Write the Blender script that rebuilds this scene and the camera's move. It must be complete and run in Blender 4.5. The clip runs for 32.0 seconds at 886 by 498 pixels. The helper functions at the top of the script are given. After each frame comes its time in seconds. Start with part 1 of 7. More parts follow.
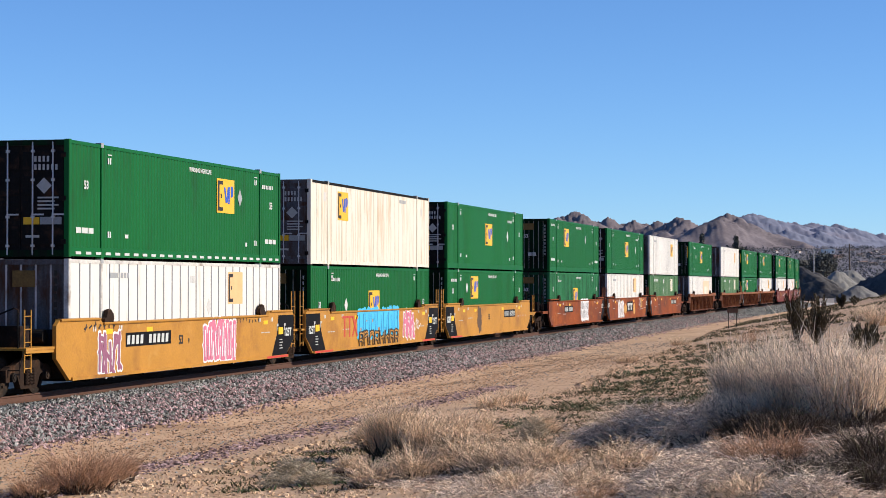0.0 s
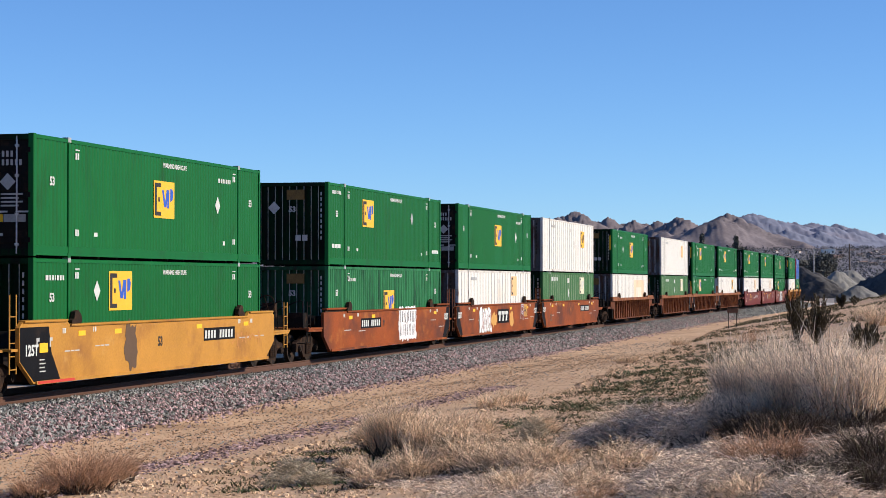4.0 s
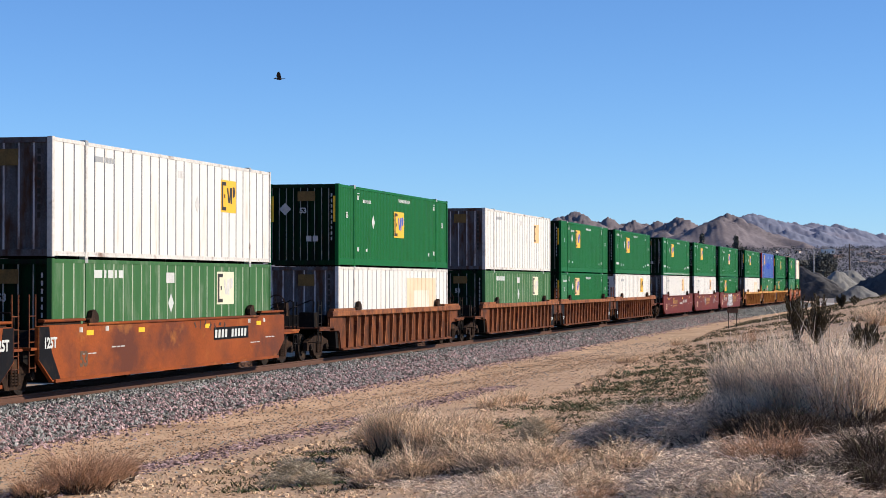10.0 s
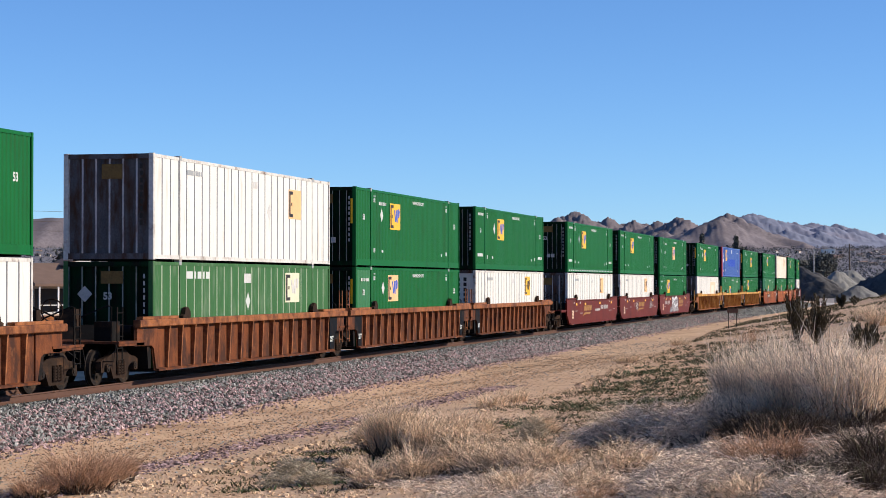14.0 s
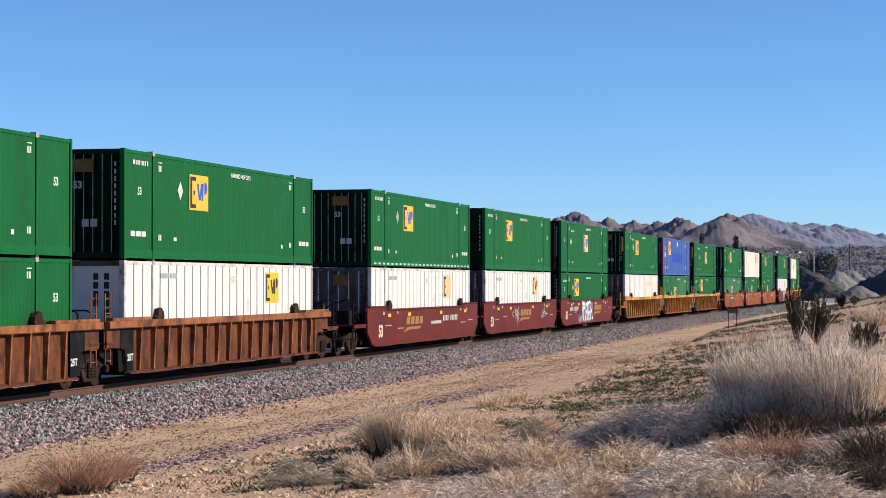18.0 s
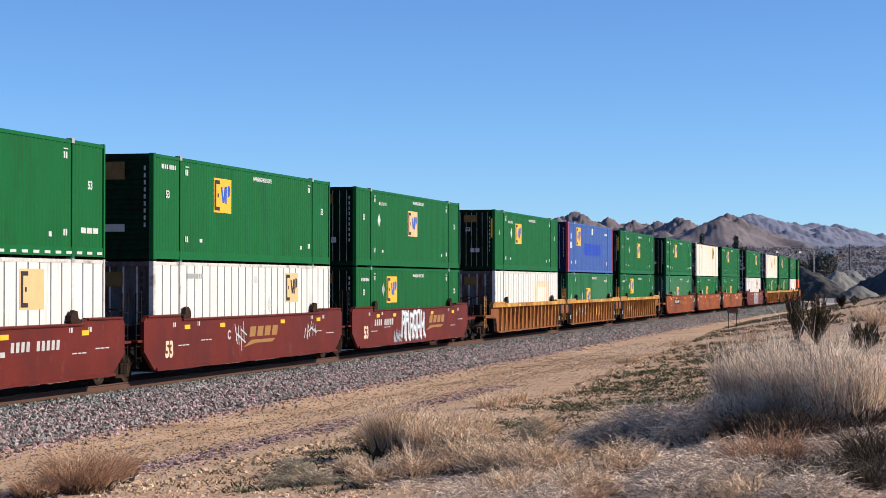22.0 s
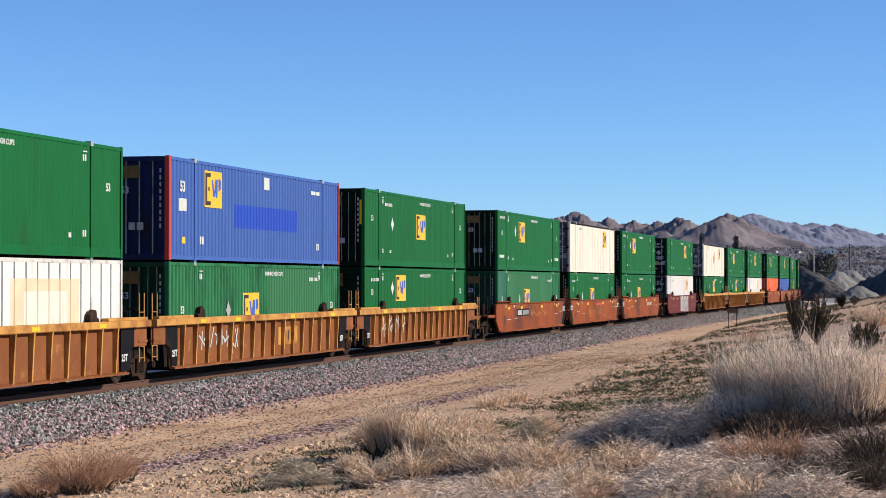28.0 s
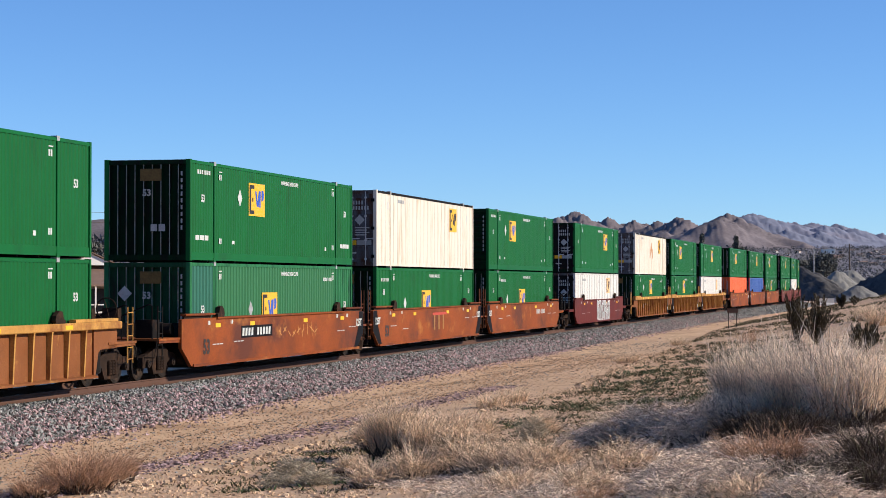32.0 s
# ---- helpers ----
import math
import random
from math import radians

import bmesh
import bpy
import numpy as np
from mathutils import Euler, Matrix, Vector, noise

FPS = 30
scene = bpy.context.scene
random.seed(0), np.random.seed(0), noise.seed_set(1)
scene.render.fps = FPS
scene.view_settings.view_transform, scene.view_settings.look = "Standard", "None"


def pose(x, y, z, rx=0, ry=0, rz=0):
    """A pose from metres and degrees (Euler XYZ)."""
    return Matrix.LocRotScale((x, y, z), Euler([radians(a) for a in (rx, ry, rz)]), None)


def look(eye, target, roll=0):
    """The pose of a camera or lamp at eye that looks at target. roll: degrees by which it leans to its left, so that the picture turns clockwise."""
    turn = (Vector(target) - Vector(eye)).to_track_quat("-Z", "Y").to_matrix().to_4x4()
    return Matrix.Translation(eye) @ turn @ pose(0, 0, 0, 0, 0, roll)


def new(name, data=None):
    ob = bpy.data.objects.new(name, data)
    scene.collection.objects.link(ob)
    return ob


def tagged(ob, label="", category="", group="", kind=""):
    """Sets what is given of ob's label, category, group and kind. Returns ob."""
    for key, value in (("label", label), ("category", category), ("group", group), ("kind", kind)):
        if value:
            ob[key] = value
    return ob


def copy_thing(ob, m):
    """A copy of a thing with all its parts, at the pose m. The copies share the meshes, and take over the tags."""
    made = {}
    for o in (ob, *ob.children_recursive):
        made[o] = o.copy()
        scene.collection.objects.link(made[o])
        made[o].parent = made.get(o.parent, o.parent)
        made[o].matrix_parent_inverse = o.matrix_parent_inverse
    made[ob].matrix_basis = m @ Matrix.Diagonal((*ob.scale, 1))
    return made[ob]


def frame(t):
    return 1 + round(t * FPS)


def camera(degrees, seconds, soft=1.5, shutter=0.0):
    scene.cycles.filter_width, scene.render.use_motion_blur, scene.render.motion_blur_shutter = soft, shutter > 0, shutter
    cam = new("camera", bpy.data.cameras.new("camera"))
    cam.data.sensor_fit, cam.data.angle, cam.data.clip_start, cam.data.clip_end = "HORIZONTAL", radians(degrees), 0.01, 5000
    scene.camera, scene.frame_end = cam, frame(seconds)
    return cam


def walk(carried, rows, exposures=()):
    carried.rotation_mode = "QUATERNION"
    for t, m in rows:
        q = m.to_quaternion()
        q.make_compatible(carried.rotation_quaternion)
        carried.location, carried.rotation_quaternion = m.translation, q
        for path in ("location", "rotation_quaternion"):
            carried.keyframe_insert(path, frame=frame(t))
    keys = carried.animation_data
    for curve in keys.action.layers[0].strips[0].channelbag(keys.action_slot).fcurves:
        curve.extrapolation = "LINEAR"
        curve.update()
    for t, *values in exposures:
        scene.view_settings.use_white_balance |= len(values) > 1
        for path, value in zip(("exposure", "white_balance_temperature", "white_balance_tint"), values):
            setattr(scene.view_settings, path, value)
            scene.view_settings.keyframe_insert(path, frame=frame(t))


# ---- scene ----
# ---- camera: it stands still ----
SECONDS = 32.0
EYE = (21.7, 0.0, 2.61)
YAW, TILT = 13.74, 0.964          # degrees: to the left of the track, and upwards
cam = camera(24.59, SECONDS, soft=0.85, shutter=0.0)
walk(cam, [(0.0, pose(*EYE, 90 + TILT, 0, YAW)), (SECONDS, pose(*EYE, 90 + TILT, 0, YAW))])

# ---- light: low clear-sky sun from the side of the track ----
SUN_EL, SUN_AZ = 28.0, 10.0       # azimuth counted from +x towards +y
scene.view_settings.exposure = 0.27
world = bpy.data.worlds.new("sky")
scene.world = world
world.use_nodes = True
wn = world.node_tree
sky = wn.nodes.new("ShaderNodeTexSky")
sky.sky_type = "NISHITA"
sky.sun_disc = False
sky.sun_elevation = radians(SUN_EL)
sky.sun_rotation = radians(90 - SUN_AZ)
sky.altitude = 1000
sky.air_density, sky.dust_density, sky.ozone_density = 0.8, 0.0, 5.0
clear = wn.nodes.new("ShaderNodeMix")
clear.data_type, clear.blend_type = "RGBA", "MULTIPLY"
clear.inputs[0].default_value = 1.0
clear.inputs[7].default_value = (0.8, 1.0, 1.22, 1)
wn.links.new(sky.outputs[0], clear.inputs[6])
wn.links.new(clear.outputs[2], wn.nodes["Background"].inputs[0])
wn.nodes["Background"].inputs[1].default_value = 0.102
sun_data = bpy.data.lights.new("sun", "SUN")
sun_data.energy, sun_data.angle, sun_data.color = 4.9, radians(0.53), (1.0, 0.9, 0.76)
sun_ob = new("sun", sun_data)
sd = Vector((math.cos(radians(SUN_EL)) * math.cos(radians(SUN_AZ)), math.cos(radians(SUN_EL)) * math.sin(radians(SUN_AZ)), math.sin(radians(SUN_EL))))
sun_ob.matrix_world = look(sd * 100, (0, 0, 0))

# ---- materials ----
def material(name, base, rough=0.7, metal=0.0, vary=0.25, scale=1.5, fine=25.0, bump=0.2, relief=0.02, stretch=1.0, dirt=None, dirt_at=0.6, per_object=0.0, island=0.0, spec=0.25, thin=0.0, fade=None, fade_at=0.6):
    """Noise at two scales over a base colour; dirt: a second colour laid on in patches (stretch > 1 makes them run downwards)."""
    m = bpy.data.materials.new(name)
    m.use_nodes = True
    nt = m.node_tree
    n, link = nt.nodes, nt.links.new
    bsdf = n["Principled BSDF"]
    bsdf.inputs["Roughness"].default_value = rough
    bsdf.inputs["Metallic"].default_value = metal
    bsdf.inputs["Specular IOR Level"].default_value = spec
    co = n.new("ShaderNodeTexCoord")
    mp = n.new("ShaderNodeMapping")
    mp.inputs["Scale"].default_value = (stretch, stretch, 1.0)
    link(co.outputs["Object"], mp.inputs[0])
    big = n.new("ShaderNodeTexNoise")
    big.inputs["Scale"].default_value, big.inputs["Detail"].default_value = scale, 6.0
    small = n.new("ShaderNodeTexNoise")
    small.inputs["Scale"].default_value, small.inputs["Detail"].default_value = fine, 4.0
    link(mp.outputs[0], big.inputs[0])
    link(co.outputs["Object"], small.inputs[0])
    both = n.new("ShaderNodeMath")
    both.operation = "ADD"
    link(big.outputs[0], both.inputs[0])
    link(small.outputs[0], both.inputs[1])
    rng = n.new("ShaderNodeMapRange")
    rng.inputs[1].default_value, rng.inputs[2].default_value = 0.6, 1.4
    rng.inputs[3].default_value, rng.inputs[4].default_value = 1 - vary, 1 + vary
    link(both.outputs[0], rng.inputs[0])
    hsv = n.new("ShaderNodeHueSaturation")
    hsv.inputs["Color"].default_value = (*base, 1)
    value = rng.outputs[0]
    for amount, node, out in ((per_object, "ShaderNodeObjectInfo", "Random"), (island, "ShaderNodeNewGeometry", "Random Per Island")):
        if amount:
            src = n.new(node)
            r2 = n.new("ShaderNodeMapRange")
            r2.inputs[3].default_value, r2.inputs[4].default_value = 1 - amount, 1 + amount
            link(src.outputs[out], r2.inputs[0])
            mul = n.new("ShaderNodeMath")
            mul.operation = "MULTIPLY"
            link(value, mul.inputs[0])
            link(r2.outputs[0], mul.inputs[1])
            value = mul.outputs[0]
    link(value, hsv.inputs["Value"])
    colour = hsv.outputs[0]
    for dirt, dirt_at, grow in ((dirt, dirt_at, 0.7), (fade, fade_at, 1.6)):
        if not dirt:
            continue
        d = n.new("ShaderNodeTexNoise")
        d.inputs["Scale"].default_value, d.inputs["Detail"].default_value, d.inputs["Roughness"].default_value = scale * grow, 8.0, 0.65
        mp2 = n.new("ShaderNodeMapping")
        mp2.inputs["Scale"].default_value = (stretch, stretch, 1.0)
        mp2.inputs["Location"].default_value = (3.1, 7.7, 1.3)
        oi = n.new("ShaderNodeObjectInfo")
        add = n.new("ShaderNodeVectorMath")
        add.operation = "ADD"
        off = n.new("ShaderNodeVectorMath")
        off.operation = "SCALE"
        off.inputs[0].default_value = (17.0, 31.0, 9.0)
        link(oi.outputs["Random"], off.inputs["Scale"])
        link(co.outputs["Object"], mp2.inputs[0])
        link(mp2.outputs[0], add.inputs[0])
        link(off.outputs[0], add.inputs[1])
        link(add.outputs[0], d.inputs[0])
        ramp = n.new("ShaderNodeMapRange")
        ramp.inputs[1].default_value, ramp.inputs[2].default_value = dirt_at - 0.06, dirt_at + 0.12
        link(d.outputs[0], ramp.inputs[0])
        mix = n.new("ShaderNodeMix")
        mix.data_type = "RGBA"
        link(ramp.outputs[0], mix.inputs[0])
        link(colour, mix.inputs[6])
        mix.inputs[7].default_value = (*dirt, 1)
        colour = mix.outputs[2]
    link(colour, bsdf.inputs["Base Color"])
    if bump:
        b = n.new("ShaderNodeBump")
        b.inputs["Strength"].default_value, b.inputs["Distance"].default_value = bump, relief
        link(both.outputs[0], b.inputs["Height"])
        link(b.outputs[0], bsdf.inputs["Normal"])
    if thin:
        see = n.new("ShaderNodeBsdfTranslucent")
        both_sides = n.new("ShaderNodeMixShader")
        both_sides.inputs[0].default_value = thin
        link(colour, see.inputs[0])
        link(bsdf.outputs[0], both_sides.inputs[1])
        link(see.outputs[0], both_sides.inputs[2])
        link(both_sides.outputs[0], n["Material Output"].inputs["Surface"])
    return m


M = dict(
    green=material("green_paint", (0.0045, 0.106, 0.0235), 0.5, spec=0.12, per_object=0.05, vary=0.14, scale=0.6, dirt=(0.008, 0.078, 0.018), dirt_at=0.6, stretch=2.5, bump=0.05),
    green_old=material("faded_green_paint", (0.024, 0.15, 0.058), 0.65, spec=0.12, vary=0.2, scale=0.7, dirt=(0.01, 0.055, 0.026), dirt_at=0.54, stretch=6, bump=0.08),
    green_grey=material("chalky_green_paint", (0.038, 0.115, 0.04), 0.65, spec=0.12, vary=0.15, scale=0.8, dirt=(0.11, 0.17, 0.1), dirt_at=0.58, stretch=4, bump=0.08),
    rib_light=material("worn_light_rib_paint", (0.3, 0.36, 0.26), 0.6, vary=0.3, scale=2, bump=0.05),
    white=material("white_paint", (0.64, 0.62, 0.575), 0.5, vary=0.06, scale=0.7, dirt=(0.5, 0.42, 0.33), dirt_at=0.62, stretch=6, bump=0.04),
    white_edge=material("rust_edged_white_rail", (0.54, 0.52, 0.48), 0.6, vary=0.25, scale=2.2, fine=12, dirt=(0.15, 0.08, 0.05), dirt_at=0.6, bump=0.08),
    seam=material("grey_seam_metal", (0.27, 0.27, 0.28), 0.6, vary=0.3, scale=3, bump=0.1),
    seam_soft=material("cream_seam", (0.42, 0.38, 0.33), 0.6, vary=0.3, scale=3, bump=0.1),
    cream=material("cream_white_paint", (0.66, 0.6, 0.5), 0.55, vary=0.08, scale=0.6, dirt=(0.5, 0.38, 0.26), dirt_at=0.57, stretch=7, bump=0.05),
    patch=material("faded_cream_patch", (0.66, 0.5, 0.34), 0.6, vary=0.15, scale=1.5, bump=0.05),
    blue=material("blue_paint", (0.042, 0.1, 0.32), 0.5, vary=0.12, scale=0.7, dirt=(0.05, 0.11, 0.36), dirt_at=0.6, stretch=4, bump=0.06),
    # blue of the sides, darkened to carry the end wall's shade
    blue_end=material("shaded_blue_end_paint", (0.012, 0.022, 0.07), 0.6, spec=0.08, vary=0.3, scale=1.2, dirt=(0.02, 0.02, 0.03), dirt_at=0.52, stretch=4, bump=0.08),
    blue_new=material("fresh_blue_paint", (0.015, 0.06, 0.4), 0.5, vary=0.06, scale=1.0, bump=0.03),
    red=material("red_paint", (0.5, 0.05, 0.035), 0.5, vary=0.15, scale=2, bump=0.05),
    orange=material("orange_red_paint", (0.72, 0.13, 0.04), 0.5, vary=0.12, scale=1, bump=0.05),
    # green end paints: side greens darkened to put the ends' shade in
    green_end=material("shaded_green_end_paint", (0.003, 0.022, 0.008), 0.65, spec=0.05, vary=0.3, scale=1.2, dirt=(0.009, 0.011, 0.008), dirt_at=0.5, stretch=5, bump=0.08),
    green_end_old=material("shaded_faded_green_end_paint", (0.012, 0.06, 0.026), 0.65, spec=0.08, vary=0.3, scale=1.2, dirt=(0.02, 0.026, 0.018), dirt_at=0.54, stretch=5, bump=0.08),
    # pale crown colour painting the light that end ribs catch
    rib_lit=material("lit_rib_crown", (0.3, 0.3, 0.26), 0.6, vary=0.4, scale=3, dirt=(0.05, 0.06, 0.04), dirt_at=0.55, stretch=3, bump=0.08),
    # crown white kept lighter than the hollows, as if lit; rust patches over it
    white_rib=material("scuffed_lit_white_rib", (0.45, 0.43, 0.42), 0.55, vary=0.3, scale=2, dirt=(0.16, 0.08, 0.05), dirt_at=0.55, stretch=4, bump=0.08),
    # white end paint greyed with its own shade, plus rusty grime patches
    grey_end=material("grimy_shaded_white_end_paint", (0.095, 0.092, 0.098), 0.55, 0.0, vary=0.4, scale=1.0, dirt=(0.07, 0.034, 0.02), dirt_at=0.5, stretch=4, bump=0.1, spec=0.06),
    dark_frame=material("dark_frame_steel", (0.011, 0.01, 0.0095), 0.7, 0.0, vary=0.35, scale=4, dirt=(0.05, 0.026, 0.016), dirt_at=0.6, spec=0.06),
    yellow_car=material("yellow_car_paint", (0.42, 0.2, 0.036), 0.5, spec=0.15, vary=0.22, scale=0.7, dirt=(0.24, 0.1, 0.028), dirt_at=0.59, fade=(0.5, 0.28, 0.08), fade_at=0.64, stretch=1.0, bump=0.06),
    rust_car=material("rusty_orange_car_paint", (0.225, 0.055, 0.014), 0.65, spec=0.12, vary=0.35, scale=0.7, dirt=(0.105, 0.034, 0.02), dirt_at=0.52, fade=(0.36, 0.135, 0.035), fade_at=0.62, stretch=0.7, bump=0.15),
    rust_rib=material("rusty_brown_car_paint", (0.145, 0.046, 0.018), 0.7, spec=0.12, vary=0.45, scale=1.5, dirt=(0.052, 0.022, 0.014), dirt_at=0.48, fade=(0.26, 0.1, 0.04), fade_at=0.64, stretch=2.2, bump=0.15),
    rust_chord=material("orange_top_chord_paint", (0.27, 0.1, 0.038), 0.6, spec=0.12, vary=0.45, scale=3, dirt=(0.1, 0.036, 0.018), dirt_at=0.5, bump=0.1),
    yellow_rib=material("worn_yellow_brown_car_paint", (0.2, 0.072, 0.026), 0.65, spec=0.12, vary=0.32, scale=1.0, dirt=(0.19, 0.06, 0.018), dirt_at=0.57, fade=(0.4, 0.2, 0.055), fade_at=0.64, stretch=1.1, bump=0.12),
    yellow_chord=material("worn_yellow_chord_paint", (0.46, 0.235, 0.06), 0.6, spec=0.12, vary=0.3, scale=1.5, dirt=(0.22, 0.08, 0.025), dirt_at=0.53, bump=0.1),
    maroon=material("maroon_car_paint", (0.122, 0.018, 0.011), 0.5, spec=0.12, vary=0.28, scale=0.8, dirt=(0.085, 0.016, 0.012), dirt_at=0.52, fade=(0.19, 0.06, 0.045), fade_at=0.66, stretch=1.6, bump=0.06),
    black_paint=material("black_panel_paint", (0.008, 0.008, 0.009), 0.6, vary=0.3, scale=2, dirt=(0.03, 0.02, 0.015), dirt_at=0.6, spec=0.06, bump=0.05),
    steel_wheel=material("dark_wheel_steel", (0.02, 0.016, 0.014), 0.7, 0.0, vary=0.4, scale=5, dirt=(0.06, 0.038, 0.026), dirt_at=0.55, spec=0.06),
    truck=material("rusty_truck_casting", (0.03, 0.019, 0.014), 0.8, 0.0, vary=0.4, scale=4, dirt=(0.08, 0.04, 0.022), dirt_at=0.58, spec=0.06),
    rail=material("rusty_rail_steel", (0.1, 0.05, 0.034), 0.75, 0.0, vary=0.2, scale=3, bump=0.1),
    rail_top=material("polished_rail_head", (0.5, 0.48, 0.46), 0.25, 1.0, vary=0.1, scale=4, bump=0.02),
    tie=material("weathered_timber_tie", (0.11, 0.085, 0.07), 0.9, vary=0.35, scale=4, bump=0.4),
    logo_yellow=material("yellow_logo_film", (0.72, 0.4, 0.03), 0.5, vary=0.06, scale=3, bump=0.0),
    logo_faded=material("faded_tan_logo_film", (0.7, 0.42, 0.2), 0.6, vary=0.12, scale=3, bump=0.0),
    logo_dark=material("dark_logo_film", (0.03, 0.025, 0.02), 0.5, vary=0.2, scale=3, bump=0.0),
    logo_blue=material("blue_logo_film", (0.03, 0.09, 0.42), 0.5, vary=0.1, scale=3, bump=0.0),
    galvanised=material("galvanised_steel", (0.5, 0.5, 0.5), 0.5, 0.3, vary=0.25, scale=4, bump=0.05),
    mark=material("white_marking_film", (0.5, 0.52, 0.49), 0.5, vary=0.1, scale=5, bump=0.0),
    pale_mark=material("pale_grey_marking", (0.5, 0.49, 0.47), 0.6, vary=0.2, scale=5, bump=0.0),
    mark_grey=material("grey_marking_film", (0.3, 0.31, 0.31), 0.5, vary=0.2, scale=5, bump=0.0),
    mark_dull=material("dull_white_marking", (0.42, 0.42, 0.4), 0.6, vary=0.2, scale=5, bump=0.0),
    pale_yellow=material("yellow_reflector_film", (0.8, 0.45, 0.02), 0.4, vary=0.1, scale=5, bump=0.0),
)

# ---- building helpers ----
def box(bm, x0, x1, y0, y1, z0, z1, mat=0):
    v = [bm.verts.new((x, y, z)) for x in (x0, x1) for y in (y0, y1) for z in (z0, z1)]
    for f in ((0, 1, 3, 2), (4, 6, 7, 5), (0, 4, 5, 1), (2, 3, 7, 6), (0, 2, 6, 4), (1, 5, 7, 3)):
        bm.faces.new([v[i] for i in f]).material_index = mat
    return v


def slab(bm, outline, axis, a, b, mat=0):
    """An outline of (u, v) pairs pushed from a to b along an axis: x (u, v = y, z), y (u, v = x, z) or z (u, v = x, y)."""
    def at(u, v, w):
        return {"x": (w, u, v), "y": (u, w, v), "z": (u, v, w)}[axis]
    lo = [bm.verts.new(at(u, v, a)) for u, v in outline]
    hi = [bm.verts.new(at(u, v, b)) for u, v in outline]
    faces = [bm.faces.new(lo[::-1]), bm.faces.new(hi)]
    n = len(outline)
    faces += [bm.faces.new((lo[i], lo[(i + 1) % n], hi[(i + 1) % n], hi[i])) for i in range(n)]
    for f in faces:
        f.material_index = mat
    return faces


def tube(bm, p, q, r, n=8, r2=None):
    """A rod from p to q."""
    p, q = Vector(p), Vector(q)
    turn = (q - p).to_track_quat("Z", "Y")
    ring = []
    for end, rad in ((p, r), (q, r if r2 is None else r2)):
        ring.append([bm.verts.new(end + turn @ Vector((rad * math.cos(2 * math.pi * i / n), rad * math.sin(2 * math.pi * i / n), 0))) for i in range(n)])
    bm.faces.new(ring[0][::-1])
    bm.faces.new(ring[1])
    for i in range(n):
        bm.faces.new((ring[0][i], ring[0][(i + 1) % n], ring[1][(i + 1) % n], ring[1][i]))


def bent_rod(bm, pts, r, n=6):
    """One rod through several points."""
    pts = [Vector(q) for q in pts]
    rings = []
    for i, q in enumerate(pts):
        way = (pts[min(i + 1, len(pts) - 1)] - pts[max(i - 1, 0)]).normalized()
        turn = way.to_track_quat("Z", "Y")
        rings.append([bm.verts.new(q + turn @ Vector((r * math.cos(2 * math.pi * k / n), r * math.sin(2 * math.pi * k / n), 0))) for k in range(n)])
    bm.faces.new(rings[0][::-1])
    bm.faces.new(rings[-1])
    for a, b in zip(rings, rings[1:]):
        for k in range(n):
            bm.faces.new((a[k], a[(k + 1) % n], b[(k + 1) % n], b[k]))


def mesh_of(name, bm, materials, bevel=0.0):
    if bevel:
        bmesh.ops.bevel(bm, geom=[e for e in bm.edges if len(e.link_faces) == 2 and e.calc_face_angle(0) > 0.6], offset=bevel, segments=1, affect="EDGES")
    bmesh.ops.recalc_face_normals(bm, faces=bm.faces[:])
    me = bpy.data.meshes.new(name)
    bm.to_mesh(me)
    bm.free()
    for m in materials if isinstance(materials, (list, tuple)) else [materials]:
        me.materials.append(m)
    return me


def part(name, bm, mat, parent, label="", bevel=0.0):
    """One mesh object under a thing or a part; bm may be a finished mesh that several parts share."""
    me = bm if isinstance(bm, bpy.types.Mesh) else mesh_of(name, bm, mat, bevel)
    ob = new(name, me)
    ob.parent = parent
    if label:
        ob["label"] = label
    return ob


def thing(name, label, category, group=""):
    ob = new(name)
    ob.empty_display_size = 0.2
    return tagged(ob, label, category, group)


def grid_mesh(name, xs, ys, height, mat):
    """A sheet over the lines xs and ys with z = height(x, y) on arrays."""
    gx, gy = np.meshgrid(np.array(xs), np.array(ys), indexing="ij")
    gz = height(gx, gy)
    nx, ny = gx.shape
    verts = np.stack([gx, gy, gz], -1).reshape(-1, 3)
    i = np.arange(nx * ny).reshape(nx, ny)
    quads = np.stack([i[:-1, :-1], i[1:, :-1], i[1:, 1:], i[:-1, 1:]], -1).reshape(-1, 4)
    return raw_mesh(name, verts, quads, mat)


def raw_mesh(name, verts, faces, mats, smooth=True):
    me = bpy.data.meshes.new(name)
    faces = np.asarray(faces)
    k = faces.shape[1]
    me.vertices.add(len(verts))
    me.vertices.foreach_set("co", np.asarray(verts, dtype=np.float32).ravel())
    me.loops.add(faces.size)
    me.loops.foreach_set("vertex_index", faces.astype(np.int32).ravel())
    me.polygons.add(len(faces))
    me.polygons.foreach_set("loop_start", np.arange(0, faces.size, k, dtype=np.int32))
    me.polygons.foreach_set("use_smooth", np.full(len(faces), smooth))
    me.update(calc_edges=True)
    for m in mats if isinstance(mats, (list, tuple)) else [mats]:
        me.materials.append(m)
    return me


text_cache = {}


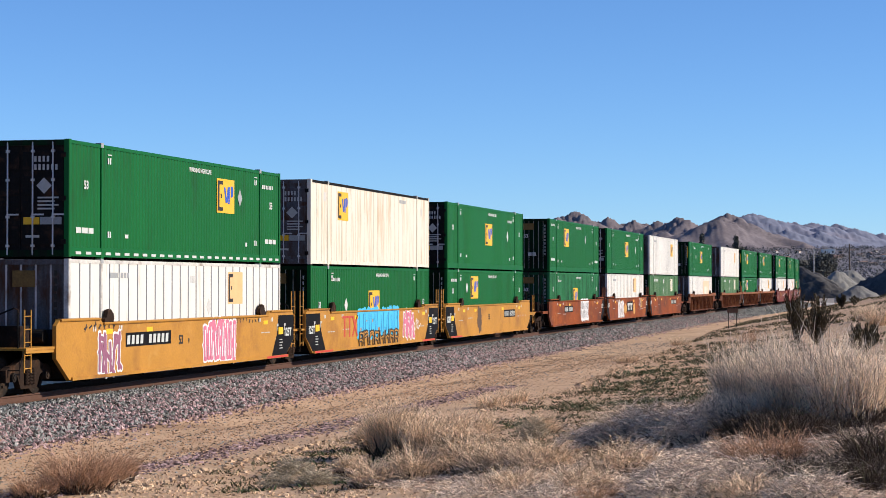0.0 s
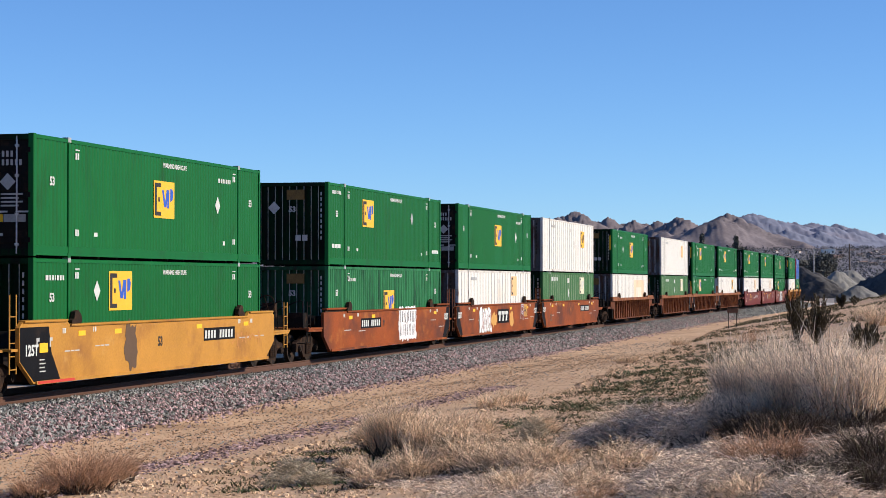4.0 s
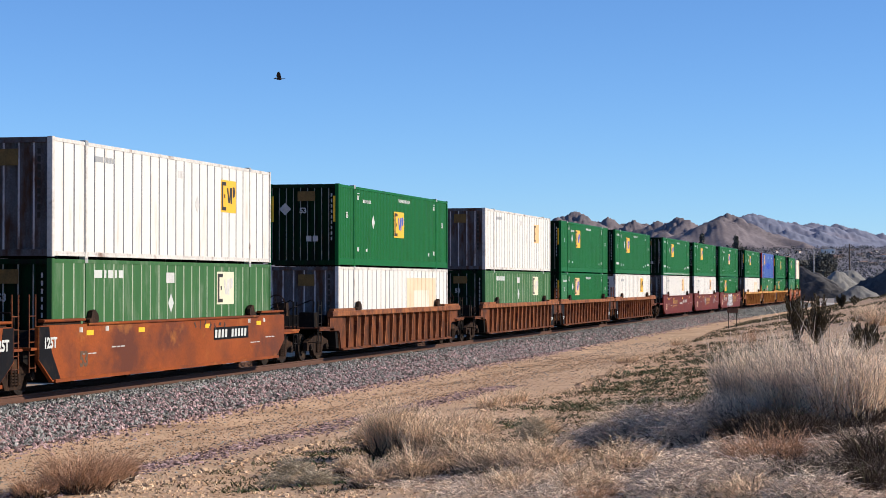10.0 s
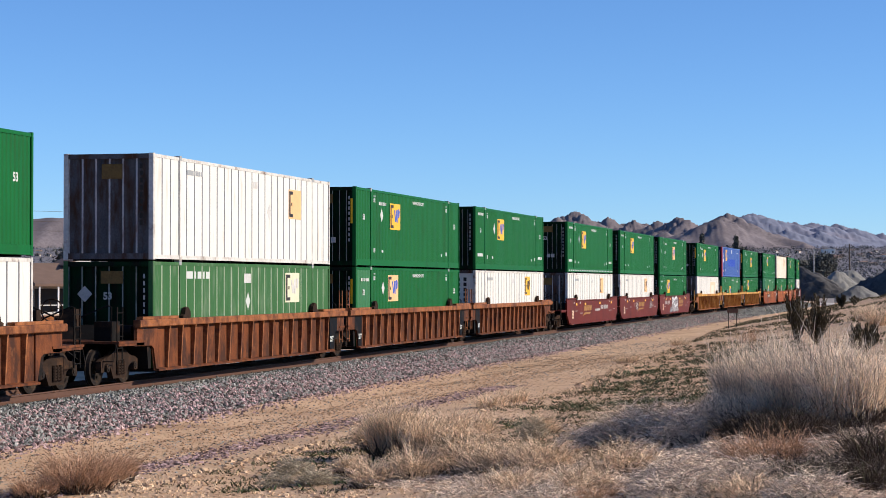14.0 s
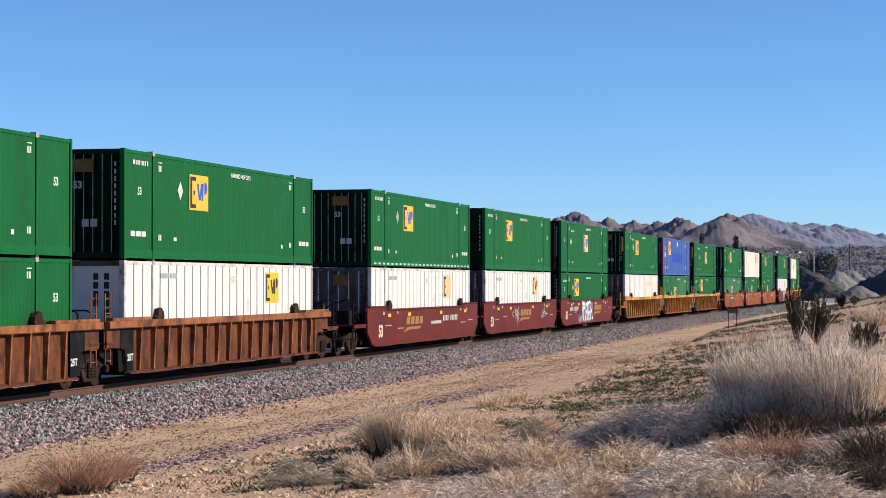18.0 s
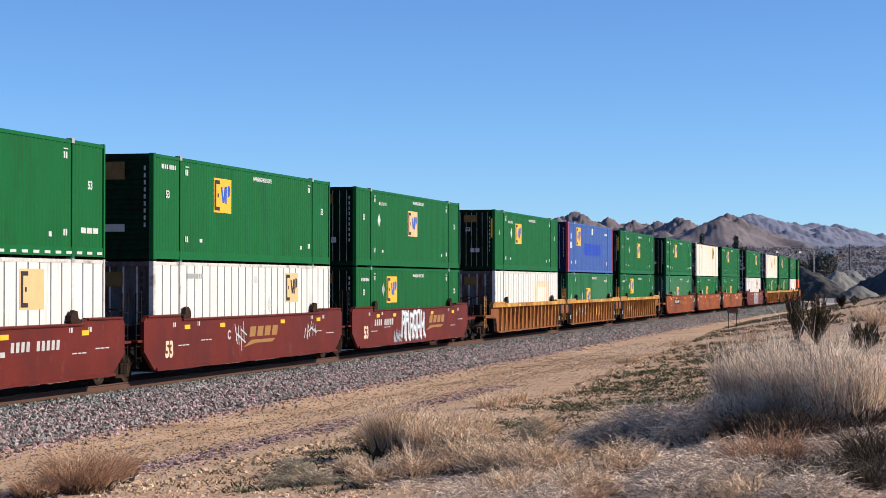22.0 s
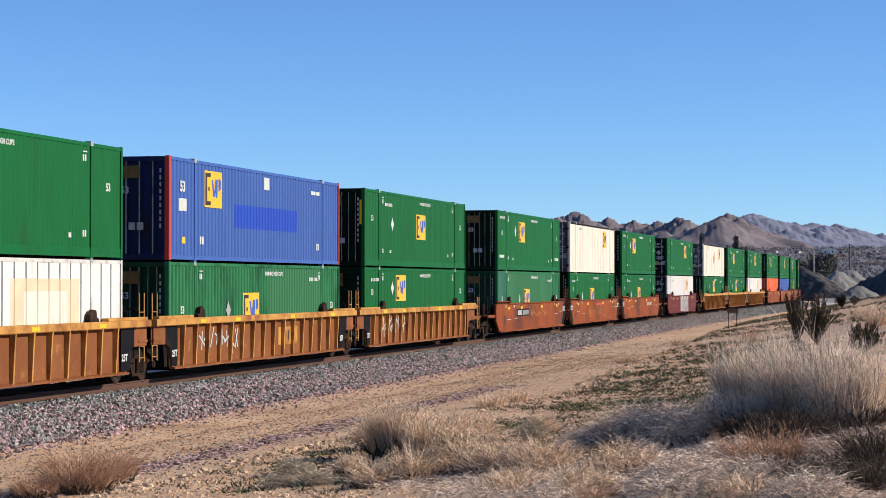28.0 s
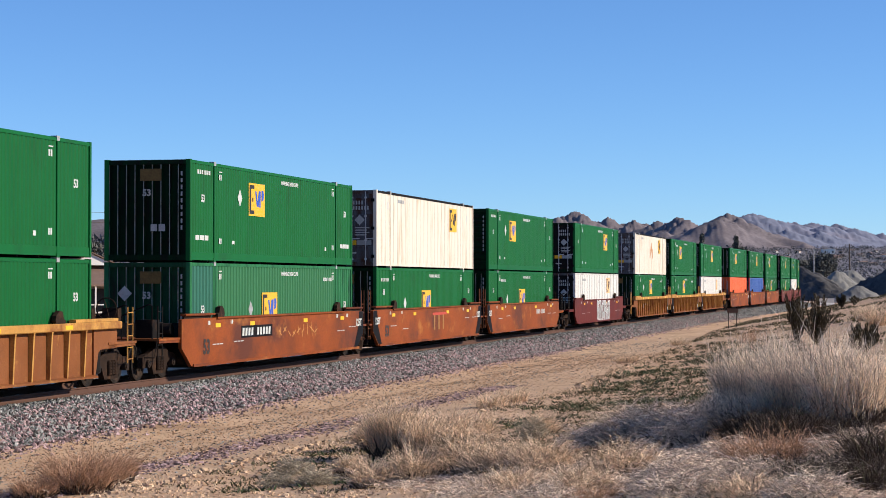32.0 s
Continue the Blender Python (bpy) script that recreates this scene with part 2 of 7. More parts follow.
def text_mesh(words, size, mat):
    """Flat lettering in the built-in font, in the plane y-z, facing +x, reading towards +y."""
    key = (words, size, mat.name)
    if key not in text_cache:
        cu = bpy.data.curves.new("lettering", "FONT")
        cu.body, cu.size, cu.extrude, cu.offset = words, size, 0.001, 0.04 * size
        cu.align_x = "CENTER"
        tmp = new("lettering", cu)
        me = bpy.data.meshes.new_from_object(tmp.evaluated_get(bpy.context.evaluated_depsgraph_get()))
        bpy.data.objects.remove(tmp)
        me.transform(Matrix(((0, 0, 1, 0), (1, 0, 0, 0), (0, 1, 0, 0), (0, 0, 0, 1))))
        me.materials.clear()
        me.materials.append(mat)
        text_cache[key] = me
    return text_cache[key]


# ---- the track's line: straight, a slight sway, then a bend to the left far off ----
def build_line():
    pts, x, y, a = [], 0.0, -60.0, 0.0
    step = 1.0
    for i in range(900):
        l = -60.0 + i * step
        pts.append((x, y, a))
        if l < 150:
            k = 0.0
        elif l < 255:
            k = 0.29 * (math.pi / 105) ** 2 * math.cos(math.pi * (l - 150) / 105)
        elif l < 270:
            k = 0.0
        elif l < 308:
            k = -1 / 900
        else:
            k = -1 / 350
        a += k * step
        x += math.sin(a) * step
        y += math.cos(a) * step
    return pts


LINE = build_line()


def on_track(l):
    """Place and heading (x, y, radians to the right) at l metres along the track."""
    f = min(max(l + 60.0, 0.0), len(LINE) - 1.001)
    i = int(f)
    f -= i
    p, q = LINE[i], LINE[i + 1]
    return tuple(p[j] + (q[j] - p[j]) * f for j in range(3))


LINE_X, LINE_Y = np.array([p[0] for p in LINE]), np.array([p[1] for p in LINE])


def track_x(y):
    return np.interp(y, LINE_Y[:380], LINE_X[:380])

# ---- the land ----
def smooth(a, b, v):
    t = np.clip((v - a) / (b - a), 0, 1)
    return t * t * (3 - 2 * t)


def ripple(x, y, scale, seed=0.0):
    """Cheap rolling unevenness, about -1 to 1."""
    x, y = x / scale + seed, y / scale - seed
    return (np.sin(x * 1.7 + 1.3 * np.sin(y * 1.1)) + np.sin(y * 2.1 + 1.7 * np.sin(x * 0.9 + 0.5)) + np.sin((x + y) * 1.3 + 2.0 * np.sin((x - y) * 0.7))) / 3


def road_edge(y):
    """The low broken step that parts the dirt road from the bank."""
    return np.interp(y, [-40, 24, 27.4, 31, 35.4, 39.3, 43.6, 51, 61.8, 74.7, 90.8, 119, 140, 230], [9.9, 10.3, 10.55, 10.6, 10.65, 11.0, 11.5, 11.85, 11.4, 10.8, 10.2, 8.6, 7.8, 5.5])


def ground_z(x, y):
    x, y = np.asarray(x, float), np.asarray(y, float)
    u = x - track_x(y)
    off = x - road_edge(y)
    near = smooth(240, 150, y)
    z = -0.70 + 0.23 * np.clip((off + 6.6) / 6.6, 0, 1) * near
    z = z + 0.035 * smooth(4.6, 6, u) * ripple(x, y, 2.3)
    rise = np.interp(y, [-50, 40, 90, 150, 175, 240, 300], [1.32, 1.32, 1.75, 2.7, 2.6, 0.5, 0.0])
    even = smooth(40, 100, y)          # far off the bank climbs evenly
    z = z + rise * ((1 - even) * smooth(0.0, 14.5, off) + even * np.clip(off / 13.5, 0, 1.1))
    z = z + smooth(0, 2.5, off) * (0.03 * ripple(x, y, 1.6, 3) + 0.045 * ripple(x, y, 7.0, 5) + 0.02 * ripple(x, y, 0.5, 9))
    z = z + 0.2 * smooth(-0.04, 0.12, off + 0.12 * ripple(x, y, 0.7, 4)) * smooth(190, 120, y)
    wheel = np.exp(-((u - 5.7) / 0.35) ** 2) + np.exp(-((u - 7.4) / 0.35) ** 2)
    z = z - 0.04 * wheel * near
    z = z + 0.35 * ripple(x, y, 60, 2) * smooth(12, 60, np.abs(u)) * smooth(180, 300, y)
    far = np.hypot(x, y)
    return z - 0.25 * smooth(0, 4, -u - 4) + 46.0 * smooth(500, 2600, far) ** 1.3


dirt_mat = material("sandy_dirt", (0.53, 0.35, 0.223), 0.95, vary=0.25, scale=0.5, fine=11.0, bump=0.55, relief=0.05, dirt=(0.38, 0.235, 0.14), dirt_at=0.56)
scrub_node = dirt_mat.node_tree.nodes
scrub_link = dirt_mat.node_tree.links.new
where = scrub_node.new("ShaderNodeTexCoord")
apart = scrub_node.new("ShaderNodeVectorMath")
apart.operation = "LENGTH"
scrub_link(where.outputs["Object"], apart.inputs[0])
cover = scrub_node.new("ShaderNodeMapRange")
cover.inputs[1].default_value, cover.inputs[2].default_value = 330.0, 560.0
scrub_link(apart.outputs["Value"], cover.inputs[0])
scrubland = scrub_node.new("ShaderNodeMix")        # open scrub beyond the railway, its colour greyed with distance haze
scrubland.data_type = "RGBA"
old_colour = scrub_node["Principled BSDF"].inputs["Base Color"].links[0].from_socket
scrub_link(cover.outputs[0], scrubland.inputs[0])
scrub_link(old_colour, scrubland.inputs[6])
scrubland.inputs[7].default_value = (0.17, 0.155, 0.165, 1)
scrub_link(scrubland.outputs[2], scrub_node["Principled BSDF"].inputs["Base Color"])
# bed colour near black, painting the shade between loose stones
ballast_bed = material("ballast_bed", (0.06, 0.056, 0.056), 0.95, vary=0.5, scale=3.0, fine=40.0, bump=1.0)
stone_mat = material("grey_ballast_stone", (0.2, 0.2, 0.186), 0.9, vary=0.15, scale=4, island=0.85, bump=0.1)
road_clod = material("tan_road_clod", (0.46, 0.3, 0.19), 0.95, vary=0.15, scale=4, island=0.45, bump=0.1)
stone_red = material("purple_ballast_stone", (0.31, 0.215, 0.21), 0.9, vary=0.15, scale=4, island=0.85, bump=0.1)


def lines(*runs):
    out = []
    for a, b, step in runs:
        out += list(np.arange(a, b, step))
    return out


xs = lines((-4500, -1000, 500), (-1000, -200, 80), (-200, -30, 10), (-30, 2, 1.5), (2, 4, 0.3), (4, 13, 0.18), (13, 24, 0.3), (24, 60, 2), (60, 300, 20), (300, 1500, 100), (1500, 5001, 500))
ys = lines((-300, -20, 20), (-20, 12, 2), (12, 75, 0.4), (75, 200, 1.2), (200, 360, 5), (360, 1200, 40), (1200, 5001, 200))
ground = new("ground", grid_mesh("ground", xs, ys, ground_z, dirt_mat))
tagged(ground, "sandy tan desert ground with a dirt access road", "ground", kind="structure")


def along(name, profile, mats, l0, l1, step):
    """A section of (u, z) pairs drawn along the track's line."""
    verts, faces = [], []
    ls = np.arange(l0, l1, step)
    for l in ls:
        x, y, a = on_track(l)
        for u, z in profile:
            verts.append((x + u * math.cos(a), y - u * math.sin(a), z))
    n = len(profile)
    for i in range(len(ls) - 1):
        for j in range(n - 1):
            faces.append((i * n + j, i * n + j + 1, (i + 1) * n + j + 1, (i + 1) * n + j))
    return raw_mesh(name, verts, faces, mats, smooth=False)


ballast = new("ballast", along("ballast", [(-4.4, -1.1), (-3.8, -0.7), (-2.1, -0.24), (-1.0, -0.22), (1.0, -0.22), (2.1, -0.24), (3.7, -0.70), (4.3, -1.1)], ballast_bed, -40, 700, 2.0))
tagged(ballast, "crushed stone ballast bed under the rails, dark as the shade between stones", "ballast", kind="structure")

for side in (-1, 1):
    rail_ob = new("rail", along("rail", [(side * 0.7535 + u, z) for u, z in ((-0.07, -0.19), (-0.07, -0.175), (-0.012, -0.15), (-0.012, -0.05), (-0.036, -0.035), (-0.036, -0.003), (-0.02, 0.0))], M["rail"], -40, 700, 2.0))
    tagged(rail_ob, "rusty steel running rail with a polished head", "rail", kind="structure")
    mirror = along("rail_side", [(side * 0.7535 + u, z) for u, z in ((0.02, 0.0), (0.036, -0.003), (0.036, -0.035), (0.012, -0.05), (0.012, -0.15), (0.07, -0.175), (0.07, -0.19))], M["rail"], -40, 700, 2.0)
    part("rail_side", mirror, None, rail_ob)
    part("rail_head", along("rail_head", [(side * 0.7535 - 0.021, 0.0005), (side * 0.7535 + 0.021, 0.0005)], M["rail_top"], -40, 700, 2.0), None, rail_ob, "polished running surface")


def scatter_stones(name, n, place, size, mats, seed, blocky=False):
    """n rough eight-sided stones; place(rng, n) gives x, y, z arrays."""
    rng = np.random.default_rng(seed)
    x, y, z = place(rng, n)
    s = size[0] + (size[1] - size[0]) * rng.random(n) ** 2
    base = np.array([(1, 0, 0), (0, 1, 0), (-1, 0, 0), (0, -1, 0), (0, 0, 0.8), (0, 0, -0.8)], float)
    if blocky:
        base = np.array([(x, y, z) for x in (-0.7, 0.7) for y in (-0.7, 0.7) for z in (-0.5, 0.5)], float)
    k = len(base)
    v = base[None] * s[:, None, None] * ((0.55 + 0.9 * rng.random((n, k, 1))) if not blocky else (0.6 + 0.8 * rng.random((n, 1, 3))))
    v += rng.normal(0, 0.2, (n, k, 3)) * s[:, None, None]
    a = rng.random(n) * 6.283
    c, d = np.cos(a)[:, None], np.sin(a)[:, None]
    v = np.stack([v[..., 0] * c - v[..., 1] * d, v[..., 0] * d + v[..., 1] * c, v[..., 2]], -1)
    v += np.stack([x, y, z], -1)[:, None]
    tri = np.array([(0, 1, 4), (1, 2, 4), (2, 3, 4), (3, 0, 4), (1, 0, 5), (2, 1, 5), (3, 2, 5), (0, 3, 5)])
    if blocky:
        tri = np.array([(0, 1, 3), (0, 3, 2), (4, 6, 7), (4, 7, 5), (0, 4, 5), (0, 5, 1), (2, 3, 7), (2, 7, 6), (0, 2, 6), (0, 6, 4), (1, 5, 7), (1, 7, 3)])
    f = (np.arange(n)[:, None, None] * k + tri[None]).reshape(-1, 3)
    return raw_mesh(name, v.reshape(-1, 3), f, mats, smooth=False)


def ballast_z(u):
    return np.interp(np.abs(u), [0, 1.0, 2.1, 3.7, 4.3], [-0.22, -0.22, -0.24, -0.68, -0.72])


def shoulder(y0, y1, u0, u1):
    def place(rng, n):
        y = y0 + (y1 - y0) * rng.random(n) ** 1.3
        u = u0 + (u1 - u0) * rng.random(n)
        return u + track_x(y), y, ballast_z(u) + 0.01
    return place


def toe(y0, y1, mid, spread):
    def place(rng, n):
        y = y0 + (y1 - y0) * rng.random(n) ** 1.2
        u = mid + rng.normal(0, spread, n)
        x = u + track_x(y)
        return x, y, np.where(u < 3.8, ballast_z(u) + 0.012, ground_z(x, y) + 0.005)
    return place


for nm, n, place, size, mt, lab in (
        ("ballast_stones", 29000, shoulder(28, 95, 0.85, 3.7), (0.022, 0.066), stone_mat, "loose grey crushed ballast stones"),
        ("ballast_stones", 9000, shoulder(95, 190, 0.9, 3.7), (0.05, 0.09), stone_mat, "loose grey crushed ballast stones"),
        ("ballast_stones", 9000, shoulder(188, 312, 0.9, 3.7), (0.07, 0.13), stone_mat, "loose grey crushed ballast stones"),
        ("ballast_stones", 21000, toe(28, 100, 2.95, 0.65), (0.022, 0.066), stone_red, "purplish ballast stones along the ballast toe"),
        ("ballast_stones", 7000, toe(95, 200, 2.9, 0.7), (0.04, 0.08), stone_red, "purplish ballast stones along the ballast toe"),
        ("road_stones", 4500, toe(26, 62, 8.6, 0.28), (0.014, 0.045), stone_red, "purplish stones strewn along the dirt road"),
        ("road_clods", 15000, toe(26, 90, 6.8, 1.7), (0.008, 0.03), road_clod, "tan clods and grit on the dirt road"),
        ("road_stones", 9000, toe(26, 110, 6.8, 1.9), (0.008, 0.026), stone_mat, "small stones strewn over the dirt road")):
    tagged(new(nm, scatter_stones(nm, n, place, size, mt, n, nm.startswith("road"))), lab, "stones", kind="stuff")

# ---- the train ----
SPEED = 10.195                    # metres a second, towards the camera
REACH = 4.99                      # metres by which a corner abreast of the picture plane lies behind the camera's foot
HALF = 8.077                      # half a 53-foot box
BASE, MID = 0.32, 3.216           # floors of the lower and the upper box


def wall_profile(y0, y1, out, depth, pitch, top, slope):
    """Corrugated line (y, x) from y0 to y1: crowns of width top, hollows in between."""
    n = max(1, round((y1 - y0) / pitch))
    p = (y1 - y0) / n
    pts = []
    for i in range(n):
        a = y0 + i * p
        pts += [(a, out), (a + top * p, out), (a + (top + slope) * p, out - depth), (a + (1 - slope) * p, out - depth)]
    return pts + [(y1, out)]


def corrugated(bm, profile, z0, z1, sign=1, groove_mat=0, end=False):
    """A wall from a profile; for end walls the profile runs along x and faces -y."""
    lo, hi = [], []
    for a, b in profile:
        co = (a, -b) if end else (sign * b, a)
        lo.append(bm.verts.new((*co, z0)))
        hi.append(bm.verts.new((*co, z1)))
    deep = min(b for a, b in profile) + 1e-4
    for i in range(len(lo) - 1):
        f = bm.faces.new((lo[i], lo[i + 1], hi[i + 1], hi[i]))
        hollow = profile[i][1] < deep or profile[i + 1][1] < deep
        f.material_index = groove_mat if hollow else 0


STYLE = {
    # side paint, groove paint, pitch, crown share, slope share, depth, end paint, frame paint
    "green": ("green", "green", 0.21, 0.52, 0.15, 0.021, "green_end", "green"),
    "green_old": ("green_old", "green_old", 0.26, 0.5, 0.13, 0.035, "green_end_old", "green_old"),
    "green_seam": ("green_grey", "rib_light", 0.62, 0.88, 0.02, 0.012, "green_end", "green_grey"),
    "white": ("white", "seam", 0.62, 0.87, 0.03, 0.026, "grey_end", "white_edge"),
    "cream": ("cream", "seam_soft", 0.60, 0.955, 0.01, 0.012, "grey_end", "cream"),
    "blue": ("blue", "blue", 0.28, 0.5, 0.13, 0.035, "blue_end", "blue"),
    "orange": ("orange", "orange", 0.28, 0.5, 0.13, 0.035, "orange", "orange"),
}
LABELS = {
    "green": "green painted steel 53-foot freight container with corrugated sides",
    "green_old": "faded streaky green 53-foot freight container",
    "green_seam": "chalky green 53-foot freight container with pale vertical ribs",
    "white": "white painted 53-foot freight container with dark panel seams",
    "cream": "cream-white panelled freight container with rust stains",
    "blue": "blue corrugated freight container with red corner posts",
    "orange": "orange-red corrugated freight container",
}


def make_container(style, end):
    side_m, groove_m, pitch, crown, slope, depth, end_m, frame_m = STYLE[style]
    c = thing("freight_container", LABELS[style], "container", "stacked containers on the train")
    post_m = M["red"] if style == "blue" else M[frame_m]
    for sign in (1, -1):
        bm = bmesh.new()
        corrugated(bm, wall_profile(-8.0, 8.0, 1.284, depth, pitch, crown, slope), 0.12, 2.82, sign, 1)
        part("side_wall", bm, [M[side_m], M[groove_m]], c)
        bm = bmesh.new()
        slab(bm, [(sign * 1.2, 2.78), (sign * 1.296, 2.78), (sign * 1.296, 2.85), (sign * 1.27, 2.872), (sign * 1.2, 2.872)], "y", -7.95, 7.95)
        part("top_rail", bm, M["dark_frame"] if style == "cream" else M[frame_m], c)
        bm = bmesh.new()
        slab(bm, [(sign * 1.2, 0.05), (sign * 1.298, 0.05), (sign * 1.298, 0.075), (sign * 1.29, 0.09), (sign * 1.29, 0.27 if style.startswith("green") else 0.16), (sign * 1.2, 0.30 if style.startswith("green") else 0.18)], "y", -7.95, 7.95)
        part("bottom_rail", bm, M[frame_m], c)
        for y in (-6.10, 6.10):
            bm = bmesh.new()
            box(bm, sign * 1.2, sign * 1.302, y - 0.045, y + 0.045, 0.04, 2.88)
            part("lifting_post", bm, M[frame_m], c, bevel=0.008)
            for z in (-0.004, 2.79):
                bm = bmesh.new()
                box(bm, sign * 1.15, sign * 1.308, y - 0.085, y + 0.085, z, z + 0.118)
                part("corner_casting", bm, M["mark_grey" if z > 1 else frame_m], c, bevel=0.012)
        for y in (-1, 1):
            bm = bmesh.new()
            slab(bm, [(sign * 1.16, y * HALF), (sign * 1.285, y * HALF), (sign * 1.302, y * (HALF - 0.02)), (sign * 1.302, y * 7.96), (sign * 1.16, y * 7.96)], "z", 0.03, 2.885)
            part("corner_post", bm, post_m, c)
    bm = bmesh.new()
    n = 40
    for i in range(n):
        y = -7.98 + i * 15.96 / n
        box(bm, -1.22, 1.22, y + 0.04, y + 15.96 / n - 0.04, 2.83, 2.872)
    box(bm, -1.2, 1.2, -7.98, 7.98, 2.81, 2.84)
    part("roof", bm, M[frame_m], c)
    bm = bmesh.new()
    box(bm, -1.2, 1.2, -7.98, 7.98, 0.10, 0.16)
    for i in range(14):
        y = -7.6 + i * 1.17
        box(bm, -1.2, 1.2, y - 0.05, y + 0.05, 0.0, 0.10)
    part("underframe", bm, M["dark_frame"], c)
    bm = bmesh.new()
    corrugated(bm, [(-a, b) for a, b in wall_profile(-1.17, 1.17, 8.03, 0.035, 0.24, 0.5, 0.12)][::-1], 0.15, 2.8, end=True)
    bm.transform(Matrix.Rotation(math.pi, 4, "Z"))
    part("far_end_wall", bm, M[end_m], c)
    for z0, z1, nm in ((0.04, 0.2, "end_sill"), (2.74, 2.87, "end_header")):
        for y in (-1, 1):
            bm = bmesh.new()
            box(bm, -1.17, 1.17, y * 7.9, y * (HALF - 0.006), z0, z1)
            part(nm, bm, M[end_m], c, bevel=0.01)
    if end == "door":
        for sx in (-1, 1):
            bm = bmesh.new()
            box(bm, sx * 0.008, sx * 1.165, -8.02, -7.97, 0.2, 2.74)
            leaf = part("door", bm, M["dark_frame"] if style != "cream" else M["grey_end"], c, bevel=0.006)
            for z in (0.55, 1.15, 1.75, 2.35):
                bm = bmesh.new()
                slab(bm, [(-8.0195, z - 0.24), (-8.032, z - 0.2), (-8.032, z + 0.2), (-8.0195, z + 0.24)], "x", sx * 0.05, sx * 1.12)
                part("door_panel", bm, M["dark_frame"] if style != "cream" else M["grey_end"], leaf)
            for x in (0.33, 0.86):
                bm = bmesh.new()
                tube(bm, (sx * x, -8.062, 0.08), (sx * x, -8.062, 2.82), 0.02)
                for z in (0.3, 1.0, 1.9, 2.6):
                    box(bm, sx * x - 0.045, sx * x + 0.045, -8.075, -8.025, z - 0.03, z + 0.03)
                box(bm, sx * x - 0.02, sx * x + 0.3, -8.08, -8.06, 1.04, 1.08)
                part("lock_rod", bm, M["galvanised"], leaf, "galvanised locking rod")
            for z in (0.4, 1.45, 2.5):
                bm = bmesh.new()
                box(bm, sx * 1.08, sx * 1.21, -8.085, -8.02, z - 0.06, z + 0.06)
                part("hinge", bm, M["dark_frame"], leaf, bevel=0.008)
    elif end == "hrib":
        bm = bmesh.new()
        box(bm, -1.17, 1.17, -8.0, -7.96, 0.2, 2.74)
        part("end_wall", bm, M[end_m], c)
        for i in range(9):
            z = 0.36 + i * 0.27
            bm = bmesh.new()
            slab(bm, [(-7.99, z - 0.09), (-8.05, z - 0.05), (-8.05, z + 0.05), (-7.99, z + 0.09)], "x", -1.16, 1.16)
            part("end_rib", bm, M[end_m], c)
    elif end == "plain":
        bm = bmesh.new()
        box(bm, -1.17, 1.17, -8.04, -7.96, 0.2, 2.74)
        part("end_wall", bm, M["white"], c, bevel=0.01)
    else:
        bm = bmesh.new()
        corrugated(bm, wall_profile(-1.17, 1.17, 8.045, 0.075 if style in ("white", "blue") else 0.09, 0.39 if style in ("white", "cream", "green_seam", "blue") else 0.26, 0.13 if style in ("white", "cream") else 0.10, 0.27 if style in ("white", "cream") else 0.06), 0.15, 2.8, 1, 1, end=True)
        # pale crowns and dark hollows: light and shade of the ribs in paint
        part("end_wall", bm, [M["white_rib" if end_m == "grey_end" else "rib_lit"], M[end_m]], c)
    return c


templates = {}


def from_template(key, maker):
    if key not in templates:
        templates[key] = maker(*key[1:])
        return templates[key]
    return copy_thing(templates[key], Matrix.Identity(4))


def truck_under(parent, y):
    """A two-axle truck with its side frames, springs and wheelsets."""
    bm = bmesh.new()
    slab(bm, [(-1.0, 0.42), (-1.0, 0.58), (-0.4, 0.72), (0.4, 0.72), (1.0, 0.58), (1.0, 0.42)], "y", -0.2, 0.2)
    truck = part("truck", bm, M["truck"], parent, "rust-brown cast steel two-axle truck")
    truck.location = (0, y, 0)
    for s in (-1, 1):
        bm = bmesh.new()
        slab(bm, [(-1.2, 0.34), (-1.2, 0.62), (-1.0, 0.70), (-0.75, 0.72), (-0.38, 0.86), (0.38, 0.86), (0.75, 0.72), (1.0, 0.70), (1.2, 0.62), (1.2, 0.34), (1.0, 0.34), (0.98, 0.5), (0.8, 0.54), (0.6, 0.46), (0.42, 0.16), (-0.42, 0.16), (-0.6, 0.46), (-0.8, 0.54), (-0.98, 0.5), (-1.0, 0.34)], "x", s * 0.93, s * 1.08)
        part("side_frame", bm, M["truck"], truck, bevel=0.015)
        for dy in (-0.18, 0.0, 0.18):
            bm = bmesh.new()
            for k in range(5):
                tube(bm, (s * 1.1, dy, 0.28 + k * 0.07), (s * 1.1, dy, 0.32 + k * 0.07), 0.075, 10)
            tube(bm, (s * 1.1, dy, 0.26), (s * 1.1, dy, 0.64), 0.05, 8)
            part("spring", bm, M["truck"], truck)
        for dy in (-0.89, 0.89):
            bm = bmesh.new()
            tube(bm, (s * 0.95, dy, 0.45), (s * 1.15, dy, 0.45), 0.11, 10)
            tube(bm, (s * 1.15, dy, 0.45), (s * 1.17, dy, 0.45), 0.07, 6)
            part("bearing_cap", bm, M["steel_wheel"], truck)
    for dy in (-0.89, 0.89):
        w = part("wheelset", wheelset_mesh(), None, truck, "steel wheels pressed on an axle")
        w.location = (0, dy, 0.45)
        wheelsets.append(w)
    return truck


wheelsets = []
wheel_data = []


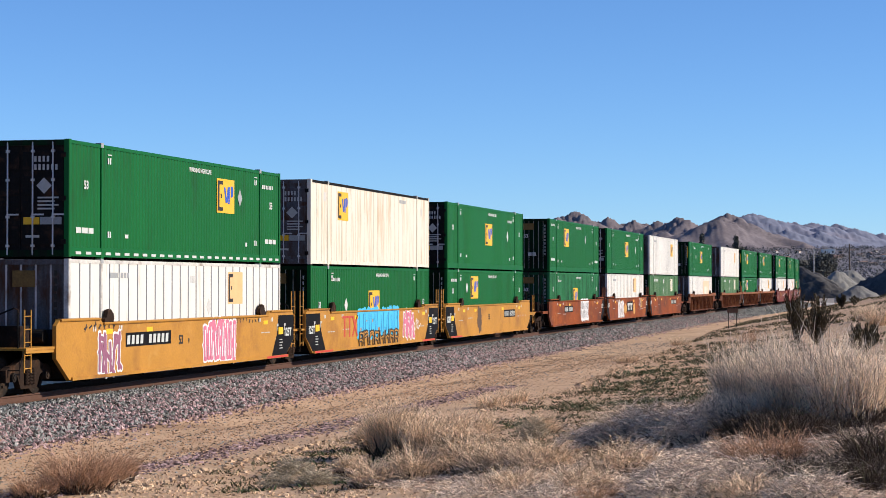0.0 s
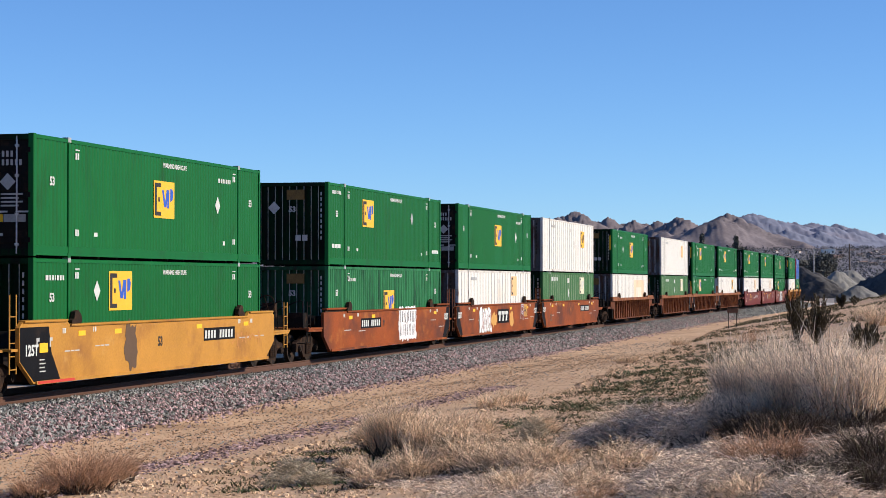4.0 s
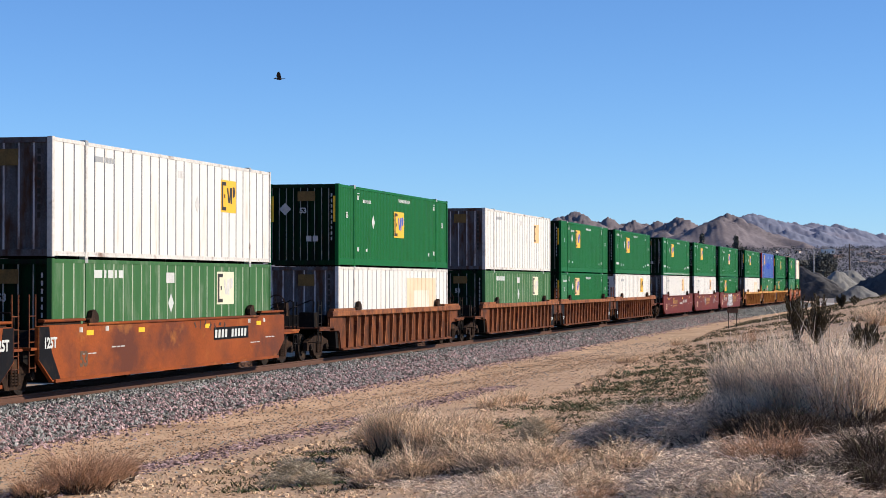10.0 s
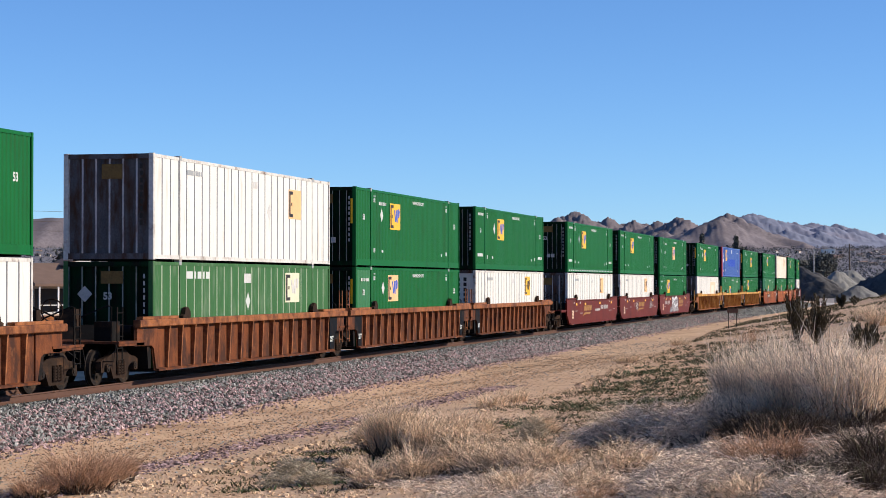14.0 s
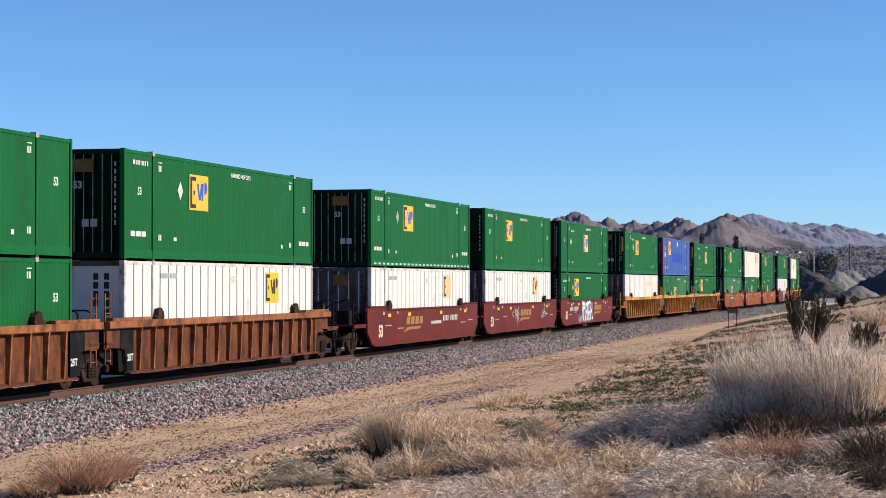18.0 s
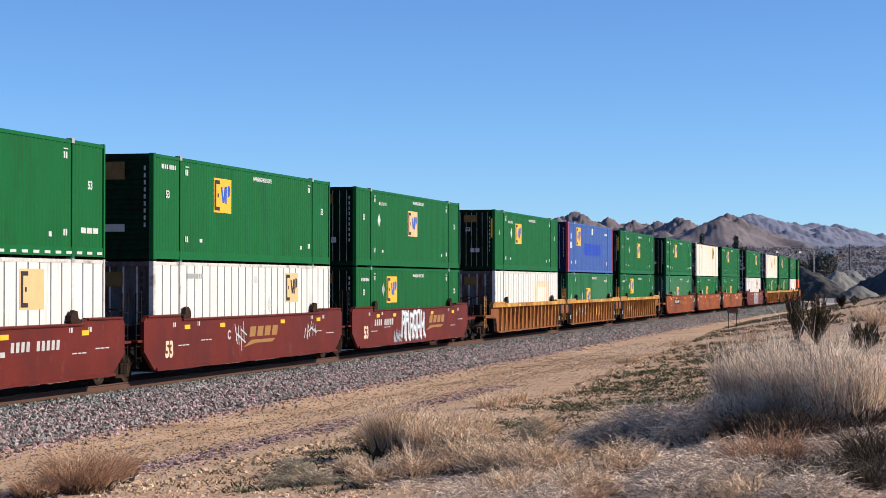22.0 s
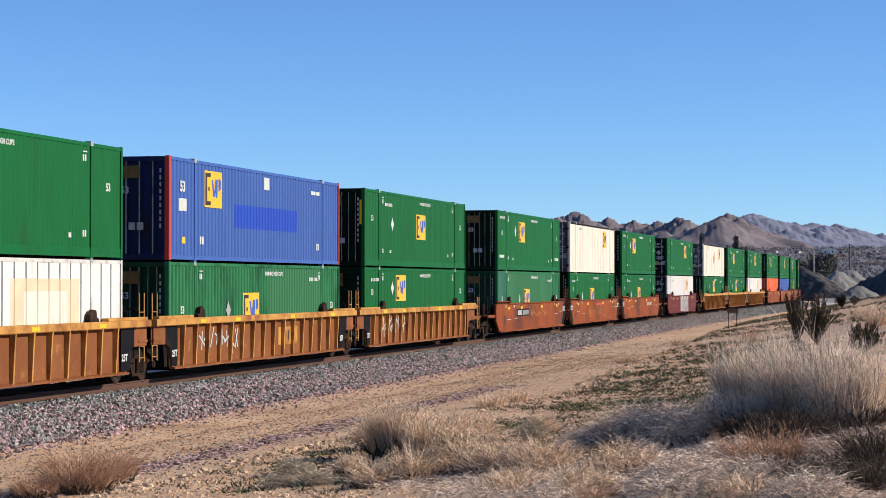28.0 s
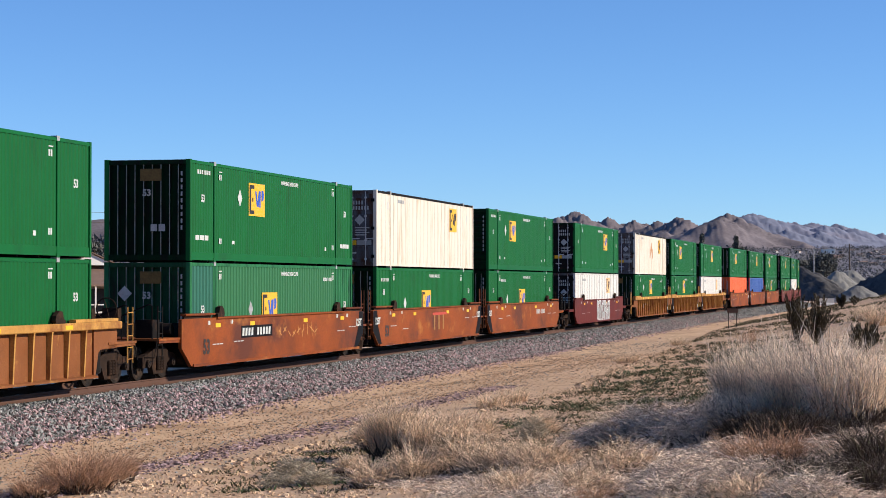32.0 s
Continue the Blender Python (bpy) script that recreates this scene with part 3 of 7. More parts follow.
def wheelset_mesh():
    if not wheel_data:
        bm = bmesh.new()
        tube(bm, (-0.95, 0, 0), (0.95, 0, 0), 0.085, 12)
        for s in (-1, 1):
            rows = [(0.685, 0.475), (0.71, 0.48), (0.72, 0.455), (0.815, 0.45), (0.82, 0.37), (0.79, 0.34), (0.76, 0.16), (0.81, 0.13), (0.81, 0.08)]
            n = 28
            rings = [[bm.verts.new((s * x, r * math.cos(2 * math.pi * i / n), r * math.sin(2 * math.pi * i / n))) for i in range(n)] for x, r in rows + [(0.69, 0.38), (0.70, 0.13)]]
            order = [10, 9, 0, 1, 2, 3, 4, 5, 6, 7, 8]
            for a, b in zip(order, order[1:]):
                for i in range(n):
                    bm.faces.new((rings[a][i], rings[a][(i + 1) % n], rings[b][(i + 1) % n], rings[b][i]))
            for k in range(6):
                t = k * math.pi / 3
                box(bm, s * 0.80, s * 0.812, 0.25 * math.cos(t) - 0.03, 0.25 * math.cos(t) + 0.03, 0.25 * math.sin(t) - 0.03, 0.25 * math.sin(t) + 0.03)
        wheel_data.append(mesh_of("wheelset", bm, M["steel_wheel"]))
    return wheel_data[0]


CAR = {
    # side, chord, ribbed, label
    "yellow": ("yellow_car", "yellow_car", False, "yellow painted articulated well car unit with flush sides"),
    "rust": ("rust_car", "rust_car", False, "rusty orange articulated well car unit with flush sides"),
    "maroon": ("maroon", "maroon", False, "maroon painted articulated well car unit with flush sides"),
    "rust_rib": ("rust_rib", "rust_chord", True, "rusty brown well car unit with ribbed sides"),
    "yellow_rib": ("yellow_rib", "yellow_chord", True, "worn yellow-brown well car unit with ribbed sides"),
}


def ladder(parent, y, m, tall, x=1.34):
    rails = bmesh.new()
    for dy in (-0.17, 0.17):
        tube(rails, (x, y + dy, 0.55), (x, y + dy, tall), 0.022, 6)
    lad = part("ladder", rails, m, parent)
    for i in range(5):
        z = 0.65 + i * 0.3
        bm = bmesh.new()
        tube(bm, (x + 0.01, y - 0.17, z), (x + 0.01, y + 0.17, z), 0.014, 6)
        part("rung", bm, m, lad)


def make_well_unit(kind, near, far):
    side_m, chord_m, ribbed, label = CAR[kind]
    car = thing("well_car_unit", label, "rail car", "well cars of the train")
    sm, cm = M[side_m], M[chord_m]
    ends = ((-1, near), (1, far))
    top, bottom = 1.62, 0.30
    n0, f0 = (-9.15, 8.95)        # ends of a flush side
    for s in (1, -1):
        if not ribbed:
            bm = bmesh.new()
            high = 1.74 if kind != "rust" else top + 0.001
            slab(bm, [(n0, 1.6), (n0, 0.82), (n0 + 0.75, bottom), (f0 - 0.8, bottom), (f0, 0.82), (f0, 1.6), (f0 - 0.2, high), (6.6, high), (6.4, top), (-6.4, top), (-6.6, high), (n0 + 0.2, high)], "x", s * 1.36, s * 1.46)
            panel = part("side_panel", bm, sm, car, bevel=0.012)
            bm = bmesh.new()
            slab(bm, [(s * 1.33, bottom - 0.03), (s * 1.50, bottom - 0.03), (s * 1.50, bottom + 0.05), (s * 1.33, bottom + 0.05)], "y", -8.3, 8.3)
            part("bottom_flange", bm, sm, panel)
            for y0, y1, z in ((n0 + 0.2, -6.6, 1.742), (-6.4, 6.4, 1.622), (6.6, f0 - 0.2, 1.742)):
                bm = bmesh.new()
                slab(bm, [(s * 1.34, z - 0.045), (s * 1.495, z - 0.045), (s * 1.51, z - 0.02), (s * 1.51, z + 0.012), (s * 1.34, z + 0.02)], "y", y0, y1)
                part("top_flange", bm, sm, panel)
                if z > 1.7 and kind == "rust":
                    # dark strip fills the shaded gap and its posts under the flange
                    bm = bmesh.new()
                    box(bm, s * 1.37, s * 1.42, y0 + 0.1, y1 - 0.1, top, z - 0.045)
                    part("flange_web", bm, M["truck"], panel, "dark strip for the posts and shaded gap under the raised flange")
        else:
            bm = bmesh.new()
            slab(bm, [(-9.5, 1.5), (-9.5, 0.96), (-8.42, 0.94), (-8.3, 0.86), (-8.15, bottom), (8.15, bottom), (8.3, 0.86), (8.42, 0.94), (9.5, 0.96), (9.5, 1.5)], "x", s * 1.325, s * 1.355)
            panel = part("side_panel", bm, sm, car)
            bm = bmesh.new()
            slab(bm, [(s * 1.32, 1.46), (s * 1.50, 1.46), (s * 1.52, 1.48), (s * 1.52, 1.63), (s * 1.50, 1.65), (s * 1.32, 1.65)], "y", -9.5, 9.5)
            part("top_chord", bm, cm, car, bevel=0.006)
            bm = bmesh.new()
            slab(bm, [(s * 1.33, bottom - 0.03), (s * 1.48, bottom - 0.03), (s * 1.48, bottom + 0.02), (s * 1.33, bottom + 0.06)], "y", -8.1, 8.1)
            part("bottom_flange", bm, sm, panel)
            for i in range(16):
                y = -7.35 + i * 14.7 / 15
                bm = bmesh.new()
                slab(bm, [(s * 1.352, bottom), (s * 1.44, bottom + 0.03), (s * 1.49, 1.36), (s * 1.505, 1.462), (s * 1.352, 1.462)], "y", y - 0.035, y + 0.035)
                # lighter chord paint on the ribs draws their lit edges
                part("side_rib", bm, cm, panel)
            for e in (-1, 1):
                bm = bmesh.new()
                box(bm, s * 1.32, s * 1.5, e * 6.7, e * 9.3, 1.655, 1.73)
                part("end_guide_rail", bm, cm, car, bevel=0.01)
                bm = bmesh.new()
                slab(bm, [(e * 9.46, 1.45), (e * 9.46, 0.98), (e * 8.44, 0.96), (e * 8.28, 0.88), (e * 8.12, 0.34), (e * 8.0, 0.34), (e * 8.0, 1.45)], "x", s * 1.357, s * 1.40)
                part("end_web", bm, sm, panel)
        for y in (-5.9, 5.9):
            bm = bmesh.new()
            e = 1 if y < 0 else -1
            slab(bm, [(y - e * 0.34, top + 0.0), (y - e * 0.34, top + 0.1), (y - e * 0.22, top + 0.14), (y - e * 0.16, top + 0.31), (y + e * 0.02, top + 0.34), (y + e * 0.2, top + 0.22), (y + e * 0.24, top + 0.1), (y + e * 0.18, top)], "x", s * 1.34, s * 1.45)
            part("container_guide", bm, M["truck"], car, bevel=0.01)
    bm = bmesh.new()
    box(bm, -1.33, 1.33, -8.1, 8.1, 0.27, 0.305)
    part("well_floor", bm, M["dark_frame"], car)
    for i in range(5):
        bm = bmesh.new()
        y = -7 + i * 3.5
        box(bm, -1.33, 1.33, y - 0.12, y + 0.12, 0.2, 0.268)
        part("cross_beam", bm, M["dark_frame"], car)
    for e, what in ends:
        bm = bmesh.new()
        slab(bm, [(e * 8.32, 0.35), (e * 8.32, 1.5), (e * 8.45, 1.5), (e * 9.1, 1.06), (e * 9.1, 0.98), (e * 8.6, 0.98), (e * 8.5, 0.35)], "x", -1.33, 1.33)
        part("end_bulkhead", bm, M["dark_frame"], car)
        reach = 11.45 if what == "coupler" else 9.66
        bm = bmesh.new()
        slab(bm, [(-0.28, 0.70), (0.28, 0.70), (0.28, 1.05), (-0.28, 1.05)], "y", e * 8.5, e * (reach - 0.5 if what == "coupler" else reach))
        part("draft_sill", bm, M["dark_frame"], car, bevel=0.02)
        bm = bmesh.new()
        box(bm, -1.42, 1.42, e * 8.9, e * (10.7 if what == "coupler" else 9.48), 1.06, 1.12)
        part("end_platform", bm, sm, car, bevel=0.01)
        if what == "coupler":
            bm = bmesh.new()
            tube(bm, (0, e * 10.9, 0.87), (0, e * 11.4, 0.87), 0.09, 8)
            slab(bm, [(-0.2, 0.72), (0.17, 0.72), (0.17, 1.02), (-0.2, 1.02)], "y", e * 11.35, e * 11.68)
            part("coupler", bm, M["truck"], car, bevel=0.02)
            truck_under(car, e * 9.83)
            ladder(car, e * 10.45, cm if kind.startswith("yellow") else M["dark_frame"], 2.0)
            for sx in (-1, 1):
                bm = bmesh.new()
                bent_rod(bm, [(sx * 1.2, e * 10.66, 1.1), (sx * 1.2, e * 10.66, 2.0), (sx * 1.1, e * 10.66, 2.04), (sx * 0.4, e * 10.66, 1.76), (sx * 0.32, e * 10.66, 1.7), (sx * 0.32, e * 10.66, 1.1)], 0.022)
                part("handrail", bm, M["dark_frame"], car)
                bm = bmesh.new()
                bent_rod(bm, [(sx * 1.36, e * 10.72, 1.05), (sx * 1.36, e * 10.9, 0.62), (sx * 0.5, e * 11.0, 0.62), (sx * 0.18, e * 11.35, 0.98)], 0.018)
                part("uncoupling_lever", bm, M["dark_frame"], car)
                bm = bmesh.new()
                slab(bm, [(e * 8.95, 0.98), (e * 10.66, 1.0), (e * 10.66, 1.06), (e * 8.95, 1.06)], "x", sx * 1.30, sx * 1.40)
                part("platform_stringer", bm, sm, car)
            bm = bmesh.new()
            bent_rod(bm, [(0.35, e * 11.0, 0.8), (0.38, e * 11.25, 0.55), (0.36, e * 11.5, 0.42), (0.3, e * 11.66, 0.5)], 0.035, 8)
            part("air_hose", bm, M["black_paint"], car)
            bm = bmesh.new()
            tube(bm, (0.35, e * 9.1, 1.34), (1.15, e * 9.1, 1.34), 0.17, 12)
            part("air_reservoir", bm, M["dark_frame"], car)
            bm = bmesh.new()
            box(bm, 0.55, 1.05, e * 9.75, e * 10.25, 1.12, 1.62)
            part("valve_box", bm, M["dark_frame"], car, bevel=0.03)
            bm = bmesh.new()
            box(bm, -0.2, 0.25, e * 10.5, e * 10.75, 1.5, 1.95)
            part("brake_gear", bm, M["truck"], car)
            if e > 0:
                bm = bmesh.new()
                bent_rod(bm, [(0.75 + 0.28 * math.cos(a * math.pi / 10), 10.3, 1.95 + 0.28 * math.sin(a * math.pi / 10)) for a in range(21)], 0.018, 5)
                rim = part("brake_wheel", bm, M["truck"], car, "rusty hand brake wheel")
                for a in (0.3, 1.87, 3.44, 5.01):
                    bm = bmesh.new()
                    tube(bm, (0.75, 10.33, 1.95), (0.75 + 0.28 * math.cos(a), 10.3, 1.95 + 0.28 * math.sin(a)), 0.012, 5)
                    part("spoke", bm, M["truck"], rim)
        else:
            if e > 0:
                truck_under(car, 9.70)
            if kind != "maroon":
                far_y = f0 if e > 0 else -n0
                cut = far_y - (2.0 if kind == "yellow" else 1.0)
                bm = bmesh.new()
                if ribbed:
                    slab(bm, [(e * 8.6, 1.44), (e * 8.6, 0.97), (e * 8.3, 0.9), (e * 8.14, 0.36), (e * 7.72, 0.36), (e * 7.72, 1.44)], "x", 1.4025, 1.408)
                else:
                    slab(bm, [(e * (cut + 0.45), 1.6), (e * (far_y - 0.02), 1.6), (e * (far_y - 0.02), 0.83), (e * (far_y - 0.76), 0.34), (e * (cut - 0.2), 0.34), (e * (cut + 0.3), 1.0)], "x", 1.4615, 1.4655)
                pan = part("capacity_panel", bm, M["black_paint"], car, "black painted end panel with white lettering")
                word = part("lettering", text_mesh("125T" if not ribbed else "25T", 0.34 if not ribbed else 0.24, M["mark"]), None, pan)
                word.location = (1.469 if not ribbed else 1.4115, e * (far_y - 0.62 if not ribbed else 7.95), 0.95 if kind == "yellow" else 0.62 if ribbed else 1.1)
                if kind == "yellow":
                    bm = bmesh.new()
                    box(bm, 1.503, 1.506, *sorted((e * 6.2, e * 8.25)), bottom - 0.02, bottom + 0.045)
                    part("edge_strip", bm, M["red"], pan, "red painted bottom edge")
                    bm = bmesh.new()
                    for k in range(4):
                        box(bm, 1.4665, 1.4685, e * (far_y - 1.25) - 0.2, e * (far_y - 1.25) + 0.12 - 0.05 * (k % 2), 0.55 + 0.09 * k, 0.58 + 0.09 * k)
                    for k in (-0.42, 0.3):
                        box(bm, 1.4665, 1.4685, e * (far_y - 1.3) + k, e * (far_y - 1.3) + k + 0.16, 1.26, 1.34)
                        box(bm, 1.4665, 1.4685, e * (far_y - 1.3) + k, e * (far_y - 1.3) + k + 0.06, 1.12, 1.26)
                    tagged(part("marking", bm, M["mark_dull"], pan), kind="stuff")
                    bm = bmesh.new()
                    box(bm, 1.4665, 1.4695, e * (far_y - 1.3) - 0.25, e * (far_y - 1.3) + 0.2, 1.0, 1.22)
                    part("reflector", bm, M["pale_yellow"], pan)
            ladder(car, e * 9.25, {"maroon": M["dark_frame"], "rust": M["rust_rib"]}.get(kind, cm), 2.35)
            bm = bmesh.new()
            bent_rod(bm, [(0.9, e * 9.3, 1.1), (0.9, e * 9.3, 1.85), (0.8, e * 9.3, 1.92), (-0.8, e * 9.3, 1.92), (-0.9, e * 9.3, 1.85), (-0.9, e * 9.3, 1.1)], 0.025)
            part("handrail", bm, M["dark_frame"], car)
            bm = bmesh.new()
            slab(bm, [(e * 8.6, 0.5), (e * 8.6, 1.06), (e * 9.44, 1.06), (e * 9.44, 0.8)], "x", 0.9, 1.2)
            part("articulation_casting", bm, M["dark_frame"], car, bevel=0.03)
    return car


# arrival of each car, its kind, and the boxes of its units: (upper, its end), (lower, its end)
G, GO, GS, W, CR, BL, OR = "green", "green_old", "green_seam", "white", "cream", "blue", "orange"
TRAIN = [
    (-1.13, "yellow", [((G, "rib"), (W, "rib")), ((G, "rib"), (G, "rib")), ((G, "door"), (W, "rib"))]),
    (4.95, "yellow", [((G, "door"), (W, "rib")), ((CR, "door"), (G, "rib")), ((G, "door"), (G, "rib"))]),
    (11.05, "rust", [((G, "rib"), (GO, "rib")), ((G, "door"), (W, "rib")), ((W, "rib"), (GS, "rib"))]),
    (17.17, "rust_rib", [((G, "rib"), (W, "rib"))]),
    (19.48, "rust_rib", [((W, "rib"), (GS, "rib")), ((G, "rib"), (G, "rib")), ((G, "rib"), (W, "plain"))]),
    (25.58, "maroon", [((G, "rib"), (W, "rib")), ((G, "hrib"), (W, "rib")), ((G, "rib"), (G, "rib"))]),
    (31.69, "yellow_rib", [((G, "rib"), (W, "rib")), ((BL, "rib"), (GO, "rib")), ((G, "rib"), (G, "hrib"))]),
    (37.75, "rust", [((G, "rib"), (GO, "rib")), ((CR, "door"), (G, "rib")), ((G, "hrib"), (G, "rib"))]),
    (43.82, "maroon", [((G, "door"), (W, "door"))]),
    (46.15, "yellow_rib", [((CR, "door"), (G, "rib")), ((G, "rib"), (G, "rib")), ((G, "rib"), (W, "rib"))]),
    (52.25, "rust", [((G, "rib"), (OR, "rib")), ((G, "rib"), (BL, "rib")), ((G, "rib"), (G, "rib"))]),
    (58.35, "maroon", [((G, "rib"), (G, "rib")), ((G, "rib"), (W, "rib")), ((G, "rib"), (G, "rib"))]),
    (64.4, "rust", [((G, "rib"), (G, "rib"))]),
]
PITCH = 1.903
units = []                        # (arrival of the near corner, well unit, upper box, lower box)
for start, kind, boxes in TRAIN:
    for k, (upper, lower) in enumerate(boxes):
        near = "coupler" if k == 0 else "joint"
        far = "coupler" if k == len(boxes) - 1 else "joint"
        units.append((start + k * PITCH,
                      from_template(("well", kind, near, far), make_well_unit),
                      from_template(("box", *upper), make_container),
                      from_template(("box", *lower), make_container)))
wheelsets = [o for u in units for o in u[1].children_recursive if o.name.startswith("wheelset")]

# ---- markings on the boxes and cars ----
SIDE = 1.2865                     # just proud of a box's side
paint = {n: material(n + "_spray_paint", c, 0.6, vary=0.12, scale=4, bump=0.0) for n, c in dict(
    pink=(0.55, 0.16, 0.24), white=(0.72, 0.7, 0.7), cyan=(0.06, 0.42, 0.68), blue=(0.03, 0.2, 0.42), black=(0.03, 0.025, 0.025), red=(0.45, 0.06, 0.04), gold=(0.29, 0.15, 0.045), pale=(0.42, 0.46, 0.45), ochre=(0.45, 0.2, 0.06), mauve=(0.26, 0.1, 0.16), smoke=(0.1, 0.06, 0.035), tan=(0.5, 0.27, 0.07), steel=(0.28, 0.36, 0.4)).items()}
M.update({"spray_" + n: m for n, m in paint.items()})
M["teal"] = material("teal_paint_patch", (0.025, 0.13, 0.085), 0.6, vary=0.15, scale=1, stretch=4, bump=0.04)
M["mid_green"] = material("pale_green_repaint", (0.028, 0.148, 0.056), 0.6, vary=0.12, scale=0.8, stretch=4, bump=0.04)


def plate(name, parent, y0, y1, z0, z1, m, x=SIDE, label="", thick=0.004):
    bm = bmesh.new()
    box(bm, x, x + thick, min(y0, y1), max(y0, y1), z0, z1)
    return part(name, bm, M[m], parent, label)


def shape(name, parent, outline, m, x=SIDE, label="", thick=0.004):
    bm = bmesh.new()
    slab(bm, outline, "x", x, x + thick)
    return part(name, bm, M[m], parent, label)


def wall_patch(name, parent, style, y0, y1, z0, z1, m, label="", lift=0.003):
    """A painted patch that follows the folds of a box's side."""
    side_m, groove_m, pitch, crown, slope, depth, end_m, frame_m = STYLE[style]
    line = wall_profile(-8.0, 8.0, 1.284, depth, pitch, crown, slope)
    ys, xs = [p[0] for p in line], [p[1] for p in line]
    inner = [p for p in line if y0 < p[0] < y1]
    pts = [(y0, float(np.interp(y0, ys, xs)))] + inner + [(y1, float(np.interp(y1, ys, xs)))]
    bm = bmesh.new()
    rows = [[bm.verts.new((b + h, a, z)) for a, b in pts] for h, z in ((lift, z0), (lift, z1), (lift - 0.002, z1), (lift - 0.002, z0))]
    for k in range(4):
        for i in range(len(pts) - 1):
            bm.faces.new((rows[k][i], rows[k][i + 1], rows[(k + 1) % 4][i + 1], rows[(k + 1) % 4][i]))
    return part(name, bm, M[m], parent, label)


def bars(parent, y, z, widths, h, m, x=SIDE, gap=0.05):
    """A line of unreadable lettering: plain bars."""
    bm = bmesh.new()
    for w in widths:
        box(bm, x, x + 0.003, y, y + w, z, z + h)
        y += w + gap
    ob = part("marking", bm, M[m], parent)
    return tagged(ob, kind="stuff") if len(widths) > 1 else ob


def lettering(parent, words, y, z, size, m, x=SIDE):
    ob = part("lettering", text_mesh(words, size, M[m]), None, parent)
    ob.location = (x + 0.003, y, z)
    return ob


def end_lettering(parent, words, x, z, size, m, y=-8.052):
    ob = part("lettering", text_mesh(words, size, M[m]), None, parent)
    ob.matrix_basis = pose(x, y, z, 0, 0, -90)
    return ob


def logo(parent, y, z, w=1.45, h=1.0, film="logo_yellow", blue="logo_blue", x=SIDE):
    """A yellow square with a dark comb shape and blue slanted strokes."""
    base = plate("logo", parent, y - w / 2, y + w / 2, z - h / 2, z + h / 2, film, x, "yellow square emblem with dark and blue shapes")
    x += 0.005
    a, b = y - w * 0.46, z - h * 0.44
    bm = bmesh.new()
    box(bm, x, x + 0.003, a, a + w * 0.10, b, b + h * 0.88)
    for k in (0.0, 0.77):
        box(bm, x, x + 0.003, a + w * 0.10, a + w * 0.30, b + h * k, b + h * (k + 0.11))
    box(bm, x, x + 0.003, a + w * 0.17, a + w * 0.24, b + h * 0.38, b + h * 0.5)
    part("dark_shape", bm, M["logo_dark"], base)
    if blue:
        bm = bmesh.new()
        c, d = y - w * 0.13, z - h * 0.24
        for k, (p, q, low, high) in enumerate(((0.02, 0.12, 0.5, 0.04), (0.15, 0.24, 0.04, 0.52), (0.29, 0.27, 0.52, 0.02))):
            slab(bm, [(c + w * p, d + h * low), (c + w * (p + 0.085), d + h * low), (c + w * (q + 0.085), d + h * high), (c + w * q, d + h * high)], "x", x, x + 0.003 + 0.0002 * k)
        slab(bm, [(c + w * 0.42, d + h * 0.2), (c + w * 0.54, d + h * 0.26), (c + w * 0.57, d + h * 0.44), (c + w * 0.52, d + h * 0.55), (c + w * 0.42, d + h * 0.55)], "x", x, x + 0.0038)
        part("blue_shape", bm, M[blue], base)
    return base


def diamond(parent, y, z, m="mark", s=0.26, x=SIDE):
    return shape("placard", parent, [(y - s * 0.8, z), (y, z - s), (y + s * 0.8, z), (y, z + s)], m, x)


def end_plate(name, parent, x0, x1, z0, z1, m, y=-8.05, label=""):
    bm = bmesh.new()
    box(bm, x0, x1, y - 0.004, y, z0, z1)
    return part(name, bm, M[m], parent, label)


def end_diamond(parent, x, z, m="mark_grey", s=0.22, y=-8.05):
    bm = bmesh.new()
    slab(bm, [(x - s, z), (x, z - s), (x + s, z), (x, z + s)], "y", y - 0.004, y)
    return part("placard", bm, M[m], parent, "grey diamond placard")


def green_marks(c, logo_y, logo_z, dia=None, number=None, low=False, film="logo_yellow", dashes=False, dia_m="mark", blue="logo_blue", logo_h=1.0, number_z=2.32, under=False):
    """The usual markings of a green box."""
    logo(c, logo_y, logo_z, 1.5, logo_h, film, blue)
    for y in (-7.05, 7.15):
        lettering(c, "53", y, (1.45 if low else 1.86) if under else 1.72, 0.28, "mark")
    for y in (-5.72, 5.58):
        bars(c, y, 2.4, (0.08, 0.09), 0.16, "mark", gap=0.04)
        bars(c, y, 2.62, (0.26,), 0.03, "mark")
        if not under:
            bars(c, y, 0.54, (0.08, 0.09), 0.16, "mark", gap=0.04)
    lettering(c, "WARNING HIGH CUBE", 0.9, 2.53, 0.17, "mark")
    if number is not None:
        bars(c, number, number_z, (0.15, 0.09, 0.1, 0.05, 0.1, 0.1, 0.09), 0.12, "mark", gap=0.06)
    if dia is not None:
        diamond(c, dia, logo_z, dia_m)
    if dashes:
        for k in range(26):
            y = -7.7 + k * 0.61
            plate("reflector_dash", c, y, y + 0.32, 0.10, 0.17, "mark", 1.2985)
    if not under:
        bars(c, -4.6, 0.55, (0.22,), 0.1, "mark")
        bars(c, 4.75, 0.5, (0.16,), 0.12, "mark")


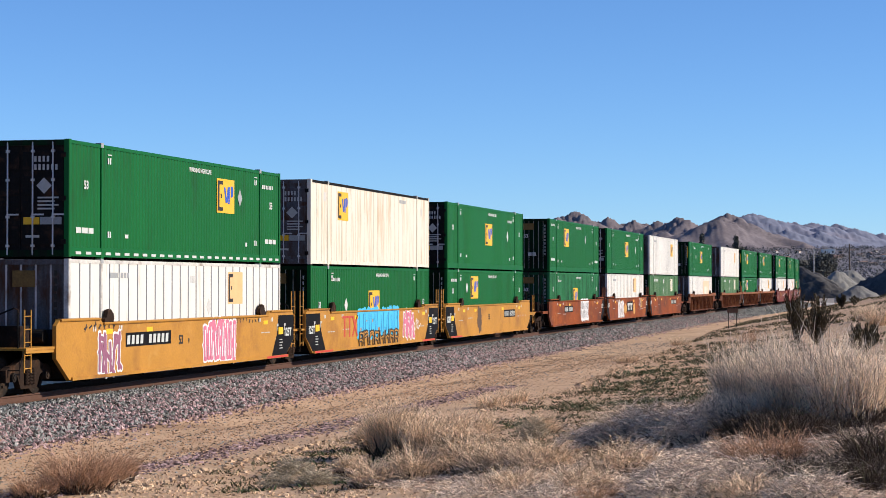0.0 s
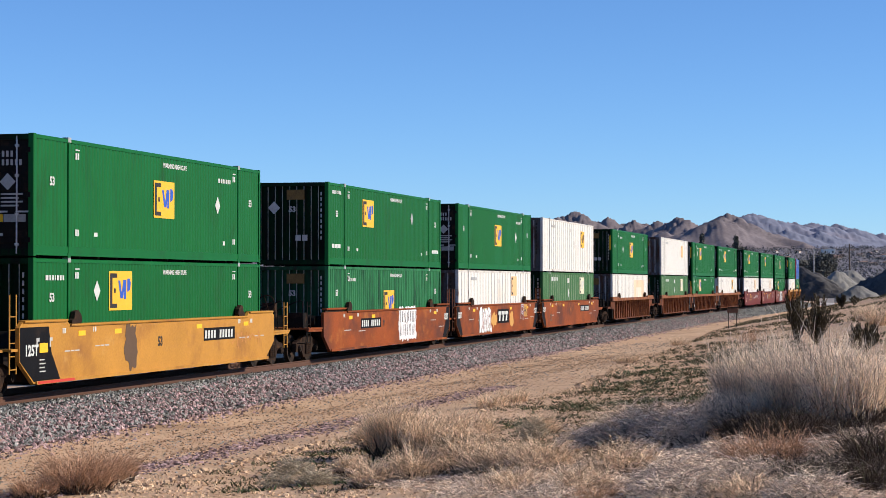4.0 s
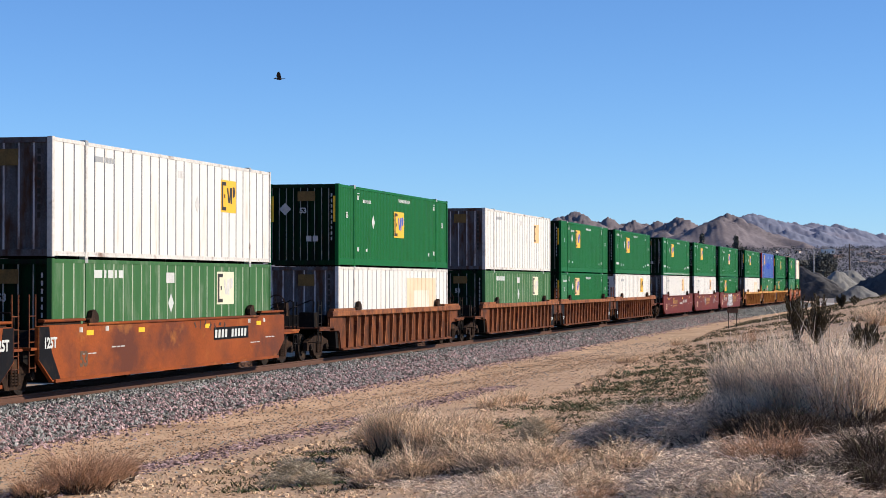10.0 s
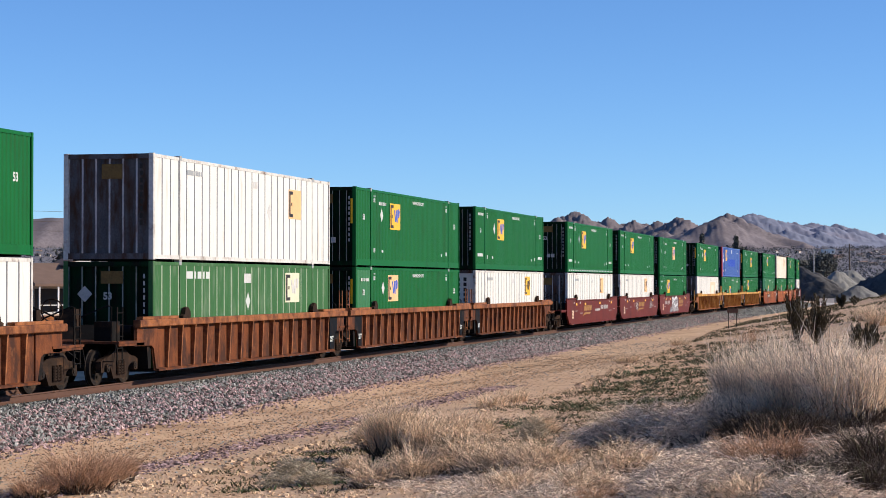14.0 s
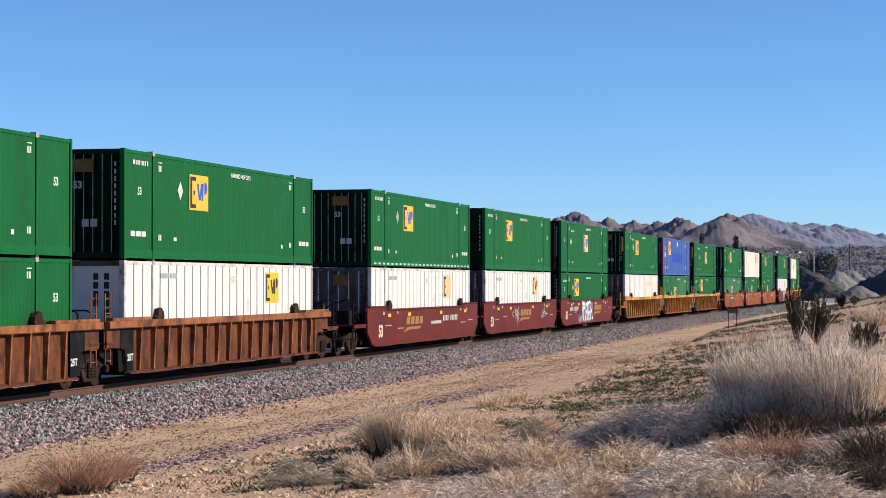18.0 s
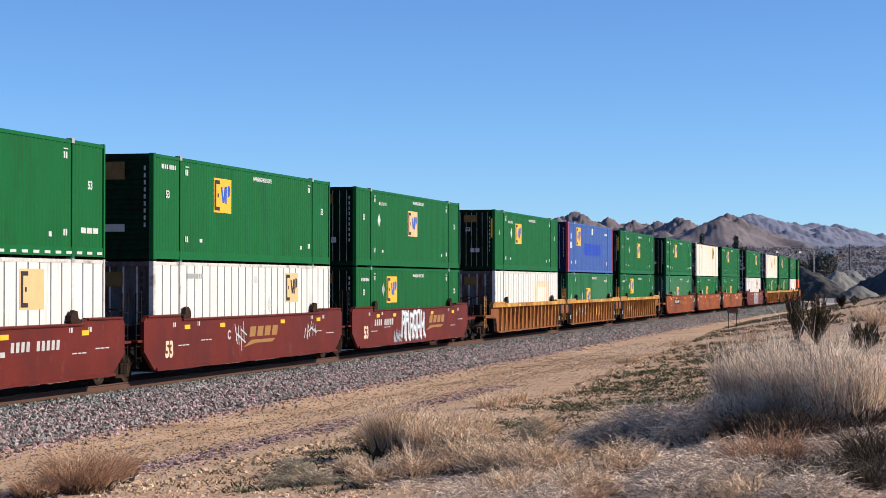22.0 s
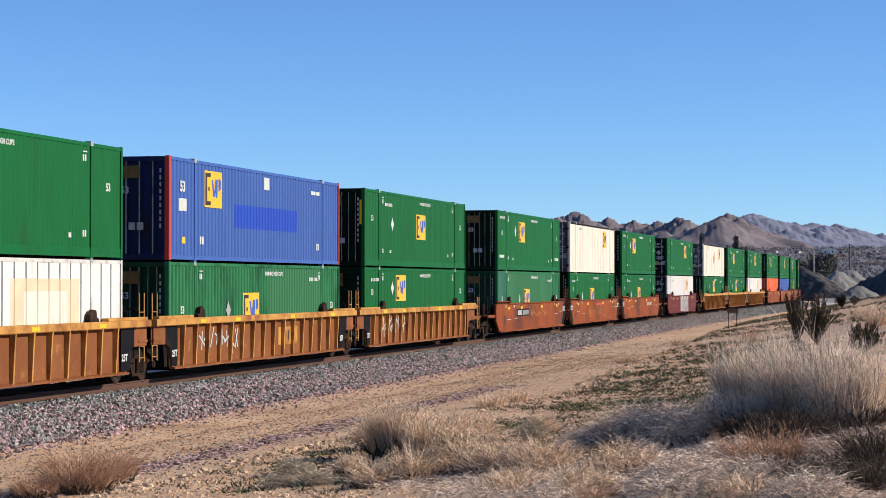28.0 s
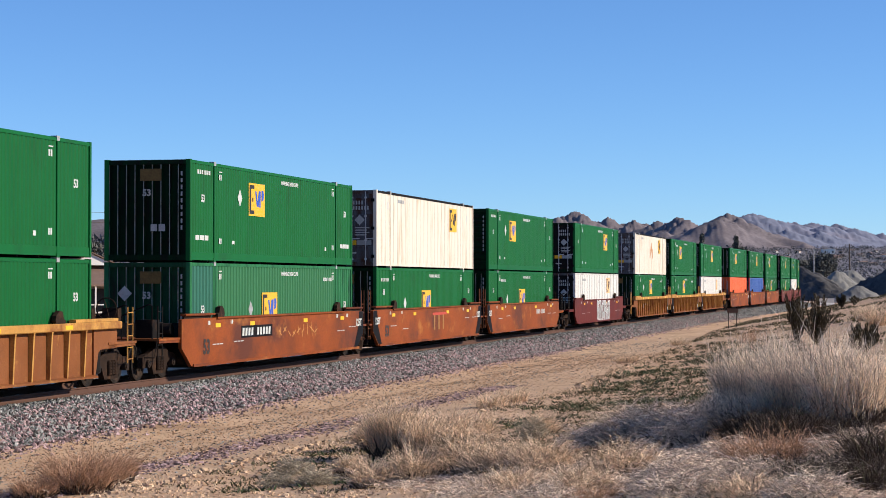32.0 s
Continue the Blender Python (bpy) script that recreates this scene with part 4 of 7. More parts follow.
def rib_end_marks(c, yellow=False, dia=True):
    end_plate("end_logo", c, -0.22, 0.42, 2.28, 2.62, "ochre_film", label="small faded tan emblem")
    end_lettering(c, "53", -0.02, 1.86, 0.26, "mark_dull")
    if dia:
        end_diamond(c, -0.68, 2.0, "mark_dull")
    for x0 in (0.1, 0.34):
        end_plate("marking", c, x0, x0 + 0.19, 0.86, 1.06, "mark_dull")
    for k in range(9):
        end_plate("marking", c, 1.0, 1.05, 0.9 + k * 0.19, 1.02 + k * 0.19, "mark_dull")
    if yellow:
        for s in (-1, 1):
            end_plate("warning_plate", c, s * 1.09, s * 1.17, 1.55, 2.45, "pale_yellow", -8.079, "narrow yellow warning plate")


def door_marks(c):
    for k in range(2):
        bm = bmesh.new()
        for j in range(4 + 2 * k):
            box(bm, 0.36 + j * 0.11, 0.36 + j * 0.11 + 0.06, -8.041, -8.035, 2.34 - k * 0.2, 2.48 - k * 0.2)
        tagged(part("marking", bm, M["mark_dull"], c), kind="stuff")
    end_diamond(c, 0.62, 1.76, "mark_dull", 0.2, -8.039)
    for k in range(4):
        end_plate("marking", c, 0.45, 1.0 - 0.1 * (k % 2), 1.45 - k * 0.09, 1.49 - k * 0.09, "mark_dull", -8.039)
    end_plate("caution_plate", c, 0.08, 0.5, 0.82, 1.0, "pale_yellow", -8.039, "small yellow caution plate")
    end_plate("data_plate", c, 0.52, 1.08, 0.82, 1.0, "mark_grey", -8.039, "small grey data plate")
    end_plate("marking", c, 0.14, 0.5, 0.5, 0.56, "mark_dull", -8.039)


M["ochre_film"] = material("faded_ochre_film", (0.16, 0.092, 0.024), 0.6, vary=0.4, scale=5, bump=0.0)

boxes_up = [u[2] for u in units][3:]
boxes_low = [u[3] for u in units][3:]
kinds = [b for car in TRAIN[1:] for b in car[2]]


def white_marks(c, logo_y=3.85, film="logo_faded", blue=None, z=2.15):
    logo(c, logo_y, z, 1.3, 0.95, film, blue)
    bars(c, -5.55, 2.42, (0.5, 0.1, 0.14, 0.14, 0.14), 0.14, "mark_grey")
    bars(c, 0.1, 2.3, (0.12, 0.05, 0.12), 0.2, "pale_mark")
    diamond(c, 1.6 if logo_y > 0 else -2.5, 1.62, "pale_mark", 0.24)


M["logo_pale"] = material("bleached_logo_film", (0.62, 0.58, 0.42), 0.6, vary=0.1, scale=5, bump=0.0)

# upper boxes: place of the emblem along the side, its height, diamond, number
UP = {0: (3.0, 1.95, 4.25, 6.3), 2: (0.1, 1.65, 4.3, 4.35), 3: (-3.05, 1.95, 3.3, -7.6), 4: (0.15, 1.65, 4.3, 4.4), 6: (0.1, 1.65, -3.6, -5.0),
      8: (-2.65, 1.95, -4.6, -5.0), 9: (-2.65, 1.95, -4.1, -7.5), 10: (-2.65, 1.95, -4.3, -7.5), 11: (-2.7, 1.95, None, -7.5), 12: (0.0, 1.75, -5.0, -5.0),
      13: (-2.55, 1.85, -4.3, -5.0), 15: (0.2, 1.65, -4.2, -5.3), 16: (-2.35, 1.95, -3.9, -7.5), 18: (-2.6, 1.95, -4.3, -7.5), 19: (2.8, 1.95, None, None)}
LOW = {1: (-0.25, 1.52, -3.9, -5.7), 2: (-2.9, 2.1, -4.4, -7.4), 3: (-0.15, 1.52, None, -5.7), 8: (-2.95, 2.1, -4.4, -7.4), 12: (-3.15, 2.05, -4.4, -7.4),
       14: (-1.27, 1.5, -3.3, 4.6), 15: (-2.95, 2.1, -4.2, -7.2), 16: (-1.1, 1.5, -2.9, 4.6), 17: (-0.5, 1.5, -3.9, -7.4), 18: (-0.3, 1.5, -3.9, -5.3)}
for i, (c, l) in enumerate(zip(boxes_up, boxes_low)):
    (us, ue), (ls, le) = kinds[i]
    if us == G:
        ly, lz, dy, ny = UP.get(i, (-2.6 if i % 2 else 0.1, 1.85, -4.2, -5.2))
        green_marks(c, ly, lz, dy, ny, dashes=i in (0, 10), film="logo_faded" if i in (12,) else "logo_yellow", dia_m="mark_grey" if i in (0, 3, 10) else "mark", number_z=2.5 if ny and ny < -7 else 2.32)
        if i in (0, 3, 9, 10, 16):
            for y in (-7.65, 6.6):
                bars(c, y, 0.62, (0.3, 0.34, 0.3), 0.14, "mark", gap=0.05)
    elif us == W:
        white_marks(c, 4.2, z=1.95, blue="logo_dark" if i == 5 else None, film="logo_yellow" if i == 5 else "logo_faded")
    elif us == CR:
        logo(c, -4.3 if i == 1 else 4.2, 2.1, 1.3, 1.0, "logo_yellow", "logo_blue" if i == 1 else "logo_dark")
        bars(c, 3.4 if i == 1 else -5.0, 2.5, (0.3, 0.14, 0.14, 0.2), 0.13, "mark_grey")
        bars(c, -6.6, 2.2, (0.22,), 0.3, "pale_mark")
        bars(c, 6.7, 2.1, (0.2,), 0.3, "pale_mark")
        if i == 20:
            for k in range(4):
                bars(c, -0.8 + 0.4 * k, 1.2 + 0.2 * (k % 3), (0.3,), 0.7, "spray_ochre")
    elif us == BL:
        logo(c, -4.6, 2.1, 1.45, 1.05)
        wall_patch("paint_patch", c, BL, -2.74, 3.3, 1.05, 1.75, "blue_new", "fresh blue painted-over patch")
        lettering(c, "53", -7.05, 1.95, 0.4, "mark")
        plate("label_plate", c, -7.35, -6.75, 1.4, 1.75, "mark", label="white square label")
        plate("label_plate", c, -0.05, 0.45, 2.3, 2.68, "mark", label="white square label")
        plate("label_plate", c, -7.1, -6.85, 0.5, 0.68, "pale_yellow")
        bars(c, -5.7, 0.5, (0.1, 0.16), 0.22, "mark")
        bars(c, 5.4, 0.5, (0.12, 0.1), 0.22, "mark")
        bars(c, 4.8, 2.35, (0.5, 0.4), 0.12, "mark")
    if ls in (G, GO):
        ly, lz, dy, ny = LOW.get(i, (-0.4, 2.0, -4.0, 4.6))
        green_marks(l, ly, lz, dy, ny, low=i in (1, 14, 16), under=True, film="logo_faded" if i == 8 else "logo_yellow", dia_m="mark_grey" if i in (12, 14, 16) else "mark", number_z=2.36)
    elif ls == W and i not in (6, 13):
        white_marks(l, 3.85, blue="logo_dark" if i in (9, 11, 19) else None, film="logo_yellow" if i == 9 else "logo_faded")
    elif ls == GS:
        logo(l, 3.95, 2.15, 1.45, 0.95, "logo_pale", "pale_mark")
        diamond(l, -0.4, 1.75, "mark", 0.26)
        bars(l, -0.75, 2.3, (0.6,), 0.28, "pale_mark")
        bars(l, -5.6, 2.42, (0.5, 0.14, 0.3, 0.14, 0.3), 0.2, "mark", gap=0.12)
    for b, e, s in ((c, ue, us), (l, le, ls)):
        if e == "rib" and s not in (W, CR):
            rib_end_marks(b, yellow=s == G and i in (6, 8, 13, 15), dia=(i + len(s)) % 3 > 0)
        elif e == "rib":
            end_plate("end_logo", b, -0.2, 0.4, 2.2, 2.6, "ochre_film", label="small faded tan emblem")
            for k in range(9):
                end_plate("marking", b, 0.9, 0.98, 0.95 + k * 0.19, 1.08 + k * 0.19, "logo_dark")
        elif e == "hrib":
            end_plate("end_logo", b, -0.5, 0.45, 2.18, 2.66, "ochre_film", -8.052, "small faded tan emblem")
            end_plate("data_plate", b, -0.35, 0.45, 0.78, 0.98, "mark_dull", -8.052)
            for k in range(9):
                end_plate("marking", b, 1.0, 1.05, 0.9 + k * 0.19, 1.02 + k * 0.19, "mark_dull", -8.052)
        elif e == "door":
            door_marks(b)
        elif e == "plain":
            end_plate("end_logo", b, -0.9, -0.35, 2.1, 2.62, "ochre_film", -8.041, "small tan emblem")
            for k in range(7):
                end_plate("marking", b, 0.72, 0.86, 1.0 + k * 0.23, 1.17 + k * 0.23, "logo_dark", -8.041)
                if k > 2:
                    end_plate("marking", b, 0.42, 0.56, 1.0 + k * 0.23, 1.17 + k * 0.23, "logo_dark", -8.041)
            end_diamond(b, 0.35, 0.62, "ochre_film", 0.26, -8.041)

# faded repaint patches
wall_patch("faded_patch", boxes_low[6], W, 1.3, 6.0, 0.25, 2.5, "patch", "faded tan rectangle where a sign was", 0.002)
wall_patch("faded_patch", boxes_low[6], W, 2.4, 4.9, 0.25, 2.0, "cream", "cream rectangle inside the faded patch", 0.005)
wall_patch("faded_patch", boxes_low[13], W, 1.6, 5.4, 0.4, 2.4, "patch", "faded tan rectangle where a sign was", 0.002)
wall_patch("faded_patch", boxes_low[13], W, 2.3, 4.7, 0.5, 2.1, "cream", "", 0.005)
wall_patch("repaint_patch", boxes_low[14], GO, 0.4, 5.9, 0.3, 2.75, "mid_green", "paler green repainted panel", 0.002)
wall_patch("repaint_patch", boxes_low[16], GO, -5.9, 5.9, 0.3, 2.78, "mid_green", "paler green repainted panel", 0.002)
wall_patch("repaint_patch", boxes_low[16], GO, -7.9, -6.2, 0.3, 2.78, "teal", "teal end panel", 0.002)
wall_patch("repaint_patch", boxes_low[16], GO, 0.2, 2.4, 0.3, 1.3, "teal", "teal repaint patch", 0.005)
wall_patch("repaint_patch", boxes_low[8], G, -7.9, -6.2, 0.3, 2.78, "mid_green", "paler green end panel", 0.002)

# ---- markings on the well cars ----
wells = [u[1] for u in units][3:]
FLUSH, RIB = 1.4615, 1.5215


def number_plate(w, y0, y1, z=1.12, x=FLUSH, board=True):
    if board:
        p = plate("number_board", w, y0, y1, z - 0.14, z + 0.22, "black_paint", x, "black board with white lettering bars")
        x += 0.005
    else:
        p = w
    n, step = 10, (y1 - y0 - 0.2) / 10
    bm = bmesh.new()
    for k in range(n):
        if k != 4:
            a = y0 + 0.08 + k * step
            slab(bm, [(a, z - 0.08), (a + 0.62 * step, z - 0.08), (a + 0.72 * step, z + 0.15), (a + 0.1 * step, z + 0.15)], "x", x, x + 0.003)
    tagged(part("marking", bm, M["mark" if board else "mark_dull"], p), kind="stuff")


def blob(y, z, ry, rz, seed, n=18, rough=0.25):
    rng = random.Random(seed)
    return [(y + ry * (1 + rough * (rng.random() - 0.5)) * math.cos(2 * math.pi * k / n), z + rz * (1 + rough * (rng.random() - 0.5)) * math.sin(2 * math.pi * k / n)) for k in range(n)]


def stroke(bm, pts, wd, x, thick=0.002):
    """A sprayed line through (y, z) points as flat quads with pointed joins."""
    for (a, b), (c, d) in zip(pts, pts[1:]):
        ln = math.hypot(c - a, d - b) or 1e-6
        ty, tz = (c - a) / ln * wd * 0.5, (d - b) / ln * wd * 0.5
        slab(bm, [(a - ty - tz, b - tz + ty), (a - ty * 1.3, b - tz * 1.3), (a - ty + tz, b - tz - ty), (c + ty + tz, d + tz - ty), (c + ty * 1.3, d + tz * 1.3), (c + ty - tz, d + tz + ty)], "x", x, x + thick)
        x += 0.0002


def letter_lines(rng, y, z0, w, h, spiky):
    """Strokes of one made-up wild letter: uprights, a bow and a spur; no real letter."""
    lean = rng.uniform(-0.12, 0.12) * h
    jit = lambda a: rng.uniform(-a, a)
    ups = [[(y - 0.3 * w + jit(0.05), z0 + jit(0.06) * h), (y - 0.3 * w + lean, z0 + h * rng.uniform(0.85, 1.05))],
           [(y + 0.3 * w + jit(0.05), z0 + jit(0.06) * h), (y + 0.3 * w + lean, z0 + h * rng.uniform(0.75, 1.05))]]
    at = rng.uniform(0.3, 0.7)
    cross = [[(y - 0.3 * w + lean * at, z0 + h * at), (y + 0.05 * w, z0 + h * (at + jit(0.22))), (y + 0.3 * w + lean * at, z0 + h * (at + jit(0.25)))]]
    if rng.random() < 0.6:
        cross.append([(y - 0.3 * w + lean, z0 + 0.95 * h), (y, z0 + h * rng.uniform(0.9, 1.08)), (y + 0.3 * w + lean, z0 + 0.9 * h)])
    if spiky:
        cross.append([(y + 0.3 * w, z0 + 0.1 * h), (y + 0.62 * w, z0 - h * rng.uniform(0.02, 0.2))])
    return ups + cross


def graffiti(w, y0, y1, z0, z1, fill, edge, letters, seed, x=FLUSH, inner=None, fat=0.13, spiky=False):
    """Sprayed wild letters without words: a wide edge line under a fat fill line."""
    rng = random.Random(seed)
    step = (y1 - y0) / letters
    base = None
    for k in range(letters):
        yc, h = y0 + (k + 0.5) * step, (z1 - z0) * rng.uniform(0.86, 1.0)
        ways = letter_lines(rng, yc, z0 + (z1 - z0 - h) * rng.random(), step * 1.08, h, spiky)
        under, over = bmesh.new(), bmesh.new()
        for n, way in enumerate(ways):
            stroke(under, way, fat + 0.09, x + 0.0006 * k + 0.0004 * n)
            stroke(over, way, fat, x + 0.009 + 0.0004 * n)
        body = part("graffiti" if base is None else "outline_stroke", under, M[edge], w if base is None else base, "sprayed wild graffiti without words" if base is None else "")
        base = base or body
        tagged(body, kind="stuff")
        tagged(part("fill_stroke", over, M[fill], base), kind="stuff")
        if inner:
            bm = bmesh.new()
            for way in ways[:2]:
                stroke(bm, way, fat * 0.22, x + 0.016)
            tagged(part("inner_stroke", bm, M[inner], base), kind="stuff")
    return base


def scribble(w, y0, y1, z0, z1, m, n, seed, x=FLUSH, wd=0.022):
    """Loose sprayed lines."""
    rng = random.Random(seed)
    bm = bmesh.new()
    for j in range(n):
        cy, cz = y0 + (j + 0.5) * (y1 - y0) / n, z0 + (z1 - z0) * (0.3 + 0.4 * rng.random())
        for i in range(2):
            a = rng.choice((1.2, 1.57, 1.9, 0.4, 2.7)) + 0.3 * (rng.random() - 0.5)
            ln = (z1 - z0) * (0.25 + 0.25 * rng.random())
            ca, sa = math.cos(a), math.sin(a)
            slab(bm, [(cy + u * ca - v * sa, cz + u * sa + v * ca) for u, v in ((-ln, -wd), (ln, -wd), (ln, wd), (-ln, wd))], "x", x + 0.0006 * (2 * j + i), x + 0.0015 + 0.0006 * (2 * j + i))
    return tagged(part("graffiti", bm, M[m], w, "loose sprayed scribble without words"), "loose sprayed scribble without words", kind="stuff")


def emblem_gold(w, y0, y1, z=1.0):
    """Gold slanted blocks over a tapered sweep."""
    n, step = 4, (y1 - y0) / 4
    bm = bmesh.new()
    for k in range(n):
        a = y0 + k * step
        slab(bm, [(a, z), (a + step * 0.75, z), (a + step * 0.9, z + 0.3), (a + step * 0.15, z + 0.3)], "x", FLUSH, FLUSH + 0.003)
    slab(bm, [(y0 - 0.5, z - 0.3), (y0 + 0.2, z - 0.1), (y1 - 0.3, z - 0.1), (y1 - 0.7, z - 0.2), (y0 + 0.6, z - 0.2)], "x", FLUSH, FLUSH + 0.003)
    part("emblem", bm, M["spray_gold"], w, "gold slanted block emblem with a sweep")


def small_marks(w, ribbed, seed):
    rng = random.Random(seed)
    x = FLUSH if not ribbed else RIB
    for y in (-6.2, -3.4, 2.0, 6.1) if not ribbed or seed % 50 in (13, 14, 15, 20, 21, 22) else ():
        y += rng.uniform(-0.3, 0.3)
        plate("reflector", w, y, y + 0.42, 1.50 if ribbed else 1.34, 1.60 if ribbed else 1.46, "pale_yellow", x, "yellow reflector patch")
    if not ribbed:
        for y in (-7.0, -5.2, 5.4, 6.8):
            bars(w, y + rng.uniform(-0.2, 0.2), 1.42, (0.05, 0.09), 0.12, "mark", x)
            bars(w, y + 0.3, 1.1 - 0.3 * rng.random(), (0.3, 0.2, 0.25), 0.03, "mark_dull", x)


number_plate(wells[0], -4.95, -1.8)
lettering(wells[0], "53", -1.05, 0.95, 0.34, "logo_dark", FLUSH)
lettering(wells[0], "B", -0.45, 0.95, 0.2, "logo_dark", FLUSH)
graffiti(wells[0], -6.75, -5.35, 0.42, 1.3, "spray_mauve", "spray_white", 3, 5, fat=0.12, spiky=True)
graffiti(wells[0], 0.75, 3.3, 0.48, 1.42, "spray_pink", "spray_white", 5, 3, inner="spray_white", fat=0.24)
scribble(wells[0], -7.6, -5.6, 1.42, 1.66, "spray_black", 7, 8)
scribble(wells[0], 3.4, 5.6, 1.4, 1.58, "spray_black", 8, 9, FLUSH, 0.015)
graffiti(wells[1], -3.0, 2.6, 0.82, 1.52, "spray_cyan", "spray_cyan", 7, 12, inner="spray_blue", fat=0.3)
graffiti(wells[1], -3.0, 2.6, 0.4, 0.84, "yellow_car", "spray_black", 8, 13, x=FLUSH + 0.02, fat=0.05)
for k in range(2):
    plate("graffiti", wells[1], -4.75 + k * 0.62, -4.58 + k * 0.62, 0.72, 1.38, "spray_red", FLUSH, "red sprayed stroke")
    plate("graffiti", wells[1], -4.98 + k * 0.64, -4.38 + k * 0.62, 1.38, 1.46, "spray_red", FLUSH, "red sprayed stroke")
for a, b in ((-3.7, -3.1), (-3.1, -3.7)):
    shape("graffiti", wells[1], [(a - 0.07, 0.72), (a + 0.09, 0.72), (b + 0.09, 1.46), (b - 0.07, 1.46)], "spray_red", FLUSH + (0.0 if a < b else 0.005), "red sprayed stroke")
graffiti(wells[1], 3.3, 4.9, 0.6, 1.5, "spray_pink", "spray_white", 3, 15, fat=0.16, spiky=True)
scribble(wells[1], 4.6, 6.0, 0.7, 1.2, "spray_white", 5, 16)
shape("graffiti", wells[2], blob(-2.6, 1.0, 0.42, 0.62, 4, 22, 0.6), "spray_smoke", FLUSH, "dark sprayed smear")
number_plate(wells[2], 2.7, 5.3)
lettering(wells[2], "53", -0.6, 0.95, 0.34, "logo_dark", FLUSH)
scribble(wells[2], 5.0, 7.6, 0.7, 1.2, "spray_ochre", 7, 18)
number_plate(wells[3], -4.6, -1.9)
lettering(wells[3], "B", -1.5, 1.0, 0.34, "logo_dark", FLUSH)
graffiti(wells[3], 0.75, 3.2, 1.1, 1.55, "spray_white", "spray_white", 6, 21, inner="spray_black", fat=0.2)
graffiti(wells[3], 0.75, 3.1, 0.6, 1.04, "spray_white", "spray_white", 6, 24, inner="spray_black", fat=0.2, spiky=True)
for k in range(6):
    shape("graffiti", wells[3], [(0.85 + k * 0.38, 0.8), (1.15 + k * 0.38, 0.8), (0.95 + k * 0.36, 0.44 + 0.06 * (k % 2))], "spray_white", FLUSH + 0.002, "white sprayed drip")
graffiti(wells[4], -4.6, -2.3, 0.55, 1.3, "spray_white", "spray_pale", 4, 22, inner="rust_car", fat=0.2, spiky=True)
shape("graffiti", wells[4], [(-4.75, 0.25), (-4.35, 0.6), (-4.2, 1.55), (-4.6, 1.5)], "spray_white", FLUSH + 0.02, "tall white sprayed stroke")
for k, (a, b) in enumerate(((-2.1, -0.9), (1.95, 2.9))):
    shape("worn_patch", wells[4], blob((a + b) / 2, 0.9, (b - a) / 2, 0.32, 50 + k, 20, 0.7), "spray_tan", FLUSH, "pale yellow worn patch")
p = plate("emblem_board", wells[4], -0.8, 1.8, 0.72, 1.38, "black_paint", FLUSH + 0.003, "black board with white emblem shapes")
for k in range(3):
    shape("emblem_shape", p, [(-0.66 + k * 0.76, 1.12), (-0.66 + k * 0.76 + 0.66, 1.12), (0.06 + k * 0.76, 1.28), (-0.6 + k * 0.76, 1.28)], "mark", FLUSH + 0.008)
    shape("emblem_shape", p, [(-0.52 + k * 0.76, 0.82), (-0.2 + k * 0.76, 0.82), (-0.14 + k * 0.76, 1.11), (-0.42 + k * 0.76, 1.11)], "mark", FLUSH + 0.008)
graffiti(wells[4], 4.6, 5.4, 0.9, 1.55, "spray_mauve", "spray_pale", 1, 23, fat=0.06)
plate("graffiti", wells[4], 5.4, 6.3, 0.95, 1.55, "spray_tan", FLUSH, "yellow sprayed patch")
scribble(wells[4], 5.45, 6.3, 0.95, 1.55, "spray_black", 4, 25, FLUSH + 0.004)
number_plate(wells[5], 2.5, 5.5)
scribble(wells[5], 0.8, 3.6, 1.3, 1.55, "spray_black", 7, 26)
lettering(wells[5], "53", -6.6, 0.6, 0.5, "spray_smoke", FLUSH)
for i in (10, 11, 12):
    lettering(wells[i], "53", -7.35, 0.62, 0.6, "patch", FLUSH)
emblem_gold(wells[10], -3.6, -0.9)
emblem_gold(wells[11], -0.8, 2.0)
emblem_gold(wells[12], 2.0, 4.7)
number_plate(wells[10], 2.3, 5.2, board=False)
number_plate(wells[12], -6.3, -3.4, board=False)
bars(wells[10], 0.4, 0.95, (0.25, 0.05, 0.5, 0.3, 0.4), 0.12, "mark_dull", FLUSH)
lettering(wells[11], "C", -2.6, 0.98, 0.36, "mark_dull", FLUSH)
scribble(wells[11], -2.1, -1.2, 0.7, 1.5, "spray_pale", 4, 30)
scribble(wells[11], 4.6, 6.0, 0.8, 1.4, "spray_pale", 5, 31)
graffiti(wells[12], -2.4, 1.2, 0.55, 1.5, "spray_white", "spray_steel", 6, 33, inner="spray_steel", fat=0.12, spiky=True)
scribble(wells[12], -3.5, -2.4, 0.3, 0.8, "spray_steel", 8, 35, FLUSH, 0.03)
lettering(wells[16], "53", -7.2, 0.62, 0.56, "logo_dark", FLUSH)
number_plate(wells[16], -4.25, -1.35)
scribble(wells[16], -0.8, 3.4, 0.8, 1.3, "spray_ochre", 9, 34)
lettering(wells[17], "53", -7.2, 0.62, 0.56, "logo_dark", FLUSH)
for k in range(3):
    plate("graffiti", wells[17], 0.1 + k * 0.75, 0.3 + k * 0.75, 0.7, 1.3, "spray_gold", FLUSH, "yellow sprayed stroke")
plate("graffiti", wells[17], -0.1, 2.3, 1.3, 1.4, "spray_red", FLUSH, "red sprayed stroke")
number_plate(wells[18], 2.5, 5.0, board=False)
graffiti(wells[19], -1.5, 3.5, 0.45, 1.45, "spray_pale", "spray_white", 7, 36, inner="maroon", fat=0.18)
